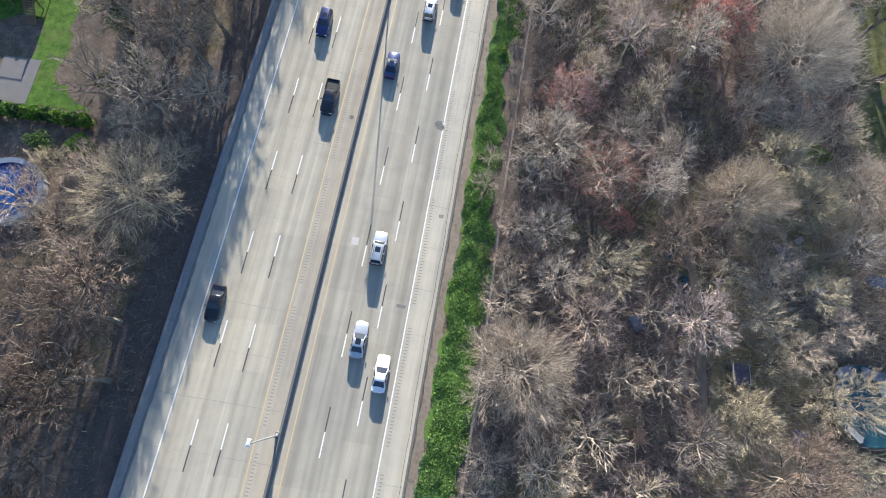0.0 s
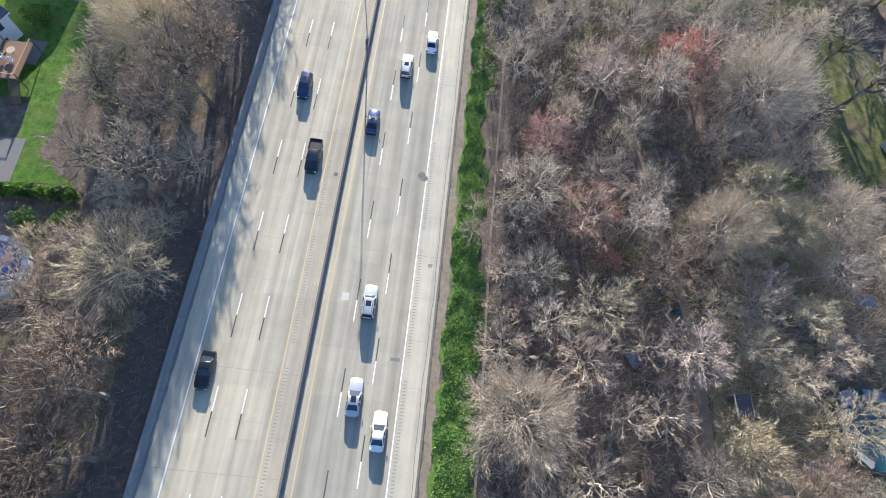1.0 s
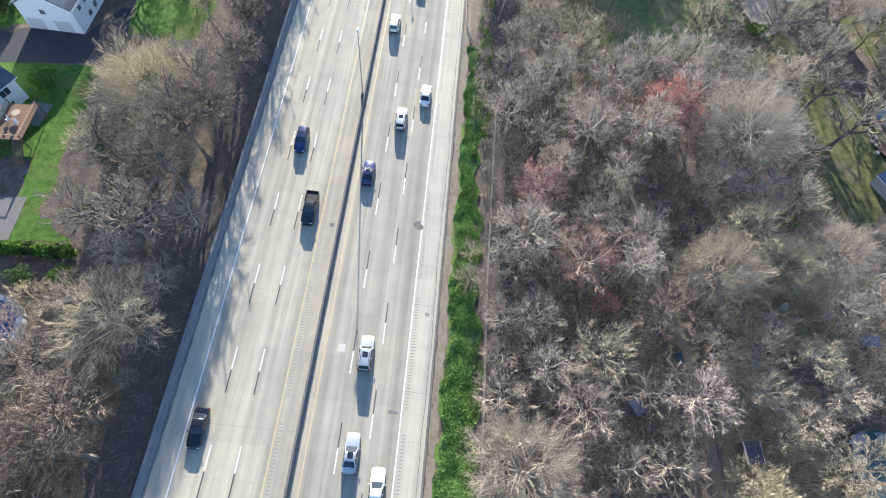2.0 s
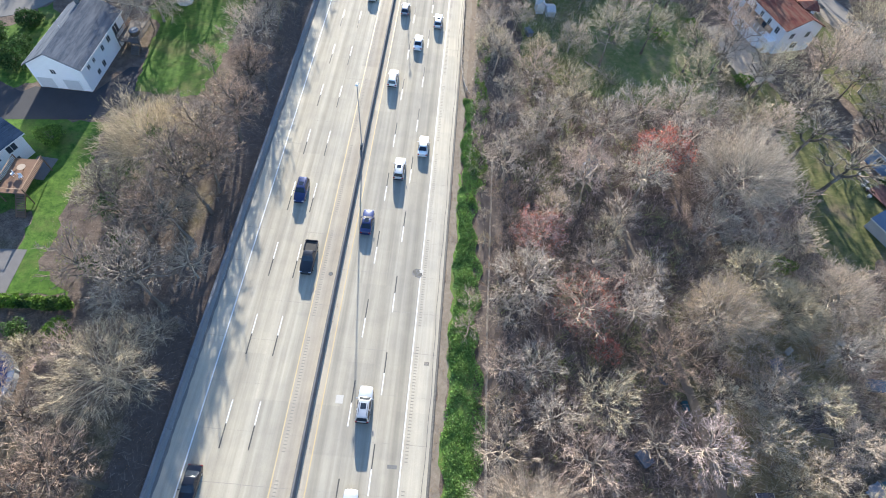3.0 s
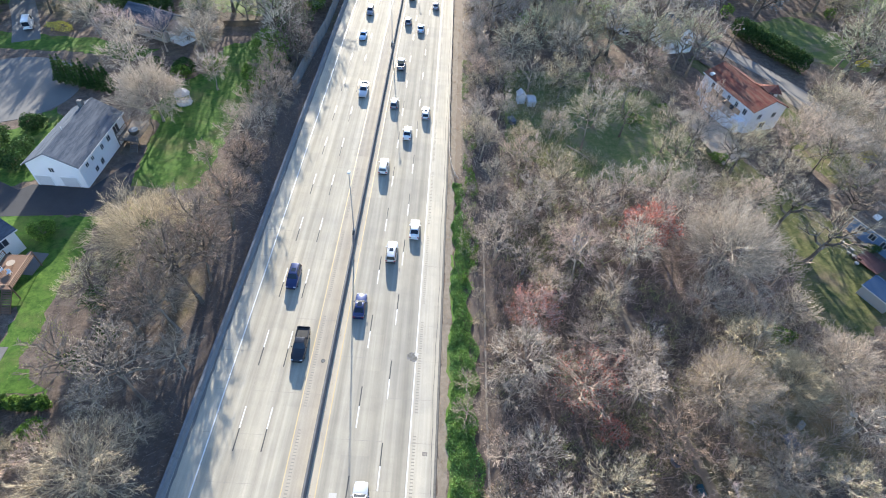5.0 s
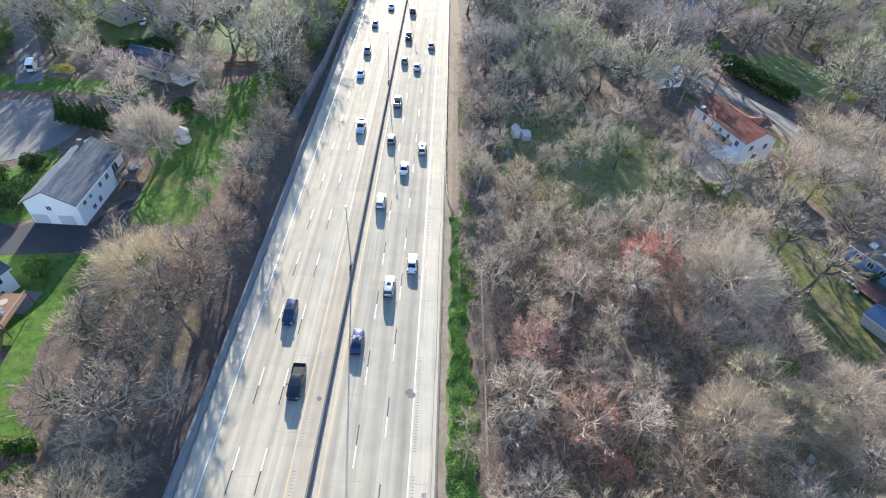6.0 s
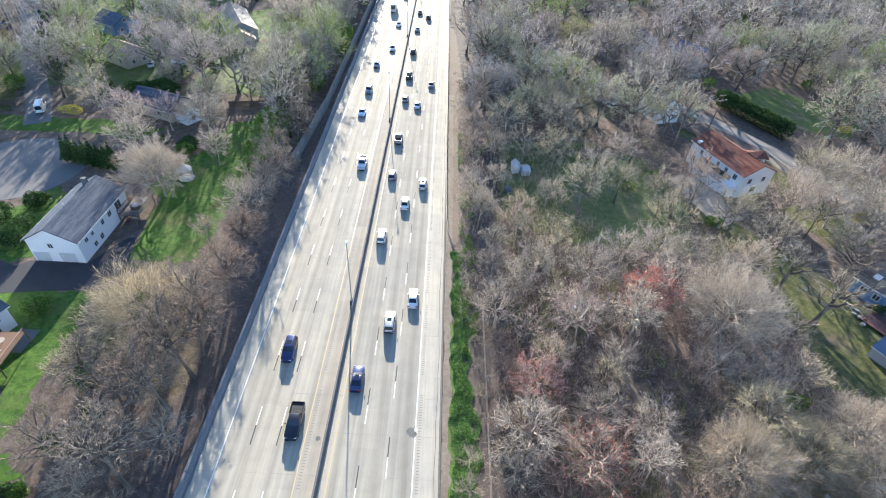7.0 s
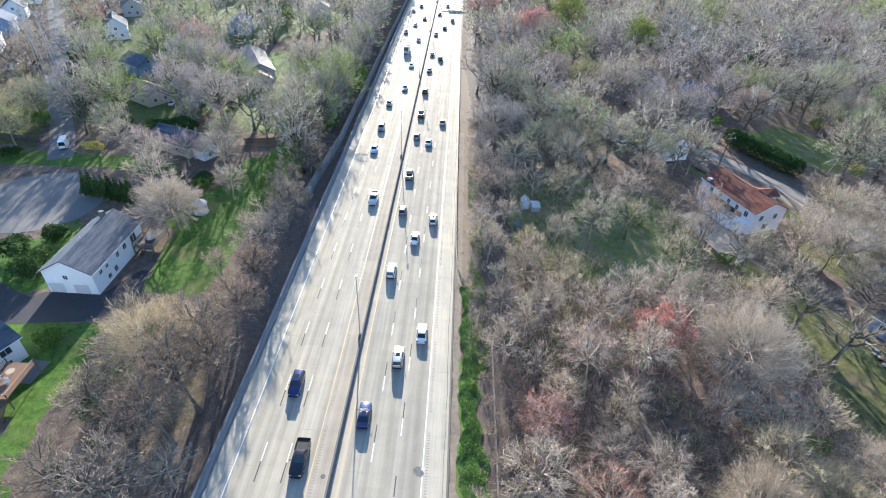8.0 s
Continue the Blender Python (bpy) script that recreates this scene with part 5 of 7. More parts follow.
def sticks(p0, p1, r0, r1, n):
    """Tapered n-sided sticks, many at once: vertices and faces."""
    d = unit(p1 - p0)
    side = unit(np.cross(d, np.where(np.abs(d[:, 2:]) > 0.9, [[1.0, 0, 0]], [[0, 0, 1.0]])))
    up = np.cross(d, side)
    a = np.arange(n) * 2 * np.pi / n
    ring = np.cos(a)[None, :, None] * side[:, None] + np.sin(a)[None, :, None] * up[:, None]
    v = np.concatenate([p0[:, None] + ring * r0[:, None, None], p1[:, None] + ring * r1[:, None, None]], 1).reshape(-1, 3)
    k = np.arange(n)
    f = np.stack([k, (k + 1) % n, n + (k + 1) % n, n + k], 1)
    f = (np.arange(len(p0)) * 2 * n)[:, None, None] + f
    return v, f.reshape(-1, 4)


def slivers(p0, p1, w, rng):
    """Thin tapering twigs, one triangle each."""
    side = unit(np.cross(unit(p1 - p0), rng.normal(size=p0.shape)))
    v = np.stack([p0 + side * w[:, None], p0 - side * w[:, None], p1], 1).reshape(-1, 3)
    return v, np.arange(len(v)).reshape(-1, 3)


def leaves(p, size, rng):
    """Small leaf or bud triangles at the points p."""
    a, b = unit(rng.normal(size=p.shape)), unit(rng.normal(size=p.shape))
    s = size * rng.uniform(0.6, 1.4, (len(p), 1))
    v = np.stack([p + a * s, p - a * s * 0.5 + b * s * 0.7, p - a * s * 0.5 - b * s * 0.7], 1).reshape(-1, 3)
    return v, np.arange(len(v)).reshape(-1, 3)


def ribbons(p0, p1, p2, w, rng):
    """Bent tapering branchlets: a quad and a pointed end, one island each."""
    side = unit(np.cross(unit(p2 - p0), rng.normal(size=p0.shape))) * w[:, None]
    v = np.stack([p0 + side, p0 - side, p1 - side * 0.72, p1 + side * 0.72, p2], 1).reshape(-1, 3)
    base = (np.arange(len(p0)) * 5)[:, None]
    return v, (base + [0, 1, 2, 3]).tolist() + (base + [3, 2, 4]).tolist()


def fork(d, angle, rng):
    """Directions that leave d by about the given angle."""
    side = unit(np.cross(d, rng.normal(size=d.shape)))
    a = angle * rng.uniform(0.65, 1.35, (len(d), 1))
    return d * np.cos(a) + side * np.sin(a)


def grow(seed, h, radius, limbs, n2, n3, nt, twig=0.024, low=0.3, shell=0, slim=1.0):
    """A bare broad-leaved tree, forked four times: wood (trunk, limbs, branches) and twigs."""
    rng = np.random.default_rng(seed)
    first = low * h * rng.uniform(0.85, 1.15)
    lean = rng.normal(0, 0.03, 2) * h
    tz = np.linspace(0, 1, 6)
    trunk = np.stack([lean[0] * tz + rng.normal(0, 0.06, 6) * (tz > 0), lean[1] * tz + rng.normal(0, 0.06, 6) * (tz > 0), h * 0.62 * tz], 1)
    r = 0.021 * max(1.0, slim) * h * (1 - 0.9 * tz)
    r[0] *= 1.5
    s0, s1, q0, q1 = [trunk[:-1]], [trunk[1:]], [r[:-1]], [r[1:]]
    centre = np.array([lean[0], lean[1], h * (0.5 + low * 0.35)])
    rz = h - centre[2]
    k = np.arange(limbs)
    az = k * 2.39996 + rng.uniform(0, 6.28) + rng.normal(0, 0.3, limbs)
    el = np.arcsin(np.clip(-0.22 + 1.18 * (k + 0.5) / limbs, -0.3, 0.97))
    reach = rng.uniform(0.58, 0.95, limbs)
    tip = centre + np.stack([np.cos(az) * np.cos(el) * radius * reach, np.sin(az) * np.cos(el) * radius * reach, np.sin(el) * rz * reach], 1)
    start_z = first + (h * 0.6 - first) * (k / limbs) ** 0.8
    start = np.stack([lean[0] * start_z / (h * 0.62), lean[1] * start_z / (h * 0.62), start_z], 1)
    ctrl = start * 0.45 + tip * 0.55
    ctrl[:, 2] = start[:, 2] + (tip[:, 2] - start[:, 2]) * rng.uniform(0.2, 0.6, limbs)
    ctrl += rng.normal(0, 0.05 * h, (limbs, 3))
    u = np.linspace(0, 1, 6)[None, :, None]
    path = (1 - u) ** 2 * start[:, None] + 2 * u * (1 - u) * ctrl[:, None] + u**2 * tip[:, None]
    path[:, 1:-1] += rng.normal(0, 0.014 * h, path[:, 1:-1].shape)
    lr = 0.0115 * slim * h * np.linspace(1, 0.26, 6)
    for i in range(5):
        s0.append(path[:, i]), s1.append(path[:, i + 1]), q0.append(np.full(limbs, lr[i])), q1.append(np.full(limbs, lr[i + 1]))
    wood4 = sticks(np.concatenate(s0), np.concatenate(s1), np.concatenate(q0), np.concatenate(q1), 4)

    def along(paths, count, lo):
        """Evenly staggered points along each path, the direction there, and how far along."""
        n, m = paths.shape[0], paths.shape[1] - 1
        t = lo + (1 - lo) * (np.arange(count)[None] + rng.uniform(0.1, 1.0, (n, count))) / count
        s = np.minimum(t, 0.999) * m
        i = s.astype(int)
        f = (s - i)[..., None]
        rows = np.arange(n)[:, None]
        a, b = paths[rows, i], paths[rows, i + 1]
        return (a + (b - a) * f).reshape(-1, 3), unit(b - a).reshape(-1, 3), t.reshape(-1, 1)

    # branches sweep outward and up
    p, d, t = along(path, n2, 0.25)
    out = unit((p - centre) / [radius, radius, rz])
    d2 = unit(fork(d, 0.9, rng) + out * 0.2)
    d2b = unit(d2 + out * 0.35 + [0, 0, 0.3] + rng.normal(0, 0.18, p.shape))
    ln = radius * rng.uniform(0.36, 0.58, (len(p), 1)) * (1.25 - 0.6 * t)
    mid = p + d2 * ln * 0.5
    end = mid + d2b * ln * 0.5
    w = 0.0050 * slim * h * (1.15 - 0.45 * t[:, 0])
    wood3 = sticks(np.concatenate([p, mid]), np.concatenate([mid, end]), np.r_[w, w * 0.72], np.r_[w * 0.72, w * 0.34], 3)
    # branchlets
    p, d, t = along(np.stack([p, mid, end], 1), n3, 0.2)
    out = unit((p - centre) / [radius, radius, rz])
    d3 = unit(fork(d, 0.62, rng) + out * 0.15)
    d3b = unit(d3 + out * 0.25 + [0, 0, 0.2] + rng.normal(0, 0.2, p.shape))
    ln = radius * rng.uniform(0.14, 0.27, (len(p), 1)) * (1.2 - 0.5 * t)
    mid3 = p + d3 * ln * 0.5
    end3 = mid3 + d3b * ln * 0.5
    lets = ribbons(p, mid3, end3, np.full(len(p), twig * 1.5), rng)
    # twigs
    pt, dt, t = along(np.stack([p, mid3, end3], 1), nt, 0.15)
    d4 = unit(fork(dt, 0.6, rng) + [0, 0, 0.12])
    ends = pt + d4 * radius * rng.uniform(0.06, 0.13, (len(pt), 1))
    tw = slivers(pt, ends, np.full(len(pt), twig) * rng.uniform(0.7, 1.3, len(pt)), rng)
    if shell:
        # outermost twigs: tufts off the branchlet ends, and a ragged dome that fills the outline
        tufts = shell * 2 // 5
        pick = rng.integers(0, len(end3), tufts)
        so = unit(end3[pick] - mid3[pick])
        sp = end3[pick] - so * radius * rng.uniform(0, 0.08, (tufts, 1))
        dr = unit(rng.normal(size=(shell - tufts, 3)))
        dr[:, 2] = np.where(dr[:, 2] < -0.35, -dr[:, 2], dr[:, 2])
        lump = 1 + 0.14 * np.sin(4 * np.arctan2(dr[:, 1], dr[:, 0]) + seed) + 0.10 * np.sin(7 * dr[:, 2] + 3 * dr[:, 0] + seed)
        sp = np.concatenate([sp, centre + dr * (rng.uniform(0.5, 0.86, (len(dr), 1)) * lump[:, None]) * [radius, radius, rz]])
        so = np.concatenate([so, unit(dr + [0, 0, 0.25])])
        se = sp + unit(fork(so, 0.5 if shell > 5000 else 0.9, rng) + [0, 0, 0.1]) * radius * rng.uniform(0.08, 0.22, (shell, 1))
        sh = slivers(sp, se, np.full(shell, twig) * rng.uniform(0.6, 1.2, shell), rng)
        tw = (np.concatenate([tw[0], sh[0]]), np.concatenate([tw[1], sh[1] + len(tw[0])]))
        ends = np.concatenate([ends, se])
    wood_v = np.concatenate([wood4[0], wood3[0]])
    wood_f = wood4[1].tolist() + (wood3[1] + len(wood4[0])).tolist()
    tw_v = np.concatenate([lets[0], tw[0]])
    tw_f = lets[1] + (tw[1] + len(lets[0])).tolist()
    return wood_v, wood_f, tw_v, tw_f, ends


SHAPES = {}
for key, args in {
    "fine": dict(seed=18, h=12, radius=7.2, limbs=16, n2=11, n3=9, nt=7, low=0.2, twig=0.015, shell=7500, slim=0.85),
    "broad": dict(seed=11, h=12, radius=6.2, limbs=10, n2=8, n3=6, nt=3, shell=1300, twig=0.028),
    "round": dict(seed=12, h=11, radius=5.0, limbs=10, n2=7, n3=6, nt=3, shell=1200, low=0.25, twig=0.027),
    "tall": dict(seed=13, h=14, radius=4.6, limbs=11, n2=7, n3=5, nt=3, shell=1500, low=0.35, twig=0.027),
    "vase": dict(seed=14, h=13, radius=5.4, limbs=9, n2=8, n3=6, nt=3, shell=1100, low=0.3, twig=0.027),
    "small": dict(seed=15, h=8, radius=3.6, limbs=9, n2=6, n3=5, nt=3, shell=900, low=0.2, twig=0.018),
    "thick": dict(seed=16, h=9.5, radius=4.4, limbs=10, n2=8, n3=6, nt=3, shell=1100, low=0.2, twig=0.026),
    "dense": dict(seed=17, h=13, radius=7.4, limbs=14, n2=11, n3=8, nt=5, low=0.25, twig=0.018, shell=3000),
    "far_a": dict(seed=21, h=13, radius=5.2, limbs=8, n2=5, n3=5, nt=3, twig=0.044, shell=600, low=0.18),
    "far_b": dict(seed=22, h=11, radius=5.4, limbs=8, n2=5, n3=5, nt=3, twig=0.044, shell=600, low=0.18),
    "far_c": dict(seed=23, h=15, radius=5.0, limbs=9, n2=5, n3=5, nt=3, twig=0.044, shell=600, low=0.18),
    "limby": dict(seed=25, h=10.5, radius=4.6, limbs=8, n2=6, n3=5, nt=3, low=0.22, twig=0.028, shell=350, slim=1.25),
    "oak": dict(seed=27, h=16, radius=6.2, limbs=7, n2=7, n3=6, nt=4, low=0.24, twig=0.020, shell=500, slim=1.6),
    "open": dict(seed=24, h=16, radius=6.0, limbs=9, n2=8, n3=6, nt=5, low=0.36, twig=0.020, shell=1200, slim=0.72),
}.items():
    SHAPES[key] = grow(**args)
MASTERS = {}


def tree_master(shape, twig_mat, bud_mat=None, buds=900, bud=0.13):
    key = (shape, twig_mat.name, bud_mat.name if bud_mat else "")
    if key not in MASTERS:
        wv, wf, tv, tf, tips = SHAPES[shape]
        meshes = [("trunk", raw_mesh("trunk", wv.tolist(), wf, M_BARK_TAN if shape not in ("open", "oak") and twig_mat not in (M_TWIG_DARK, M_TWIG_UMBER_SHADE, M_TWIG_BROWN, M_TWIG_OLIVE, M_TWIG_GREEN) else M_BARK)), ("crown", raw_mesh("crown", tv.tolist(), tf, twig_mat))]
        if bud_mat:
            rng = np.random.default_rng(len(MASTERS))
            v, f = leaves(tips[rng.permutation(len(tips))[:buds]], bud, rng)
            meshes.append(("blossom", raw_mesh("blossom", v.tolist(), f.tolist(), bud_mat)))
        MASTERS[key] = meshes
    return MASTERS[key]


def tree(x, y, size, shape, twig_mat, label, group="woodland trees", bud_mat=None, buds=900, bud=0.13, turn=0.0, name="tree", lean=0.0):
    ob = thing(name, pose(x, y, -0.05, lean, 0, turn) @ Matrix.Scale(size, 4), label, "tree", group)
    for pname, me in tree_master(shape, twig_mat, bud_mat, buds, bud):
        p = new(pname, me)
        p.parent = ob
    return ob


def bush(x, y, rx, ry, h, leaf_mat, n, size, label, name="bush", category="shrub", group="", turn=0.0, hollow=0.55):
    """Leaves filling a rounded, uneven body on short stems."""
    ob = thing(name, pose(x, y, 0, 0, 0, turn), label, category, group)
    rng = np.random.default_rng(int(abs(x * 13 + y * 7)) + n)
    d = unit(rng.normal(size=(n, 3)))
    d[:, 2] = np.abs(d[:, 2]) * np.sign(rng.uniform(-0.25, 1, n))
    lump = 1 + 0.16 * np.sin(3 * np.arctan2(d[:, 1], d[:, 0]) + x) + 0.12 * np.sin(7 * d[:, 2] + 5 * d[:, 0])
    p = d * (rng.uniform(hollow, 1, (n, 1)) ** 0.6) * lump[:, None] * [rx, ry, h * 0.55] + [0, 0, h * 0.5]
    p[:, 2] = np.maximum(p[:, 2], 0.03)
    v, f = leaves(p, size, rng)
    part("foliage", raw_mesh("foliage", v.tolist(), f.tolist(), leaf_mat), None, ob)
    k = 7
    tips = np.stack([rng.uniform(-0.6, 0.6, k) * rx, rng.uniform(-0.6, 0.6, k) * ry, np.full(k, h * 0.7)], 1)
    v, f = sticks(tips * [0.15, 0.15, 0], tips, np.full(k, 0.05), np.full(k, 0.02), 4)
    part("stem", raw_mesh("stem", v.tolist(), f.tolist(), M_BARK), None, ob)
    return ob


def conifer(x, y, h, r, leaf_mat, n, label, group=""):
    ob = thing("conifer", pose(x, y, 0), label, "tree", group)
    rng = np.random.default_rng(int(abs(x * 3 + y)))
    part("trunk", Geo().tube([(0, 0, 0), (0, 0, h * 0.6), (0, 0, h)], [0.02 * h, 0.012 * h, 0.02], 6), M_BARK, ob)
    u = rng.uniform(0, 1, n) ** 0.6
    tier = np.floor(u * 9) / 9 + rng.uniform(0, 0.045, n)
    a = rng.uniform(0, 6.283, n)
    z = h * (1 - tier * 0.9)
    rr = r * tier * (0.35 + 0.65 * rng.uniform(0, 1, n) ** 0.5) * (1 + 0.25 * np.sin(5 * a + 9 * tier))
    p0 = np.stack([np.cos(a) * rr, np.sin(a) * rr, z - rr * 0.22], 1)
    v, f = leaves(p0, 0.28 * h / 10, rng)
    part("foliage", raw_mesh("foliage", v.tolist(), f.tolist(), leaf_mat), None, ob)
    return ob


# ---- vehicles ----
def car(x, y, kind, colour, toward, label):
    """A road vehicle; its front faces +y, or -y when it comes toward the camera."""
    L, W, belt, roof, hood, nose = {
        "sedan": (4.75, 1.82, 0.92, 1.44, 0.86, 0.62), "suv": (4.7, 1.9, 1.08, 1.74, 1.02, 0.75), "wagon": (4.7, 1.82, 0.95, 1.52, 0.9, 0.65),
        "hatch": (4.2, 1.78, 0.95, 1.5, 0.9, 0.65), "pickup": (5.6, 1.98, 1.15, 1.85, 1.1, 0.85), "van": (5.9, 2.05, 1.25, 2.5, 1.2, 0.9), "truck": (8.5, 2.4, 1.4, 3.3, 1.5, 1.0)}[kind]
    hl, hw = L / 2, W / 2
    paint = CAR_PAINT[colour]
    ob = thing("pickup_truck" if kind == "pickup" else "van" if kind == "van" else "lorry" if kind == "truck" else "car", pose(x, y, 0.035, 0, 0, 180 if toward else 0), label, "truck" if kind in ("pickup", "truck") else "van" if kind == "van" else "car", "vehicles on the motorway")
    # body shell: rings from tail to nose
    tail_h = {"sedan": 0.98, "suv": 1.08, "wagon": 0.95, "hatch": 0.95, "pickup": 1.12, "van": 1.25, "truck": 1.0}[kind]

    def ring(yy, w, z0, z1):
        return [(-w * 0.86, yy, z0), (-w * 0.985, yy, z0 + 0.12), (-w, yy, z0 + 0.4 * (z1 - z0)), (-w * 0.95, yy, z1 - 0.08), (-w * 0.82, yy, z1), (0, yy, z1 + 0.025), (w * 0.82, yy, z1), (w * 0.95, yy, z1 - 0.08), (w, yy, z0 + 0.4 * (z1 - z0)), (w * 0.985, yy, z0 + 0.12), (w * 0.86, yy, z0)]

    st = [(-hl, 0.80, 0.42, tail_h - 0.22), (-hl + 0.12, 0.93, 0.3, tail_h - 0.05), (-hl + 0.5, 0.99, 0.24, tail_h), (-hl * 0.3, 1.0, 0.22, belt), (hl * 0.25, 1.0, 0.22, belt), (hl * 0.42, 0.99, 0.22, belt - 0.02), (hl * 0.72, 0.97, 0.24, hood - 0.04), (hl - 0.22, 0.9, 0.28, nose + 0.08), (hl, 0.74, 0.36, nose - 0.1)]
    part("body", Geo().loft([ring(yy, hw * k, z0, z1) for yy, k, z0, z1 in st]), paint, ob, "", 35)
    # cabin: belt line and roof line, front and rear
    fb, fr, rr, rb = {"sedan": (0.30, 0.0, -0.42, -0.72), "suv": (0.34, 0.10, -0.86, -0.97), "wagon": (0.32, 0.04, -0.80, -0.96), "hatch": (0.36, 0.06, -0.74, -0.95),
                      "pickup": (0.36, 0.16, -0.20, -0.26), "van": (0.72, 0.5, -0.97, -0.985), "truck": (0.93, 0.86, 0.5, 0.48)}[kind]
    wb, wr = hw * 0.93, hw * (0.80 if kind in ("van", "truck") else 0.72)

    def box_ring(z, y0, y1, w):
        c = 0.12
        return [(-w, y0 + c, z), (-w + c, y0, z), (w - c, y0, z), (w, y0 + c, z), (w, y1 - c, z), (w - c, y1, z), (-w + c, y1, z), (-w, y1 - c, z)]

    zb = belt - 0.05
    cab = part("cabin", Geo().loft([box_ring(zb, rb * hl, fb * hl, wb), box_ring(zb + 0.85 * (roof - zb), rr * hl - 0.02, fr * hl + 0.03, wr * 1.03), box_ring(roof - 0.03, rr * hl + 0.03, fr * hl - 0.03, wr * 0.97), box_ring(roof, rr * hl + 0.14, fr * hl - 0.16, wr * 0.84)]), paint, ob, "", 35)

    def on(a, b, t):
        return tuple(p + (q - p) * t for p, q in zip(a, b))

    def slanted(name, y_low, y_high, ahead):
        s = 1 if ahead else -1
        lo, hi = (y_low * hl + s * 0.015, zb + 0.06), (y_high * hl + s * 0.03, zb + 0.83 * (roof - zb))
        g_ = Geo().pane((-wb * 0.84 * s, lo[0], lo[1]), (wb * 0.84 * s, lo[0], lo[1]), (wr * 0.88 * s, hi[0], hi[1]), (-wr * 0.88 * s, hi[0], hi[1]), -0.02)
        return part(name, g_, M_GLASS, ob, "dark tinted glass")

    slanted("windscreen", fb, fr, True)
    if kind not in ("truck",):
        slanted("rear_window", rb, rr, False)
    for s in (-1, 1):
        spans = ((0.06, 0.5), (0.55, 0.95)) if kind not in ("van", "truck", "pickup") else ((0.05, 0.28),) if kind == "van" else ((0.08, 0.9),)
        for a, b in spans:
            lo0, lo1 = fb * hl + (rb - fb) * hl * a - 0.1, fb * hl + (rb - fb) * hl * b
            hi0, hi1 = fr * hl + (rr - fr) * hl * a, fr * hl + (rr - fr) * hl * b
            g_ = Geo().pane((s * (wb + 0.004), lo0, zb + 0.08), (s * (wb + 0.004), lo1, zb + 0.08), (s * (wr * 1.03 + 0.008), hi1, zb + 0.8 * (roof - zb)), (s * (wr * 1.03 + 0.008), hi0, zb + 0.8 * (roof - zb)), -0.012 * s)
            part("side_window", g_, M_GLASS, ob)
        part("mirror", Geo().box(s * (hw + 0.09), fb * hl - 0.25, belt - 0.02, 0.2, 0.14, 0.15, 0, 0.8), paint, ob)
        part("tail_lamp", Geo().box(s * hw * 0.74, -hl + 0.06, tail_h - 0.36, 0.32, 0.16, 0.2), M_TAIL, ob)
        part("head_lamp", Geo().box(s * hw * 0.66, hl - 0.14, nose - 0.14, 0.36, 0.16, 0.14), M_HEAD, ob)
        for yy in (-hl * 0.6, hl * 0.62):
            rw = 0.42 if kind in ("van", "truck", "pickup") else 0.33
            wheel = part("wheel", Geo().tube([(s * (hw - 0.22), yy, rw), (s * (hw - 0.20), yy, rw), (s * (hw - 0.03), yy, rw), (s * (hw - 0.0), yy, rw)], [rw * 0.9, rw, rw, rw * 0.9], 14), M_RUBBER, ob)
            part("rim", Geo().tube([(s * hw, yy, rw), (s * (hw + 0.012), yy, rw)], [rw * 0.62, rw * 0.55], 10), M_RIM, wheel)
    part("bumper", Geo().box(0, -hl + 0.02, 0.34, W * 0.84, 0.14, 0.2), M_BLACKTRIM if kind in ("suv", "pickup", "van") else paint, ob)
    part("bumper", Geo().box(0, hl - 0.05, 0.30, W * 0.72, 0.14, 0.18), M_BLACKTRIM, ob)
    if kind in ("suv", "wagon"):
        for s in (-1, 1):
            part("roof_rail", Geo().tube([(s * wr * 0.8, rr * hl + 0.3, roof), (s * wr * 0.8, rr * hl + 0.4, roof + 0.05), (s * wr * 0.8, fr * hl - 0.5, roof + 0.05), (s * wr * 0.8, fr * hl - 0.4, roof)], [0.025] * 4, 5), M_BLACKTRIM, ob)
    if colour in ("silver", "navy") and kind in ("sedan", "suv", "wagon"):
        part("sunroof", Geo().box(0, (fr * 0.65 + rr * 0.35) * hl, roof + 0.002, wr * 1.05, 0.75, 0.015), M_GLASS, ob)
    if kind == "pickup":
        part("cargo_bed", Geo().box(0, -hl * 0.62, belt + 0.0, W * 0.82, L * 0.30, 0.03), M_BLACKTRIM, ob, "dark open cargo bed")
        for s in (-1, 1):
            part("bed_side", Geo().box(s * hw * 0.9, -hl * 0.62, belt - 0.03, 0.12, L * 0.33, 0.2), paint, ob)
        part("tailgate", Geo().box(0, -hl + 0.12, belt - 0.08, W * 0.86, 0.1, 0.25), paint, ob)
    if kind == "truck":
        part("cargo_box", Geo().box(0, -1.1, 0.9, 2.45, 6.2, 2.7), CAR_PAINT["white"], ob, "white box body")
    return ob


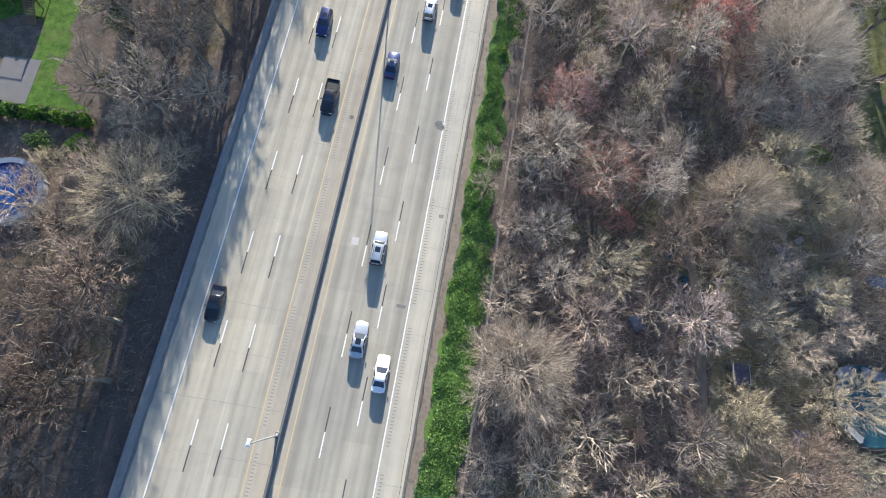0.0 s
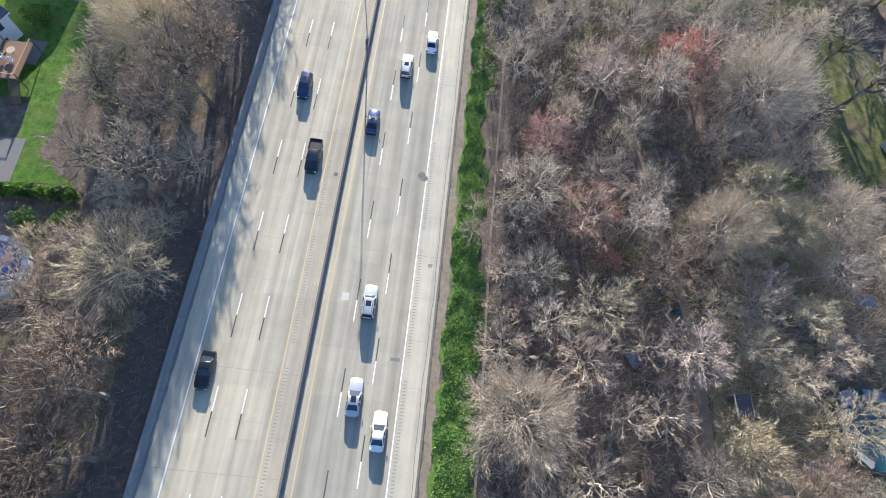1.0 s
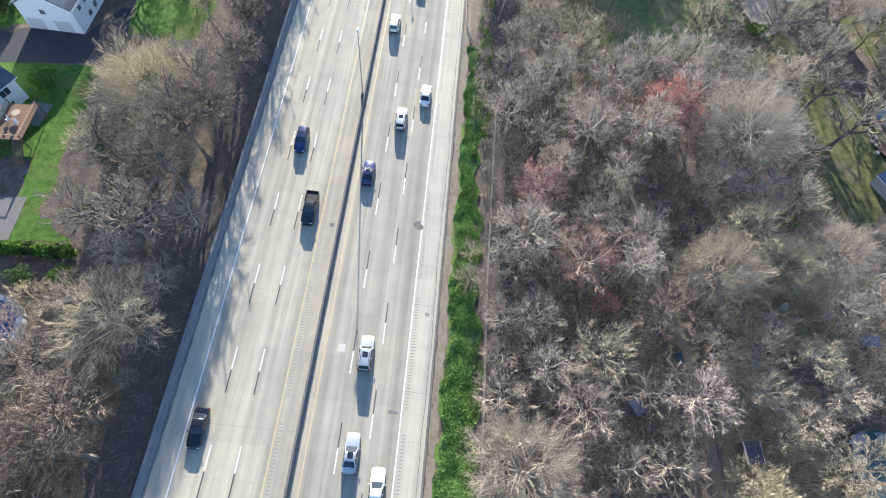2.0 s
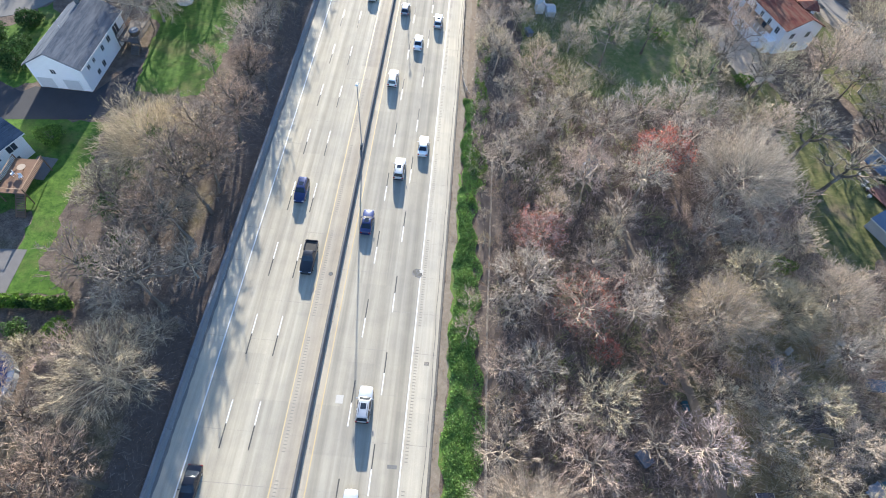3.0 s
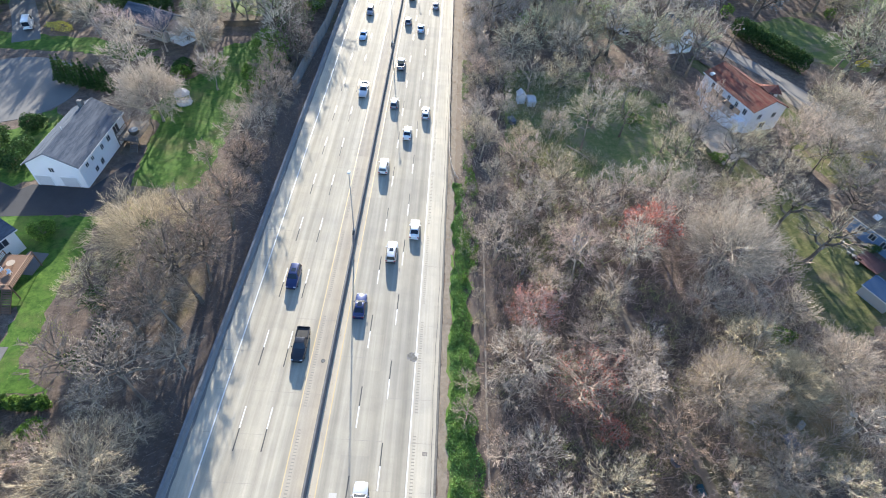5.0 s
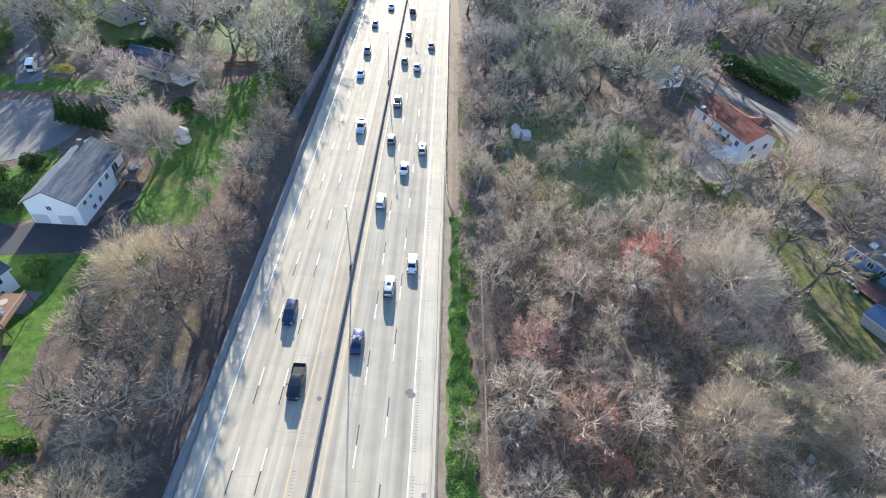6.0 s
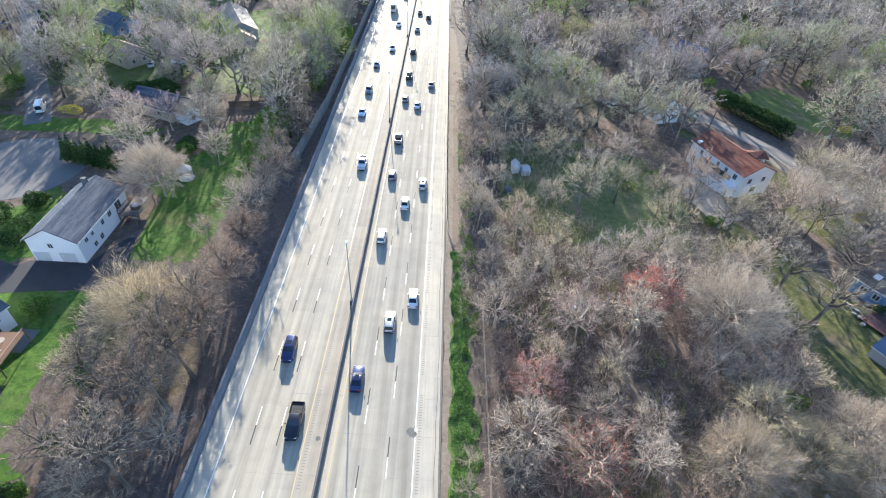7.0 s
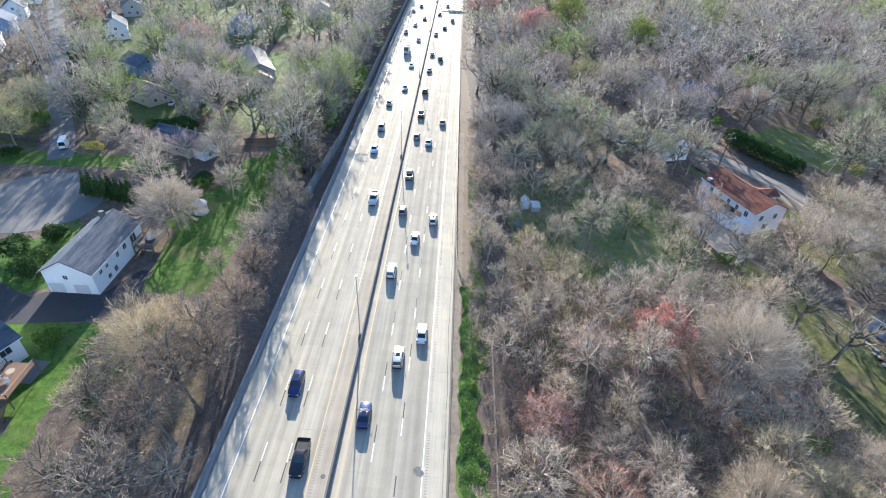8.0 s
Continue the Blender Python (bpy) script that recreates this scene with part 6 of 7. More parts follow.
LANE = {"r1": 3.0, "r2": 6.85, "r3": 10.45, "l1": -4.7, "l2": -8.5, "l3": -11.95}
for lane, y, kind, colour, label in (
    ("r2", 12.3, "sedan", "silver", "silver saloon car with a dark sunroof"), ("r3", 8.6, "sedan", "white", "white saloon car in the outer lane"),
    ("r2", 24.8, "suv", "silver", "silver sport utility car with a dark sunroof"), ("r1", 53.6, "sedan", "navy", "dark navy saloon car beside the median"),
    ("r2", 65.3, "suv", "silver", "silver sport utility car in the middle lane"), ("r3", 71.2, "sedan", "white", "white saloon car in the outer lane"),
    ("r1", 88.2, "suv", "white", "white sport utility car beside the median"), ("r2", 100.2, "sedan", "white", "white saloon car in the middle lane"),
    ("r3", 108.3, "wagon", "silver", "silver estate car in the outer lane"), ("r1", 111.3, "hatch", "grey", "grey hatchback car beside the median"),
    ("r1", 129.2, "pickup", "grey", "dark grey pickup truck beside the median"),
    ("r2", 150.2, "sedan", "paleblue", "pale blue saloon car in the middle lane"), ("r1", 154.0, "hatch", "grey", "grey hatchback car beside the median"),
    ("r3", 165.6, "sedan", "grey", "grey saloon car in the outer lane"), ("r1", 171.5, "pickup", "black", "black pickup truck beside the median"),
    ("r1", 193.7, "suv", "black", "black sport utility car beside the median"), ("r1", 218.3, "sedan", "grey", "grey saloon car beside the median"),
    ("r2", 234.6, "suv", "black", "black sport utility car in the middle lane"), ("r1", 240.5, "sedan", "black", "black saloon car beside the median"),
    ("r1", 274.7, "sedan", "grey", "grey saloon car beside the median"), ("r2", 288.0, "sedan", "black", "black saloon car in the middle lane"),
    ("r3", 305.0, "suv", "grey", "grey sport utility car in the outer lane"), ("r1", 318.0, "sedan", "black", "black saloon car beside the median"),
    ("r2", 340.0, "sedan", "grey", "grey saloon car in the middle lane"),
):
    car(LANE[lane], y, kind, colour, False, label)
for lane, y, kind, colour, label in (
    ("l3", 13.5, "sedan", "black", "black saloon car in the outer lane, coming closer"), ("l1", 45.9, "pickup", "black", "black pickup truck coming along the median"),
    ("l2", 58.4, "suv", "navy", "navy sport utility car in the middle lane, coming closer"),
    ("l1", 115.6, "pickup", "silver", "silver pickup truck coming along the median"), ("l2", 143.0, "sedan", "paleblue", "pale blue saloon car in the middle lane, coming closer"),
    ("l2", 158.3, "suv", "grey", "grey sport utility car in the middle lane, coming closer"), ("l2", 179.0, "hatch", "grey", "grey hatchback in the middle lane, coming closer"),
    ("l1", 195.4, "sedan", "silver", "silver saloon car coming along the median"), ("l1", 222.7, "sedan", "white", "white saloon car coming along the median"),
    ("l2", 243.5, "truck", "white", "white box lorry in the middle lane, coming closer"), ("l1", 262.0, "sedan", "grey", "grey saloon car coming along the median"),
    ("l3", 275.0, "suv", "tan", "beige sport utility car in the outer lane, coming closer"), ("l2", 290.0, "sedan", "grey", "grey saloon car in the middle lane, coming closer"),
    ("l1", 305.0, "sedan", "black", "black saloon car coming along the median"), ("l3", 322.0, "sedan", "grey", "grey saloon car in the outer lane, coming closer"),
    ("l2", 335.0, "suv", "grey", "grey sport utility car in the middle lane, coming closer"),
):
    car(LANE[lane], y, kind, colour, True, label)
# parked vehicles on the side streets
for x, y, kind, colour, turn, label in ((-33.6, 184.8, "suv", "white", 70, "white car parked on the sandy patch"), (-122.8, 204.8, "sedan", "white", 60, "white car parked in a front garden"), (-79.0, 168.0, "sedan", "silver", 20, "silver car parked beside a garden"), (66.0, 158.0, "suv", "white", 30, "white car parked under bare trees"), (-93.2, 134.4, "van", "white", 25, "white van parked at the street end"), (-150, 226, "suv", "silver", 33, "silver car parked in a drive"), (-147, 222, "sedan", "white", 33, "white car parked at the kerb"),
                                        (-156, 236, "sedan", "grey", 33, "grey car parked at the kerb"), (-162, 251, "suv", "grey", 33, "grey car on the street"), (-140.5, 191.5, "van", "blue", 80, "blue van parked in a yard"), (-147, 190.5, "van", "white", 85, "white van parked in a yard")):
    ob = car(x, y, kind, colour, False, label)
    ob.matrix_world = pose(x, y, 0.055, 0, 0, turn)
    tagged(ob, group="parked vehicles")


# ---- planting ----
PLACED = []


def put(x, y, radius, shape, twig_mat, label, bud_mat=None, buds=900, bud=0.13, group="woodland trees", turn=None):
    """A tree whose crown has about the given radius."""
    base = {"broad": 6.6, "round": 5.6, "tall": 5.2, "vase": 6.0, "small": 4.1, "thick": 5.0, "dense": 7.8, "far_a": 5.8, "far_b": 6.0, "far_c": 5.6, "open": 6.6, "fine": 7.8, "oak": 6.6, "limby": 5.2}[shape]
    PLACED.append((x, y, radius))
    rng_ = random.Random(int(x * 31 + y * 17))
    return tree(x, y, radius / base, shape, twig_mat, label, group, bud_mat, buds, bud, rng_.uniform(0, 360) if turn is None else turn)


BARE = "bare grey-brown deciduous tree in the woods"
# trees that stand out, east side
put(27.1, 11.9, 7.6, "fine", M_TWIG_TAN, "large bare tan tree with a dense crown by the verge")
put(51.1, 69.8, 5.4, "round", M_TWIG_MAUVE, "bare tree flushed with dark red buds", M_BUD_CRIMSON, 4200, 0.21)
put(62.4, 64.8, 9.2, "fine", M_TWIG_PALE, "large pale grey bare tree with a dense crown")
put(64.5, 73.0, 6.5, "broad", M_TWIG_PALE, "pale grey bare tree in the woods")
put(55.0, 71.0, 6.0, "vase", M_TWIG_PALE, "pale grey bare tree in the woods")
for x, y, r, shape in ((43.0, 75.5, 5.6, "round"), (49.0, 80.0, 5.8, "broad"), (56.0, 81.5, 6.0, "round"), (63.0, 82.0, 5.6, "broad"), (69.5, 73.5, 5.0, "round"), (58.0, 56.0, 4.6, "round"), (64.5, 53.5, 4.0, "vase")):
    put(x, y, r, shape, M_TWIG_PALE, "pale silvery bare tree in the woods")
put(29.9, 51.2, 4.6, "round", M_TWIG_MAUVE, "bare tree with faint reddish buds", M_BUD_RED, 2400, 0.12)
put(27.2, 42.0, 6.0, "broad", M_TWIG_PALE, "pale silvery bare tree at the wood's edge")
put(35.7, 39.3, 5.4, "round", M_TWIG_TAN, "bare tree with a few red buds", M_BUD_RED, 1300, 0.13)
put(38.9, 34.4, 2.4, "small", M_TWIG, "small sapling with bright red buds", M_BUD_RED, 1100, 0.17)
put(54.7, 40.5, 7.0, "fine", M_TWIG_TAN, "wide bare tree with olive spring buds", M_BUD_OLIVE, 1500, 0.10)
put(60.5, 46.0, 6.0, "broad", M_TWIG_OLIVE, "bare tree with olive spring buds", M_BUD_OLIVE, 1000, 0.09)
put(68.2, 15.4, 5.0, "open", M_TWIG_OLIVE, "tall dark-trunked tree beside the pool")
put(79.5, 19.5, 4.2, "limby", M_TWIG_PALE, "pale bare tree spreading over the pool")
put(66.5, 42.5, 5.6, "fine", M_TWIG_OLIVE, "wide bare tree with olive spring buds")
put(73.7, 45.0, 6.2, "dense", M_TWIG_TAN, "bare tan tree beside the clearing")
for x, y, r in ((58.5, 24.0, 3.4), (64.0, 20.5, 3.0), (56.8, 10.5, 3.6), (69.5, 24.5, 3.2), (62.5, 33.0, 3.0), (73.0, 36.5, 3.6), (66.0, 14.0, 3.2), (69.0, 6.0, 3.4), (56.0, 12.6, 3.2), (79.0, 38.5, 4.0), (81.5, 31.0, 3.4), (84.5, 45.0, 4.2), (59.5, 29.5, 3.4), (66.5, 29.0, 3.2), (60.8, 18.6, 2.8)):
    put(x, y, r * 1.2, "thick" if x < 64 else "vase", M_TWIG_OLIVE if y < 20 else M_TWIG if x < 70 else M_TWIG_PALE, "small bare tree in the overgrown yard", None, 0, 0, "yard trees")
put(61.5, 4.5, 7.0, "dense", M_TWIG_BROWN, "large bare brown tree beside the yard")
put(44.0, 22.3, 3.9, "limby", M_TWIG_TAN, "small pale bare tree by the track")
put(45.5, 13.8, 4.2, "limby", M_TWIG_TAN, "small pale bare tree by the track")
put(40.0, 13.0, 4.2, "limby", M_TWIG_TAN, "small pale bare tree by the track")
put(36.5, 5.1, 5.0, "limby", M_TWIG_TAN, "pale bare tree with open limbs")
put(31.2, 1.0, 5.0, "broad", M_TWIG, BARE)
put(28.0, 30.5, 4.2, "thick", M_TWIG, BARE)
put(24.6, 33.2, 3.2, "round", M_TWIG_BROWN, BARE)
put(30.8, 24.0, 4.0, "vase", M_TWIG, BARE)
put(24.1, 25.5, 2.6, "small", M_TWIG_TAN, "small tan bush-like tree at the wood's edge", M_BUD_OLIVE, 900, 0.08)
put(19.8, 36.0, 2.7, "small", M_TWIG_TAN, "pale arching shrub leaning over the verge")
put(19.9, 41.0, 2.2, "small", M_TWIG_TAN, "pale arching shrub leaning over the verge")
# open-grown trees by the thin lawn
for x, y, r in ((49.5, 108.5, 5.2), (51.0, 116.5, 4.8), (45.2, 99.6, 6.0), (71.5, 109.6, 5.6), (55.0, 105.5, 4.8), (63.5, 101.0, 5.0), (58.0, 117.0, 5.0), (69.0, 100.5, 4.6), (75.5, 95.5, 4.6), (83.0, 70.2, 5.8), (80.5, 78.8, 5.2), (78.8, 84.6, 5.6), (77, 95, 5.5), (86.5, 95.5, 6.2), (90, 100, 6.0), (72, 104, 5.5), (95, 96, 5.5), (103, 112, 6.0)):
    put(x, y, r, "oak" if 68 < y < 84 else "open", M_TWIG, "tall open bare tree with bare trunk on the thin lawn")
for x, y, r in ((106, 111.5, 7.0), (112, 103.5, 6.6), (99, 106.5, 6.0), (107.5, 95, 6.6), (98.5, 90.5, 5.2), (115, 118, 6.6), (102, 100.5, 6.4), (110, 98, 6.2)):
    put(x, y, r, "broad", M_TWIG_PALE, "pale grey bare tree beside the lane", None, 0, 0, "lane trees")
for x, y, r in ((52, 112, 1.8), (65, 114, 1.8), (66, 96, 1.6), (49, 118, 1.6)):
    put(x, y, r, "small", M_TWIG_OLIVE, "thin bare sapling in the grassy clearing", None, 0, 0, "clearing saplings")
# west side
put(-23.6, 24.4, 7.0, "dense", M_TWIG_KHAKI, "large bare tan tree beside the parapet wall")
put(-19.9, 41.0, 4.0, "round", M_TWIG_TAN, "bare tan tree beside the parapet wall")
put(-21.6, 31.0, 3.6, "thick", M_TWIG_TAN, "low bare tree leaning over the parapet wall")
put(-30.6, 27.0, 4.0, "round", M_TWIG, "bare tree with olive buds by the hedge", M_BUD_OLIVE, 900, 0.09)
put(-36.6, 21.4, 4.8, "broad", M_TWIG_TAN, "bare pinkish tree leaning over the round pool", M_BUD_ROSE, 700, 0.09)
put(-43.0, 16.2, 4.6, "vase", M_TWIG_TAN, "bare pinkish tree leaning over the round pool", M_BUD_ROSE, 500, 0.08)
put(-36.2, 27.2, 2.8, "round", M_TWIG_OLIVE, "small tree with olive buds beside the round pool", M_BUD_OLIVE, 900, 0.1)
put(-28.5, 9.0, 5.6, "broad", M_TWIG_UMBER_SHADE, BARE)
put(-24.5, 1.5, 5.6, "vase", M_TWIG_UMBER_SHADE, "bare brown tree beside the parapet wall, twigs darkened for shade")
put(-25.0, -7.0, 5.6, "broad", M_TWIG_UMBER_SHADE, BARE)
put(-30, -2, 5.6, "broad", M_TWIG_UMBER_SHADE, BARE)
put(-30.1, 60.1, 8.8, "fine", M_TWIG_KHAKI, "large bare tan tree with ivy between lawn and motorway", M_BUD_GREEN, 700, 0.10)
put(-28.6, 46.5, 5.6, "limby", M_TWIG_DARK, "dark bare tree with crooked pale limbs")
put(-35.2, 50.5, 5.0, "round", M_TWIG_OLIVE, "bare tan tree with green ivy at the lawn's edge", M_BUD_GREEN, 900, 0.10)
put(-33.6, 39.0, 5.2, "limby", M_TWIG_DARK, "dark bare tree with ivy at the lawn's edge", M_BUD_GREEN, 500, 0.10)
put(-24.8, 50.6, 4.4, "dense", M_TWIG_TAN, "bare tan tree beside the parapet wall")
put(-36.0, 66.0, 4.0, "round", M_TWIG_TAN, "bare tan tree at the lawn's edge")
put(-24.5, 89.7, 6.0, "round", M_TWIG_TAN, "bare tan tree beside the lawn")
put(-24.0, 98, 5.2, "broad", M_TWIG, "bare tree with olive buds beside the lawn", M_BUD_OLIVE, 900, 0.10)
put(-45.2, 98.5, 8.2, "fine", M_TWIG_PALE, "pale grey bare tree beside the gazebo")
put(-38.0, 112, 4.6, "vase", M_TWIG, "bare tree with green ivy", M_BUD_GREEN, 600, 0.10)
put(-56.5, 112.5, 6.0, "round", M_TWIG, "pale grey bare tree behind the white house")
put(-66.0, 126.5, 5.8, "round", M_TWIG_MAUVE, "bare brown tree before the bungalow")
put(-55.5, 127.5, 5.2, "round", M_TWIG_MAUVE, "bare brown tree before the bungalow")
put(-60.5, 122.5, 5.4, "round", M_TWIG, "bare brown tree before the bungalow")
put(-45.0, 126.0, 6.4, "broad", M_TWIG, "large bare tree before the bungalow")
put(-48.6, 137, 6.2, "broad", M_TWIG, BARE)
put(-40.1, 154.8, 6.2, "broad", M_TWIG_DARK, "dark bare tree behind the fence")
put(-81, 140, 6.4, "broad", M_TWIG, "bare tree beside the turning circle")
put(-74, 132, 5.4, "round", M_TWIG, "bare tree beside the turning circle")
put(-65, 152, 4.4, "round", M_TWIG, BARE)
put(-106, 133, 6.4, "broad", M_TWIG, "bare tree with yellow-green buds beside the street", M_BUD_GREEN, 2600, 0.15)
for x, y, r in ((-112, 141, 6.0), (-121, 149, 6.4), (-130, 157, 6.0), (-118, 160, 5.2), (-126, 170, 5.4)):
    put(x, y, r, "round", M_TWIG_OLIVE, "bare tree with yellow-green buds beside the street", M_BUD_GREEN, 2200, 0.16)
put(-89, 214, 8.5, "broad", M_TWIG_MAUVE, "tree with pale pink buds between houses", M_BLOSSOM, 2400, 0.16)
put(-148, 243, 6.5, "round", M_TWIG, "small tree in red blossom beside the street", M_BUD_RED, 2400, 0.2)
put(-48.4, 206, 3.5, "tall", M_TWIG_DARK, "narrow dark bare tree in a garden")
# budding trees of the east, farther on
put(42.5, 120.0, 6.0, "broad", M_TWIG_OLIVE, "large dark-trunked tree with olive buds beside the clearing", M_BUD_OLIVE, 900, 0.10)
put(44.8, 142.9, 8.0, "dense", M_TWIG, "wide bare tree with olive buds", M_BUD_OLIVE, 1500, 0.11)
put(31.6, 133, 6.8, "broad", M_TWIG, BARE)
put(63, 154, 6.5, "broad", M_TWIG, BARE)
put(27.5, 156, 5.5, "round", M_TWIG, "bare tree with fresh green leaves", M_BUD_GREEN, 1400, 0.13)
put(34, 166, 4.6, "round", M_TWIG, "tree in fresh green leaf at the wood's edge", M_BUD_GREEN, 2600, 0.18)
for x, y in ((44.7, 262), (40, 255), (52, 272)):
    put(x, y, 8.5, "round", M_TWIG_MAUVE, "tree in pink spring blossom", M_BLOSSOM, 3800, 0.22)
put(26, 300, 9, "round", M_TWIG, "tree in red spring buds beside the motorway", M_BUD_RED, 2600, 0.2)
put(74.5, 146.5, 5.6, "round", M_TWIG, "bare tree before the white gabled house")
put(78, 176, 7.0, "broad", M_TWIG, BARE)
put(116, 184, 7.5, "dense", M_TWIG, BARE)
put(149, 180, 8, "dense", M_TWIG, "bare tree with olive buds", M_BUD_OLIVE, 1500, 0.13)
put(155, 200, 7, "round", M_TWIG, "tree with yellow-green buds", M_BUD_GREEN, 1800, 0.15)
put(104, 190, 4.2, "round", M_TWIG, "small tree in pink blossom beside a house", M_BLOSSOM, 2200, 0.16)
put(67, 270, 9.0, "tall", M_TWIG_GREEN, "tall tree in fresh green leaf in the woods", M_BUD_GREEN, 4200, 0.24)
put(92, 244, 8.0, "tall", M_TWIG_GREEN, "tree in fresh green leaf in the woods", M_BUD_GREEN, 3800, 0.22)
put(61.5, 199, 8.0, "broad", M_TWIG_OLIVE, "tree with yellow-green spring leaves", M_BUD_GREEN, 2600, 0.16)
put(50.5, 141, 6.5, "round", M_TWIG_OLIVE, "round tree with olive-yellow buds", M_BUD_OLIVE, 2200, 0.13)
put(139, 176, 6.0, "round", M_TWIG_OLIVE, "tree with yellow-green buds", M_BUD_GREEN, 2200, 0.16)

# ivy climbing inside the western crowns
for x, y, r, h in ((-30.3, 60.6, 2.6, 9.0), (-33.6, 56.0, 2.0, 6.0), (-35.4, 50.0, 2.0, 5.0), (-33.4, 40.0, 1.8, 5.0), (-31.0, 44.0, 1.6, 5.5), (-27.0, 65.0, 1.5, 6.0), (-39.6, 30.0, 1.6, 3.5)):
    bush(x, y, r, r, h, M_LEAF, int(520 * r), 0.17, "dark green ivy climbing inside a bare crown", "ivy", "climber", "ivy in the trees", 0, 0.1)

# evergreens, hedges and shrubs
conifer(150.5, 254, 15, 4.0, M_LEAF, 2200, "green conifer in the woods")
conifer(-110, 171, 14, 5.6, M_LEAF, 6000, "dark green pine beside the street")
conifer(-98, 215, 11, 2.6, M_LEAF, 1600, "narrow blue-green spruce in a garden")
conifer(-86, 290, 18, 4.5, M_LEAF, 2200, "tall dark green conifer")
conifer(-74, 284, 16, 4.0, M_LEAF, 2000, "tall dark green conifer")
for k in range(8):
    conifer(-72.5 + k * 1.75, 110.6 - 0.4 * k, 6.4 + 0.6 * math.sin(k * 2), 1.7, M_LEAF, 3000, "dark green arborvitae in a row behind the white house", "arborvitae row")
for k in range(11):
    bush(-48.6 + k * 1.28, 34.0 + 0.06 * k, 0.95, 0.95, 1.8, M_LEAF_LIGHT if k % 3 else M_LEAF, 1000, 0.19, "clipped green hedge along the lawn's edge", "hedge", "hedge", "garden hedge")
bush(-51.6, 64.2, 2.2, 2.0, 2.5, M_LEAF_LIGHT, 2400, 0.15, "rounded green shrub beside the white house")
bush(-34.8, 30.8, 2.0, 1.6, 2.4, M_LEAF_LIGHT, 1200, 0.13, "yellow-green shrub under bare trees")
bush(-29.0, 127, 4.6, 4.0, 7.5, M_LEAF_LIGHT, 4200, 0.22, "large leafy green shrub beside the lawn")
bush(-25.9, 136, 4.0, 4.0, 8.0, M_LEAF, 3600, 0.22, "large leafy green shrub by the noise wall")
bush(-47.5, 118.5, 2.6, 2.2, 3.2, M_LEAF, 2000, 0.2, "dark green shrub behind the gazebo")
bush(-42.0, 121.0, 2.2, 2.0, 2.6, M_LEAF_LIGHT, 1600, 0.2, "leafy green shrub behind the gazebo")
bush(-30, 116, 3.4, 3.2, 5.0, M_LEAF_LIGHT, 2800, 0.22, "leafy green shrub beside the lawn")
bush(-66, 147.5, 5.5, 2.6, 4.6, M_LEAF, 4200, 0.22, "wide evergreen shrub behind the bungalow")
bush(-74, 147, 4.0, 2.4, 3.6, M_LEAF, 3000, 0.22, "wide evergreen shrub behind the bungalow")
bush(-24.6, 158, 3.0, 3.0, 4.0, M_LEAF_LIGHT, 2200, 0.22, "green shrub by the noise wall")
bush(-22.8, 196, 4.0, 5.0, 8.0, M_LEAF_LIGHT, 4200, 0.26, "tall leafy green growth behind the noise wall")
for k in range(12):
    bush(103.0 + k * 0.95, 164.0 - k * 1.85, 2.5, 2.3, 5.0, M_LEAF, 1700, 0.24, "dark evergreen hedge along the lane", "hedge", "hedge", "lane hedge")
bush(111.5, 103.5, 2.2, 1.6, 2.2, M_FORSYTHIA, 1700, 0.16, "yellow forsythia bush in bloom")
bush(135, 150, 2.4, 1.6, 2.0, M_FORSYTHIA, 1300, 0.16, "yellow flowering bush beside the meadow")
bush(-95, 210, 3.6, 0.8, 1.2, M_FORSYTHIA, 1300, 0.16, "yellow flowering border in a garden")
bush(-84.5, 133.5, 3.4, 1.6, 2.2, M_FORSYTHIA, 1500, 0.15, "yellow-green flowering shrub beside the street end")
for k in range(9):
    bush(-118 + k * 2.1, 121.5 + 0.75 * k, 1.5, 1.3, 2.4, M_LEAF, 900, 0.2, "dark clipped hedge beside the turning circle", "hedge", "hedge", "street hedge")
bush(19.8, 131, 1.2, 1.6, 1.6, M_LEAF_LIGHT, 700, 0.16, "bright green shrub on the bank")
bush(60, 112, 1.8, 1.6, 1.8, M_LEAF_LIGHT, 900, 0.16, "green shrub in the clearing")
bush(68, 118, 1.6, 1.4, 1.6, M_LEAF_LIGHT, 800, 0.16, "green shrub in the clearing")
bush(71, 53, 2.2, 1.8, 1.6, M_LEAF_LIGHT, 1100, 0.14, "green shrub on the thin lawn")
bush(97.2, 74.2, 1.6, 0.9, 1.6, M_LEAF, 1200, 0.13, "green shrub between house and deck")
bush(76, 99.5, 2.2, 1.6, 1.6, M_LEAF_LIGHT, 1100, 0.15, "green shrub beside the gravel drive")
bush(-69, 93, 2.6, 2.4, 2.6, M_LEAF, 2400, 0.2, "dark green shrub by the house front")
bush(-66, 82, 3.4, 4.4, 3.4, M_LEAF, 3600, 0.22, "dark green shrub by the house front")
bush(-72, 86, 3.0, 3.0, 4.4, M_LEAF, 3000, 0.22, "dark green shrub by the house front")

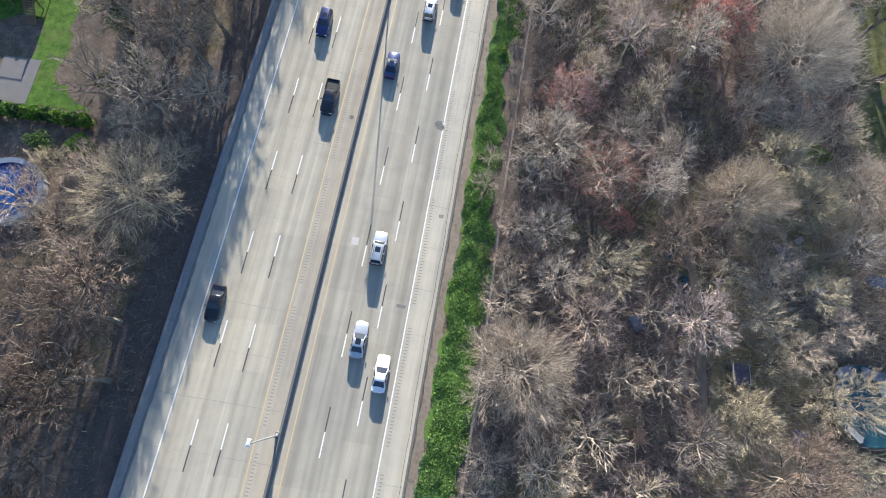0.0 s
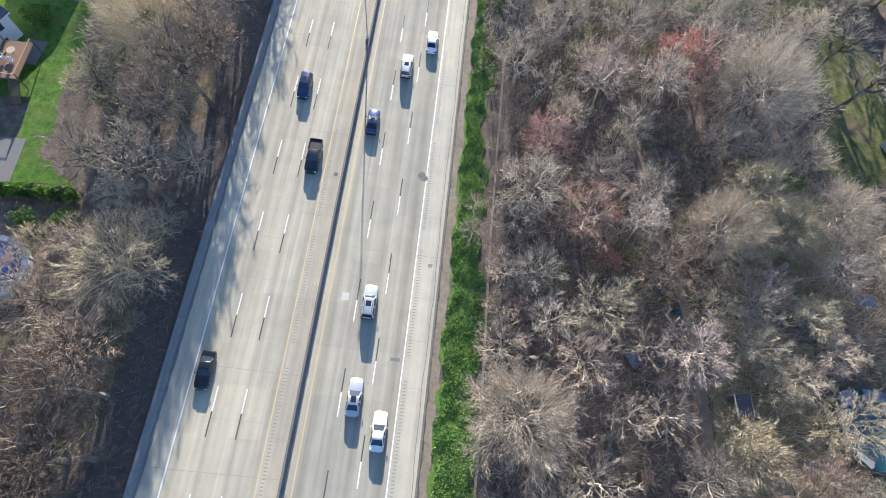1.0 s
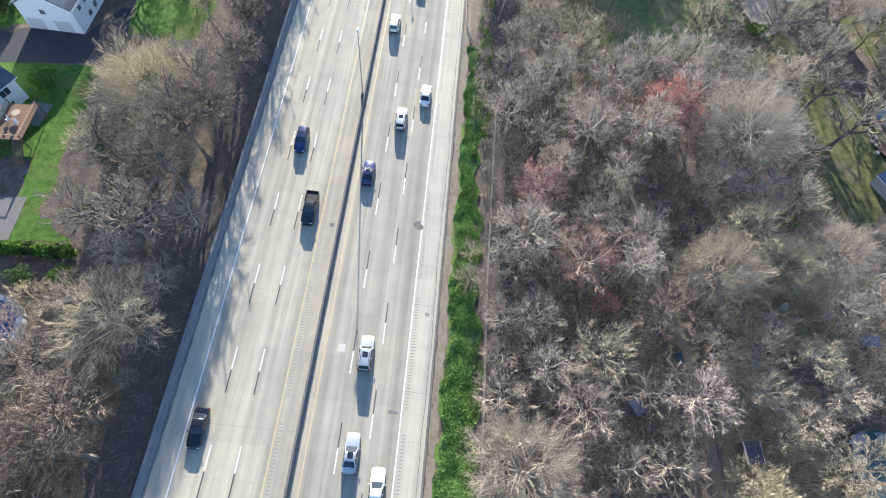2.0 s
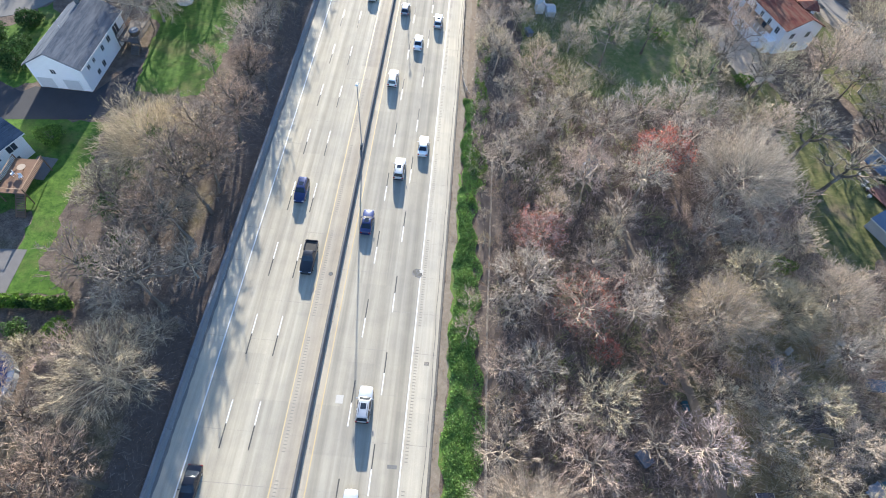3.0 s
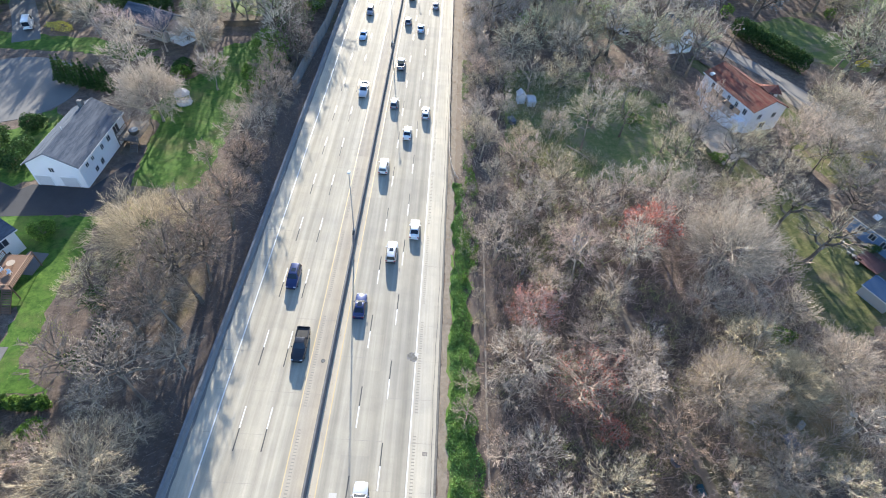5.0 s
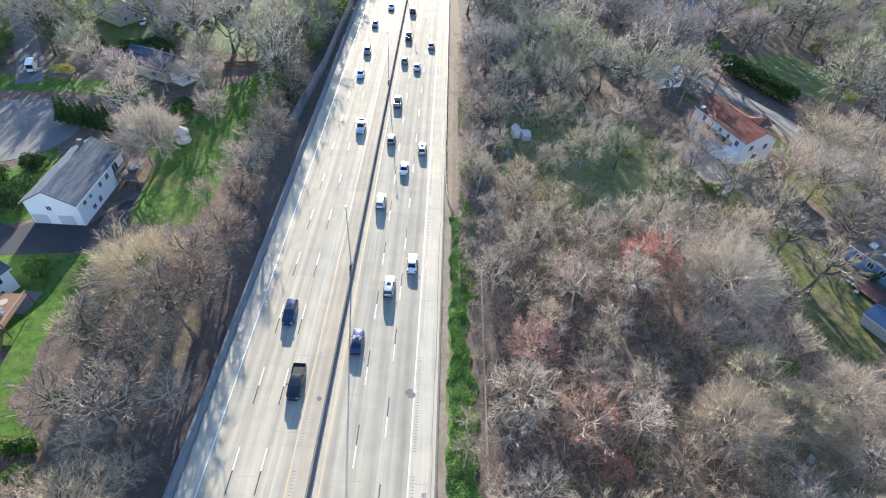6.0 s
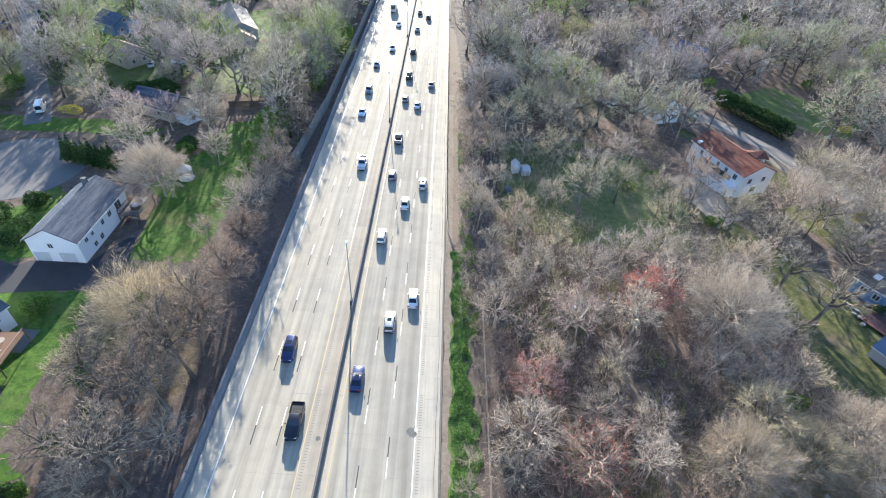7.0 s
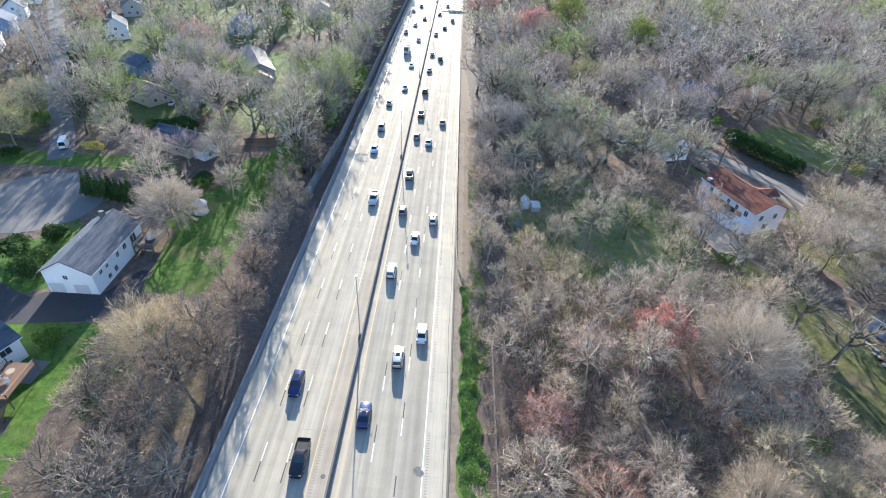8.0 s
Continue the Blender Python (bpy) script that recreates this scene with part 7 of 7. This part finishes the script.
# clear areas where no tree of the fill may stand
CLEAR = [[(44.5, 59), (49.5, 59), (51, 64), (46, 64)], [(-38, 28), (-32, 27), (-32, 34), (-38, 34)], [(29.5, 101), (37, 101), (38.5, 110), (38, 119), (31, 119)], [(-100, 108), (-84, 108), (-83, 141), (-101, 143)], LAWN_D, [(84, 148), (103, 126), (124, 130), (124, 160), (106, 178), (92, 164)], LAWN_H, ribbon(TRACK, 2.4), LAWN_A, LAWN_B, LAWN_C, LAWN_E, LAWN_F, LAWN_G, LAWN_K, [(-101, 122), (-85, 122), (-87, 141), (-101, 143)], ribbon(STREET_W, 8), ribbon(STREET_E, 6.5), circle, [(-110, 92), (-66, 92), (-66, 121), (-110, 121)], [(-70, 62), (-44, 68), (-44, 100), (-64, 100)],
         [(-70, 46), (-47, 46), (-47, 70), (-70, 70)], [(72, 98), (84, 98), (99, 114), (86, 134), (72, 122)], [(95, 56), (116, 66), (108, 88), (94, 84)], [(71, 9), (84, 9), (84, 22), (71, 22)], [(-70, 128), (-54, 130), (-54, 146), (-70, 146)], [(-55, 12), (-37.5, 12), (-37.5, 28), (-43, 40), (-60, 40)], [(41.5, 2), (47, 2), (47, 8.5), (41.5, 8.5)]]
HOUSES = [(o.matrix_world.translation.x, o.matrix_world.translation.y) for o in scene.objects if o.name.startswith("house")]


def clear(x, y, gap):
    if x > 138 + 0.68 * (y - 108) or x < -95 - 0.75 * (y - 88):
        return False
    if -18.6 < x < 21.6:
        return False
    if -20.9 < x < 0 and y > 142:
        return False
    if any(inside(x, y, c) for c in CLEAR):
        return False
    if any(abs(x - hx_ - (y - hy_) * (hx_ - 12) / hy_) < 7.5 and (-28 if hx_ < 0 and hy_ > 150 else -20 if hy_ > 170 else -12 if 79 < hx_ < 80 else -17) < y - hy_ < 7 for hx_, hy_ in HOUSES):
        return False
    return all((x - px) ** 2 + (y - py) ** 2 > (gap * 0.5 + pr * 0.55) ** 2 for px, py, pr in PLACED)


rng = random.Random(77)
KINDS = [("broad", M_TWIG), ("round", M_TWIG_TAN), ("tall", M_TWIG), ("vase", M_TWIG_OLIVE), ("limby", M_TWIG_TAN), ("thick", M_TWIG_BROWN), ("round", M_TWIG_MAUVE), ("vase", M_TWIG_DARK), ("tall", M_TWIG), ("thick", M_TWIG_TAN), ("broad", M_TWIG_DARK)]


KINDS_O = [("broad", M_TWIG), ("round", M_TWIG_OLIVE), ("vase", M_TWIG_PALE), ("open", M_TWIG), ("round", M_TWIG), ("vase", M_TWIG)]


KINDS_P = [("broad", M_TWIG_PALE), ("round", M_TWIG), ("tall", M_TWIG), ("vase", M_TWIG_PALE), ("round", M_TWIG_OLIVE), ("thick", M_TWIG_PALE), ("limby", M_TWIG)]
KINDS_T = [("open", M_TWIG), ("open", M_TWIG_OLIVE), ("open", M_TWIG_PALE), ("oak", M_TWIG_OLIVE)]


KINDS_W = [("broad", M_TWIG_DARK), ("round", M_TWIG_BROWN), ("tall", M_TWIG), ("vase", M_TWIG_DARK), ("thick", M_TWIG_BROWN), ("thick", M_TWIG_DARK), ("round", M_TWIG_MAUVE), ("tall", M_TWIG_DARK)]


# mix for the southwest, mostly in twigs whose colour holds the shade
KINDS_U = [("broad", M_TWIG_UMBER_SHADE), ("vase", M_TWIG_UMBER_SHADE), ("tall", M_TWIG_UMBER_SHADE), ("round", M_TWIG_BROWN), ("thick", M_TWIG_UMBER_SHADE)]
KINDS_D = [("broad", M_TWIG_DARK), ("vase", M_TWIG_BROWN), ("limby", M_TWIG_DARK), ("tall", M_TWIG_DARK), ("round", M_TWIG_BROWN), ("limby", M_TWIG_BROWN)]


def fill(x0, x1, y0, y1, step, r0, r1, kinds, group, budding=0.15):
    cells = [(i, j) for i in range(int((x1 - x0) / step)) for j in range(int((y1 - y0) / step))]
    for i, j in cells:
        x = x0 + (i + 0.5 + rng.uniform(-0.42, 0.42)) * step
        y = y0 + (j + 0.5 + rng.uniform(-0.42, 0.42)) * step
        r = rng.uniform(r0, r1)
        shape, tm = rng.choice(kinds)
        b_ = rng.random()
        if not clear(x, y, step * 0.9):
            continue
        if b_ < budding:
            put(x, y, r, shape, M_TWIG, "bare tree with faint olive spring buds", M_BUD_OLIVE, 800, 0.09, group)
        else:
            put(x, y, r, shape, tm, BARE, None, 0, 0, group)


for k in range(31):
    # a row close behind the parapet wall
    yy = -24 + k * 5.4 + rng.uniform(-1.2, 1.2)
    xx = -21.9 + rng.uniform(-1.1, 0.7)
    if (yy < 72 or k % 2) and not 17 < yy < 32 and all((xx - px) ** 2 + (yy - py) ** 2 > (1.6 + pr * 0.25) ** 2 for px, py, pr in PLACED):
        put(xx, yy, rng.uniform(4.9, 6.2), "tall", rng.choice((M_TWIG_BROWN, M_TWIG_DARK, M_TWIG_DARK)) if yy > 10 else M_TWIG_UMBER_SHADE, "bare tree growing close behind the parapet wall", None, 0, 0, "west woodland trees")
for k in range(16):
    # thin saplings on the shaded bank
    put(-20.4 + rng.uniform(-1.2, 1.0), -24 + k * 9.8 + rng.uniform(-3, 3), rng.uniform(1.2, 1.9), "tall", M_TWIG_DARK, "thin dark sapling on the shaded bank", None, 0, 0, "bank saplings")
for k in range(8):
    # tan brambles between verge and woods
    y = 52 + k * 4.3 + rng.uniform(-1.5, 1.5)
    put(21.9 - 0.022 * max(0, y - 20) + rng.uniform(-0.4, 0.6), y, rng.uniform(1.0, 1.8), "small", rng.choice((M_TWIG_TAN, M_DRYGRASS, M_TWIG_TAN)), "tan dry bramble between verge and woods", None, 0, 0, "brambles")
for k in range(19):
    # trees that overhang the wire fence
    put(24.8 + rng.uniform(-0.5, 0.9), -22 + k * 5.9 + rng.uniform(-1.6, 1.6), rng.uniform(3.0, 4.4), rng.choice(("thick", "round", "limby")), rng.choice((M_TWIG_TAN, M_TWIG_DARK, M_TWIG_BROWN, M_TWIG)), "bare tree overhanging the wire fence", None, 0, 0, "fence trees")
for k in range(14):
    # trees that lean over the bank farther on
    put(21.9 + rng.uniform(-0.5, 0.9), 92 + k * 4.9 + rng.uniform(-1.4, 1.4), rng.uniform(3.2, 4.6), rng.choice(("thick", "round", "tall")), rng.choice((M_TWIG, M_TWIG_DARK, M_TWIG_OLIVE, M_TWIG_PALE)), "bare tree leaning over the roadside bank", None, 0, 0, "bank trees")
fill(22, 52, -25, 48, 5.6, 3.6, 5.5, KINDS, "east woodland trees", 0.06)
fill(22, 52, 48, 86, 5.6, 3.6, 5.5, KINDS_P, "east woodland trees", 0.1)
fill(52, 84, -25, 52, 7.4, 3.0, 4.8, KINDS_O, "east woodland trees", 0.2)
fill(52, 80, 52, 90, 5.7, 3.6, 5.6, KINDS_P, "east woodland trees", 0.15)
fill(20, 42, 86, 134, 6.4, 3.6, 5.6, KINDS_P, "east woodland trees", 0.2)
fill(42, 76, 88, 136, 7.8, 4.6, 6.6, KINDS_T, "east woodland trees", 0.12)
fill(84, 108, -20, 60, 9.0, 3.8, 5.6, KINDS_P, "east woodland trees", 0.15)
fill(84, 150, 60, 134, 8.0, 4.2, 6.2, KINDS, "east woodland trees", 0.2)
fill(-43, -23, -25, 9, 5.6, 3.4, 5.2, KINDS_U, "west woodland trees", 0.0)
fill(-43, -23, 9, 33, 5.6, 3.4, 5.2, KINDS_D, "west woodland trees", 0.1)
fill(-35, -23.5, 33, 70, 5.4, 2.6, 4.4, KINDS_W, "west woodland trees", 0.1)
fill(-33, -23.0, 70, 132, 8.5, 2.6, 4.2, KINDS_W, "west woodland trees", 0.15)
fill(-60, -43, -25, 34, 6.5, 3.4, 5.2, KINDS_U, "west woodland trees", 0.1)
# woods farther off, joined by colour of crown
FAR_SHAPES = [grow(seed=40 + k, h=14, radius=6.0, limbs=8, n2=4, n3=3, nt=2, twig=0.082, shell=330, low=0.18) for k in range(4)]
LAST_SHAPES = [grow(seed=50 + k, h=14, radius=6.0, limbs=6, n2=3, n3=3, nt=1, twig=0.11, shell=150, low=0.18) for k in range(4)]
MID_SHAPES = [SHAPES["far_a"], SHAPES["far_b"], SHAPES["far_c"], SHAPES["broad"]]
groups = {}
far_rng = np.random.default_rng(9)
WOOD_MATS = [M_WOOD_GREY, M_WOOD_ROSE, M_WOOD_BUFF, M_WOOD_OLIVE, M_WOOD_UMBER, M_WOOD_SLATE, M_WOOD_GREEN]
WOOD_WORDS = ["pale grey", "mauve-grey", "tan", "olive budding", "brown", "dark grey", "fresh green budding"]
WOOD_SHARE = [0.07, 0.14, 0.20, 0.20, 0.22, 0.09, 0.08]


# western mix leans to pale crowns, in place of haze
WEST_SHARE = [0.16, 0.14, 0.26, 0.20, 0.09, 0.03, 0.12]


def scatter(side, x0, x1, y0, y1, step, s0, s1, near, share=WOOD_SHARE, gap=0.6):
    for i in range(int((x1 - x0) / step)):
        for j in range(int((y1 - y0) / step)):
            x = x0 + (i + 0.5 + far_rng.uniform(-0.45, 0.45)) * step
            y = y0 + (j + 0.5 + far_rng.uniform(-0.45, 0.45)) * step
            c, s, a, k = int(far_rng.choice(7, p=share)), far_rng.uniform(s0, s1), far_rng.uniform(0, 6.28), int(far_rng.integers(4))
            if clear(x, y, step * gap):
                groups.setdefault((side, near if near else -1 if y > 315 else 0, c), []).append((x, y, s, a, k))


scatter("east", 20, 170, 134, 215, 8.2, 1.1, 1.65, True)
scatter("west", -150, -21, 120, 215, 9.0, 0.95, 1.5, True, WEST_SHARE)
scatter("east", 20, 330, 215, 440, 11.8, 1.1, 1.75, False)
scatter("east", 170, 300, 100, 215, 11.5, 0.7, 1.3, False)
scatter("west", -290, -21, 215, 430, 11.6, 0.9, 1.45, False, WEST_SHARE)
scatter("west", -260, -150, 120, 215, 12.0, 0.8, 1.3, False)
# tall row behind the noise wall
for k in range(70):
    y = 150 + k * 4.0 + far_rng.uniform(-1.5, 1.5)
    groups.setdefault(("west", y < 215, int(far_rng.choice(7, p=WOOD_SHARE))), []).append((-24.5 - far_rng.uniform(0, 2.5), y, far_rng.uniform(1.05, 1.45), far_rng.uniform(0, 6.28), int(far_rng.integers(4))))
for (side, near, c), spots in groups.items():
    tv_all, tf_all, wv_all, wf_all, nt_, nw_ = [], [], [], [], 0, 0
    for x, y, s, a, k in spots:
        wv, wf, tv, tf, _ = (LAST_SHAPES if near < 0 else MID_SHAPES if near else FAR_SHAPES)[k]
        rot = np.array([[math.cos(a), -math.sin(a), 0], [math.sin(a), math.cos(a), 0], [0, 0, 1]])
        tv_all.append(tv @ rot.T * s + [x, y, 0]), tf_all.extend([i + nt_ for i in f] for f in tf)
        nt_ += len(tv)
        cut = 35 if near > 0 else 20
        wv_all.append(wv[: 8 * cut] @ rot.T * s + [x, y, 0]), wf_all.append(np.array(wf[: 4 * cut]) + nw_)
        nw_ += 8 * cut
    woods = thing("far_woods", pose(0, 0, 0), ("" if near > 0 else "distant ") + WOOD_WORDS[c] + " bare woods, haze-tinted, among the houses and slopes", "woods", "", "stuff")
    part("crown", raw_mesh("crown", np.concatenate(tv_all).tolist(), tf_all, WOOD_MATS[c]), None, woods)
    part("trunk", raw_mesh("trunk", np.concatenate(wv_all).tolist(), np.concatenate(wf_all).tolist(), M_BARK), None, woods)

# evergreen garden shrubs in the west, leafy saplings in the east
for k in range(34):
    x, y = rng.uniform(-112, -23), rng.uniform(116, 235)
    r = rng.uniform(1.3, 2.8)
    if clear(x, y, 2.0) or inside(x, y, LAWN_A):
        bush(x, y, r, r * rng.uniform(0.7, 1.1), r * rng.uniform(1.1, 1.7), rng.choice((M_LEAF, M_LEAF, M_LEAF_LIGHT)), int(420 * r), 0.24, "rounded evergreen garden shrub", "bush", "shrub", "garden shrubs")
for k in range(16):
    x, y = rng.uniform(24, 150), rng.uniform(100, 240)
    r = rng.uniform(1.4, 2.6)
    if clear(x, y, 2.0):
        bush(x, y, r, r, r * 1.8, rng.choice((M_LEAF_LIGHT, M_LEAF_LIGHT, M_LEAF)), int(420 * r), 0.24, "leafy green sapling among bare trees", "bush", "shrub", "leafy saplings")

# weeds and dry grass on the verge
wr = np.random.default_rng(31)


def weed_strip(name, n, xf, y0, y1, size, m_, label, clump=1.0, high=0.25):
    y_ = wr.uniform(y0, y1, n)
    lo, hi = xf(y_)
    x_ = lo + (hi - lo) * wr.uniform(0, 1, n)
    dens = np.sin(x_ * 2.1 + 1.3 * np.sin(y_ * 0.8)) + np.sin(y_ * 1.7 + 1.1 * np.sin(x_ * 1.9)) + 0.8 * np.sin(y_ * 0.37 + 1) + wr.normal(0, 0.7, n)
    ok = dens > -clump
    p = np.stack([x_, y_, 0.05 + wr.uniform(0, high, n) * np.clip(dens + 1.5, 0.2, 2.5) * 0.5], 1)[ok]
    v, f = leaves(p, size, wr)
    v[:, 2] = np.maximum(v[:, 2], 0.055)
    ob_ = new(name, raw_mesh(name, v.tolist(), f.tolist(), m_))
    tagged(ob_, label, "grass", "", "stuff")


weed_strip("verge_weeds", 105000, lambda y: (17.5 + 0.35 * np.sin(y * 0.5) + 0.2 * np.sin(y * 1.7), 22.5 - 0.055 * np.maximum(y - 20, 0) + 0.03 * np.maximum(y - 50, 0) - 0.06 * np.maximum(y - 66, 0) + 0.5 * np.sin(y * 0.31) + 0.4 * np.sin(y * 1.1)), -40, 85, 0.115, M_WEEDS, "lush green weeds on the roadside verge", 1.9, 0.34)
weed_strip("verge_weeds", 2600, lambda y: (18.8 + 0 * y, 20.2 + 0.4 * np.sin(y)), 116, 128, 0.14, M_WEEDS, "patch of bright green weeds on the bank", 0.9)
weed_strip("ivy_growth", 7000, lambda y: (19.3 + 0.3 * np.sin(y * 0.6), 21.6 + 0.5 * np.sin(y * 0.4)), 58, 104, 0.17, M_LEAF_LIGHT, "dark green leafy growth along the wood's edge", -0.2, 0.9)
weed_strip("dry_grass", 5000, lambda y: (17.2 + 0 * y, 22.5 + 0.8 * np.sin(y * 0.23)), -40, 160, 0.11, M_DRYGRASS, "dry straw-coloured grass and brush at the wood's edge", -0.4, 0.3)
weed_strip("fallen_leaves", 9000, lambda y: (16.2 + 0 * y, 17.9 + 0.3 * np.sin(y * 0.8)), -40, 170, 0.07, M_LITTER, "brown fallen leaves along the kerb", 0.2, 0.05)
weed_strip("median_debris", 2600, lambda y: (0.36 + 0 * y, 0.75 + 0.3 * np.sin(y * 0.6) ** 2), -30, 200, 0.05, M_LITTER, "rusty leaf litter and grit at the foot of the median barrier", 0.0, 0.02)
WOOD_CLEAR = [LAWN_H, ribbon(TRACK, 4.6), LAWN_A, LAWN_B, LAWN_E, CLEAR[22], CLEAR[23], CLEAR[24]]
# brush and saplings on the woodland floor
def brush(name, n, x0, x1, y0, y1, m_, label):
    p = np.stack([wr.uniform(x0, x1, n), wr.uniform(y0, y1, n), wr.uniform(0.0, 1.2, n)], 1)
    thin = np.sin(p[:, 0] * 0.31 + 2) + np.sin(p[:, 1] * 0.27) + 0.7 * np.sin(p[:, 0] * 0.9 + p[:, 1] * 0.7)
    keep = (thin + wr.normal(0, 0.8, n) > -0.5) & np.array([not any(inside(a, b, c) for c in WOOD_CLEAR) for a, b in p[:, :2].tolist()])
    p = p[keep]
    q = p + np.stack([wr.normal(0, 0.55, len(p)), wr.normal(0, 0.55, len(p)), wr.uniform(0.05, 0.9, len(p))], 1)
    v, f = slivers(p, q, np.full(len(p), 0.022), wr)
    tagged(new(name, raw_mesh(name, v.tolist(), f.tolist(), m_)), label, "undergrowth", "", "stuff")


def understory(n, x0, x1, y0, y1, m_, label):
    """Clumps of thin bent stems, a few metres high."""
    c = np.stack([wr.uniform(x0, x1, n), wr.uniform(y0, y1, n), np.zeros(n)], 1)
    c = c[np.array([not any(inside(a, b, k) for k in WOOD_CLEAR) for a, b in c[:, :2].tolist()])]
    p = np.repeat(c, 16, 0) + wr.normal(0, 0.35, (len(c) * 16, 3)) * [1, 1, 0]
    high = np.repeat(wr.uniform(1.4, 4.2, len(c)), 16)[:, None]
    d = unit(wr.normal(0, 0.55, p.shape) * [1, 1, 0] + [0, 0, 1])
    mid = p + d * high * 0.55
    end = mid + unit(d + wr.normal(0, 0.35, p.shape)) * high * 0.5
    v1, f1 = ribbons(p, mid, end, np.full(len(p), 0.022), wr)
    t0 = mid + (end - mid) * wr.uniform(0, 0.8, (len(p), 1))
    t1 = t0 + unit(fork(unit(end - mid), 0.7, wr)) * high * wr.uniform(0.15, 0.35, (len(p), 1))
    v2, f2 = slivers(t0, t1, np.full(len(p), 0.016), wr)
    me = raw_mesh("understory", np.concatenate([v1, v2]).tolist(), f1 + (f2 + len(v1)).tolist(), m_)
    tagged(new("understory", me), label, "undergrowth", "", "stuff")


understory(1000, 24.5, 84, -20, 88, M_TWIG_MAUVE, "thin brownish saplings under the bare trees")
understory(450, 24.5, 54, -20, 88, M_TWIG_DARK, "thin dark saplings under the bare trees")
understory(300, 24.5, 54, -20, 132, M_TWIG_GREEN, "thin saplings in first green bud under the bare trees")
understory(300, 28, 74, 88, 132, M_TWIG_OLIVE, "thin olive saplings round the clearing")
understory(300, 70, 100, 14, 58, M_TWIG_PALE, "thin grey saplings beside the yard")
understory(450, 52, 84, -15, 58, M_TWIG_OLIVE, "thin olive saplings in the overgrown yard")
brush("brushwood", 80000, 24.5, 90, -25, 130, M_TWIG, "tangled brushwood and saplings on the woodland floor")
weed_strip("fallen_leaves", 9000, lambda y: (-22.5 + 0 * y, -17.1 + 0 * y), -30, 140, 0.07, M_LITTER, "brown fallen leaves on the bank behind the parapet", 0.3, 0.06)
brush("brushwood", 6000, -22.5, -17.3, -25, 140, M_TWIG_DARK, "dead sticks on the bank behind the parapet")
# western brush takes the dark twig colour to stand for tree shade
brush("brushwood", 16000, -44, -22, -25, 132, M_TWIG_DARK, "brushwood on the western bank, darkened for tree shade")
brush("brushwood", 9000, 18.6, 24.5, 66, 170, M_TWIG, "dry brushwood on the roadside bank")
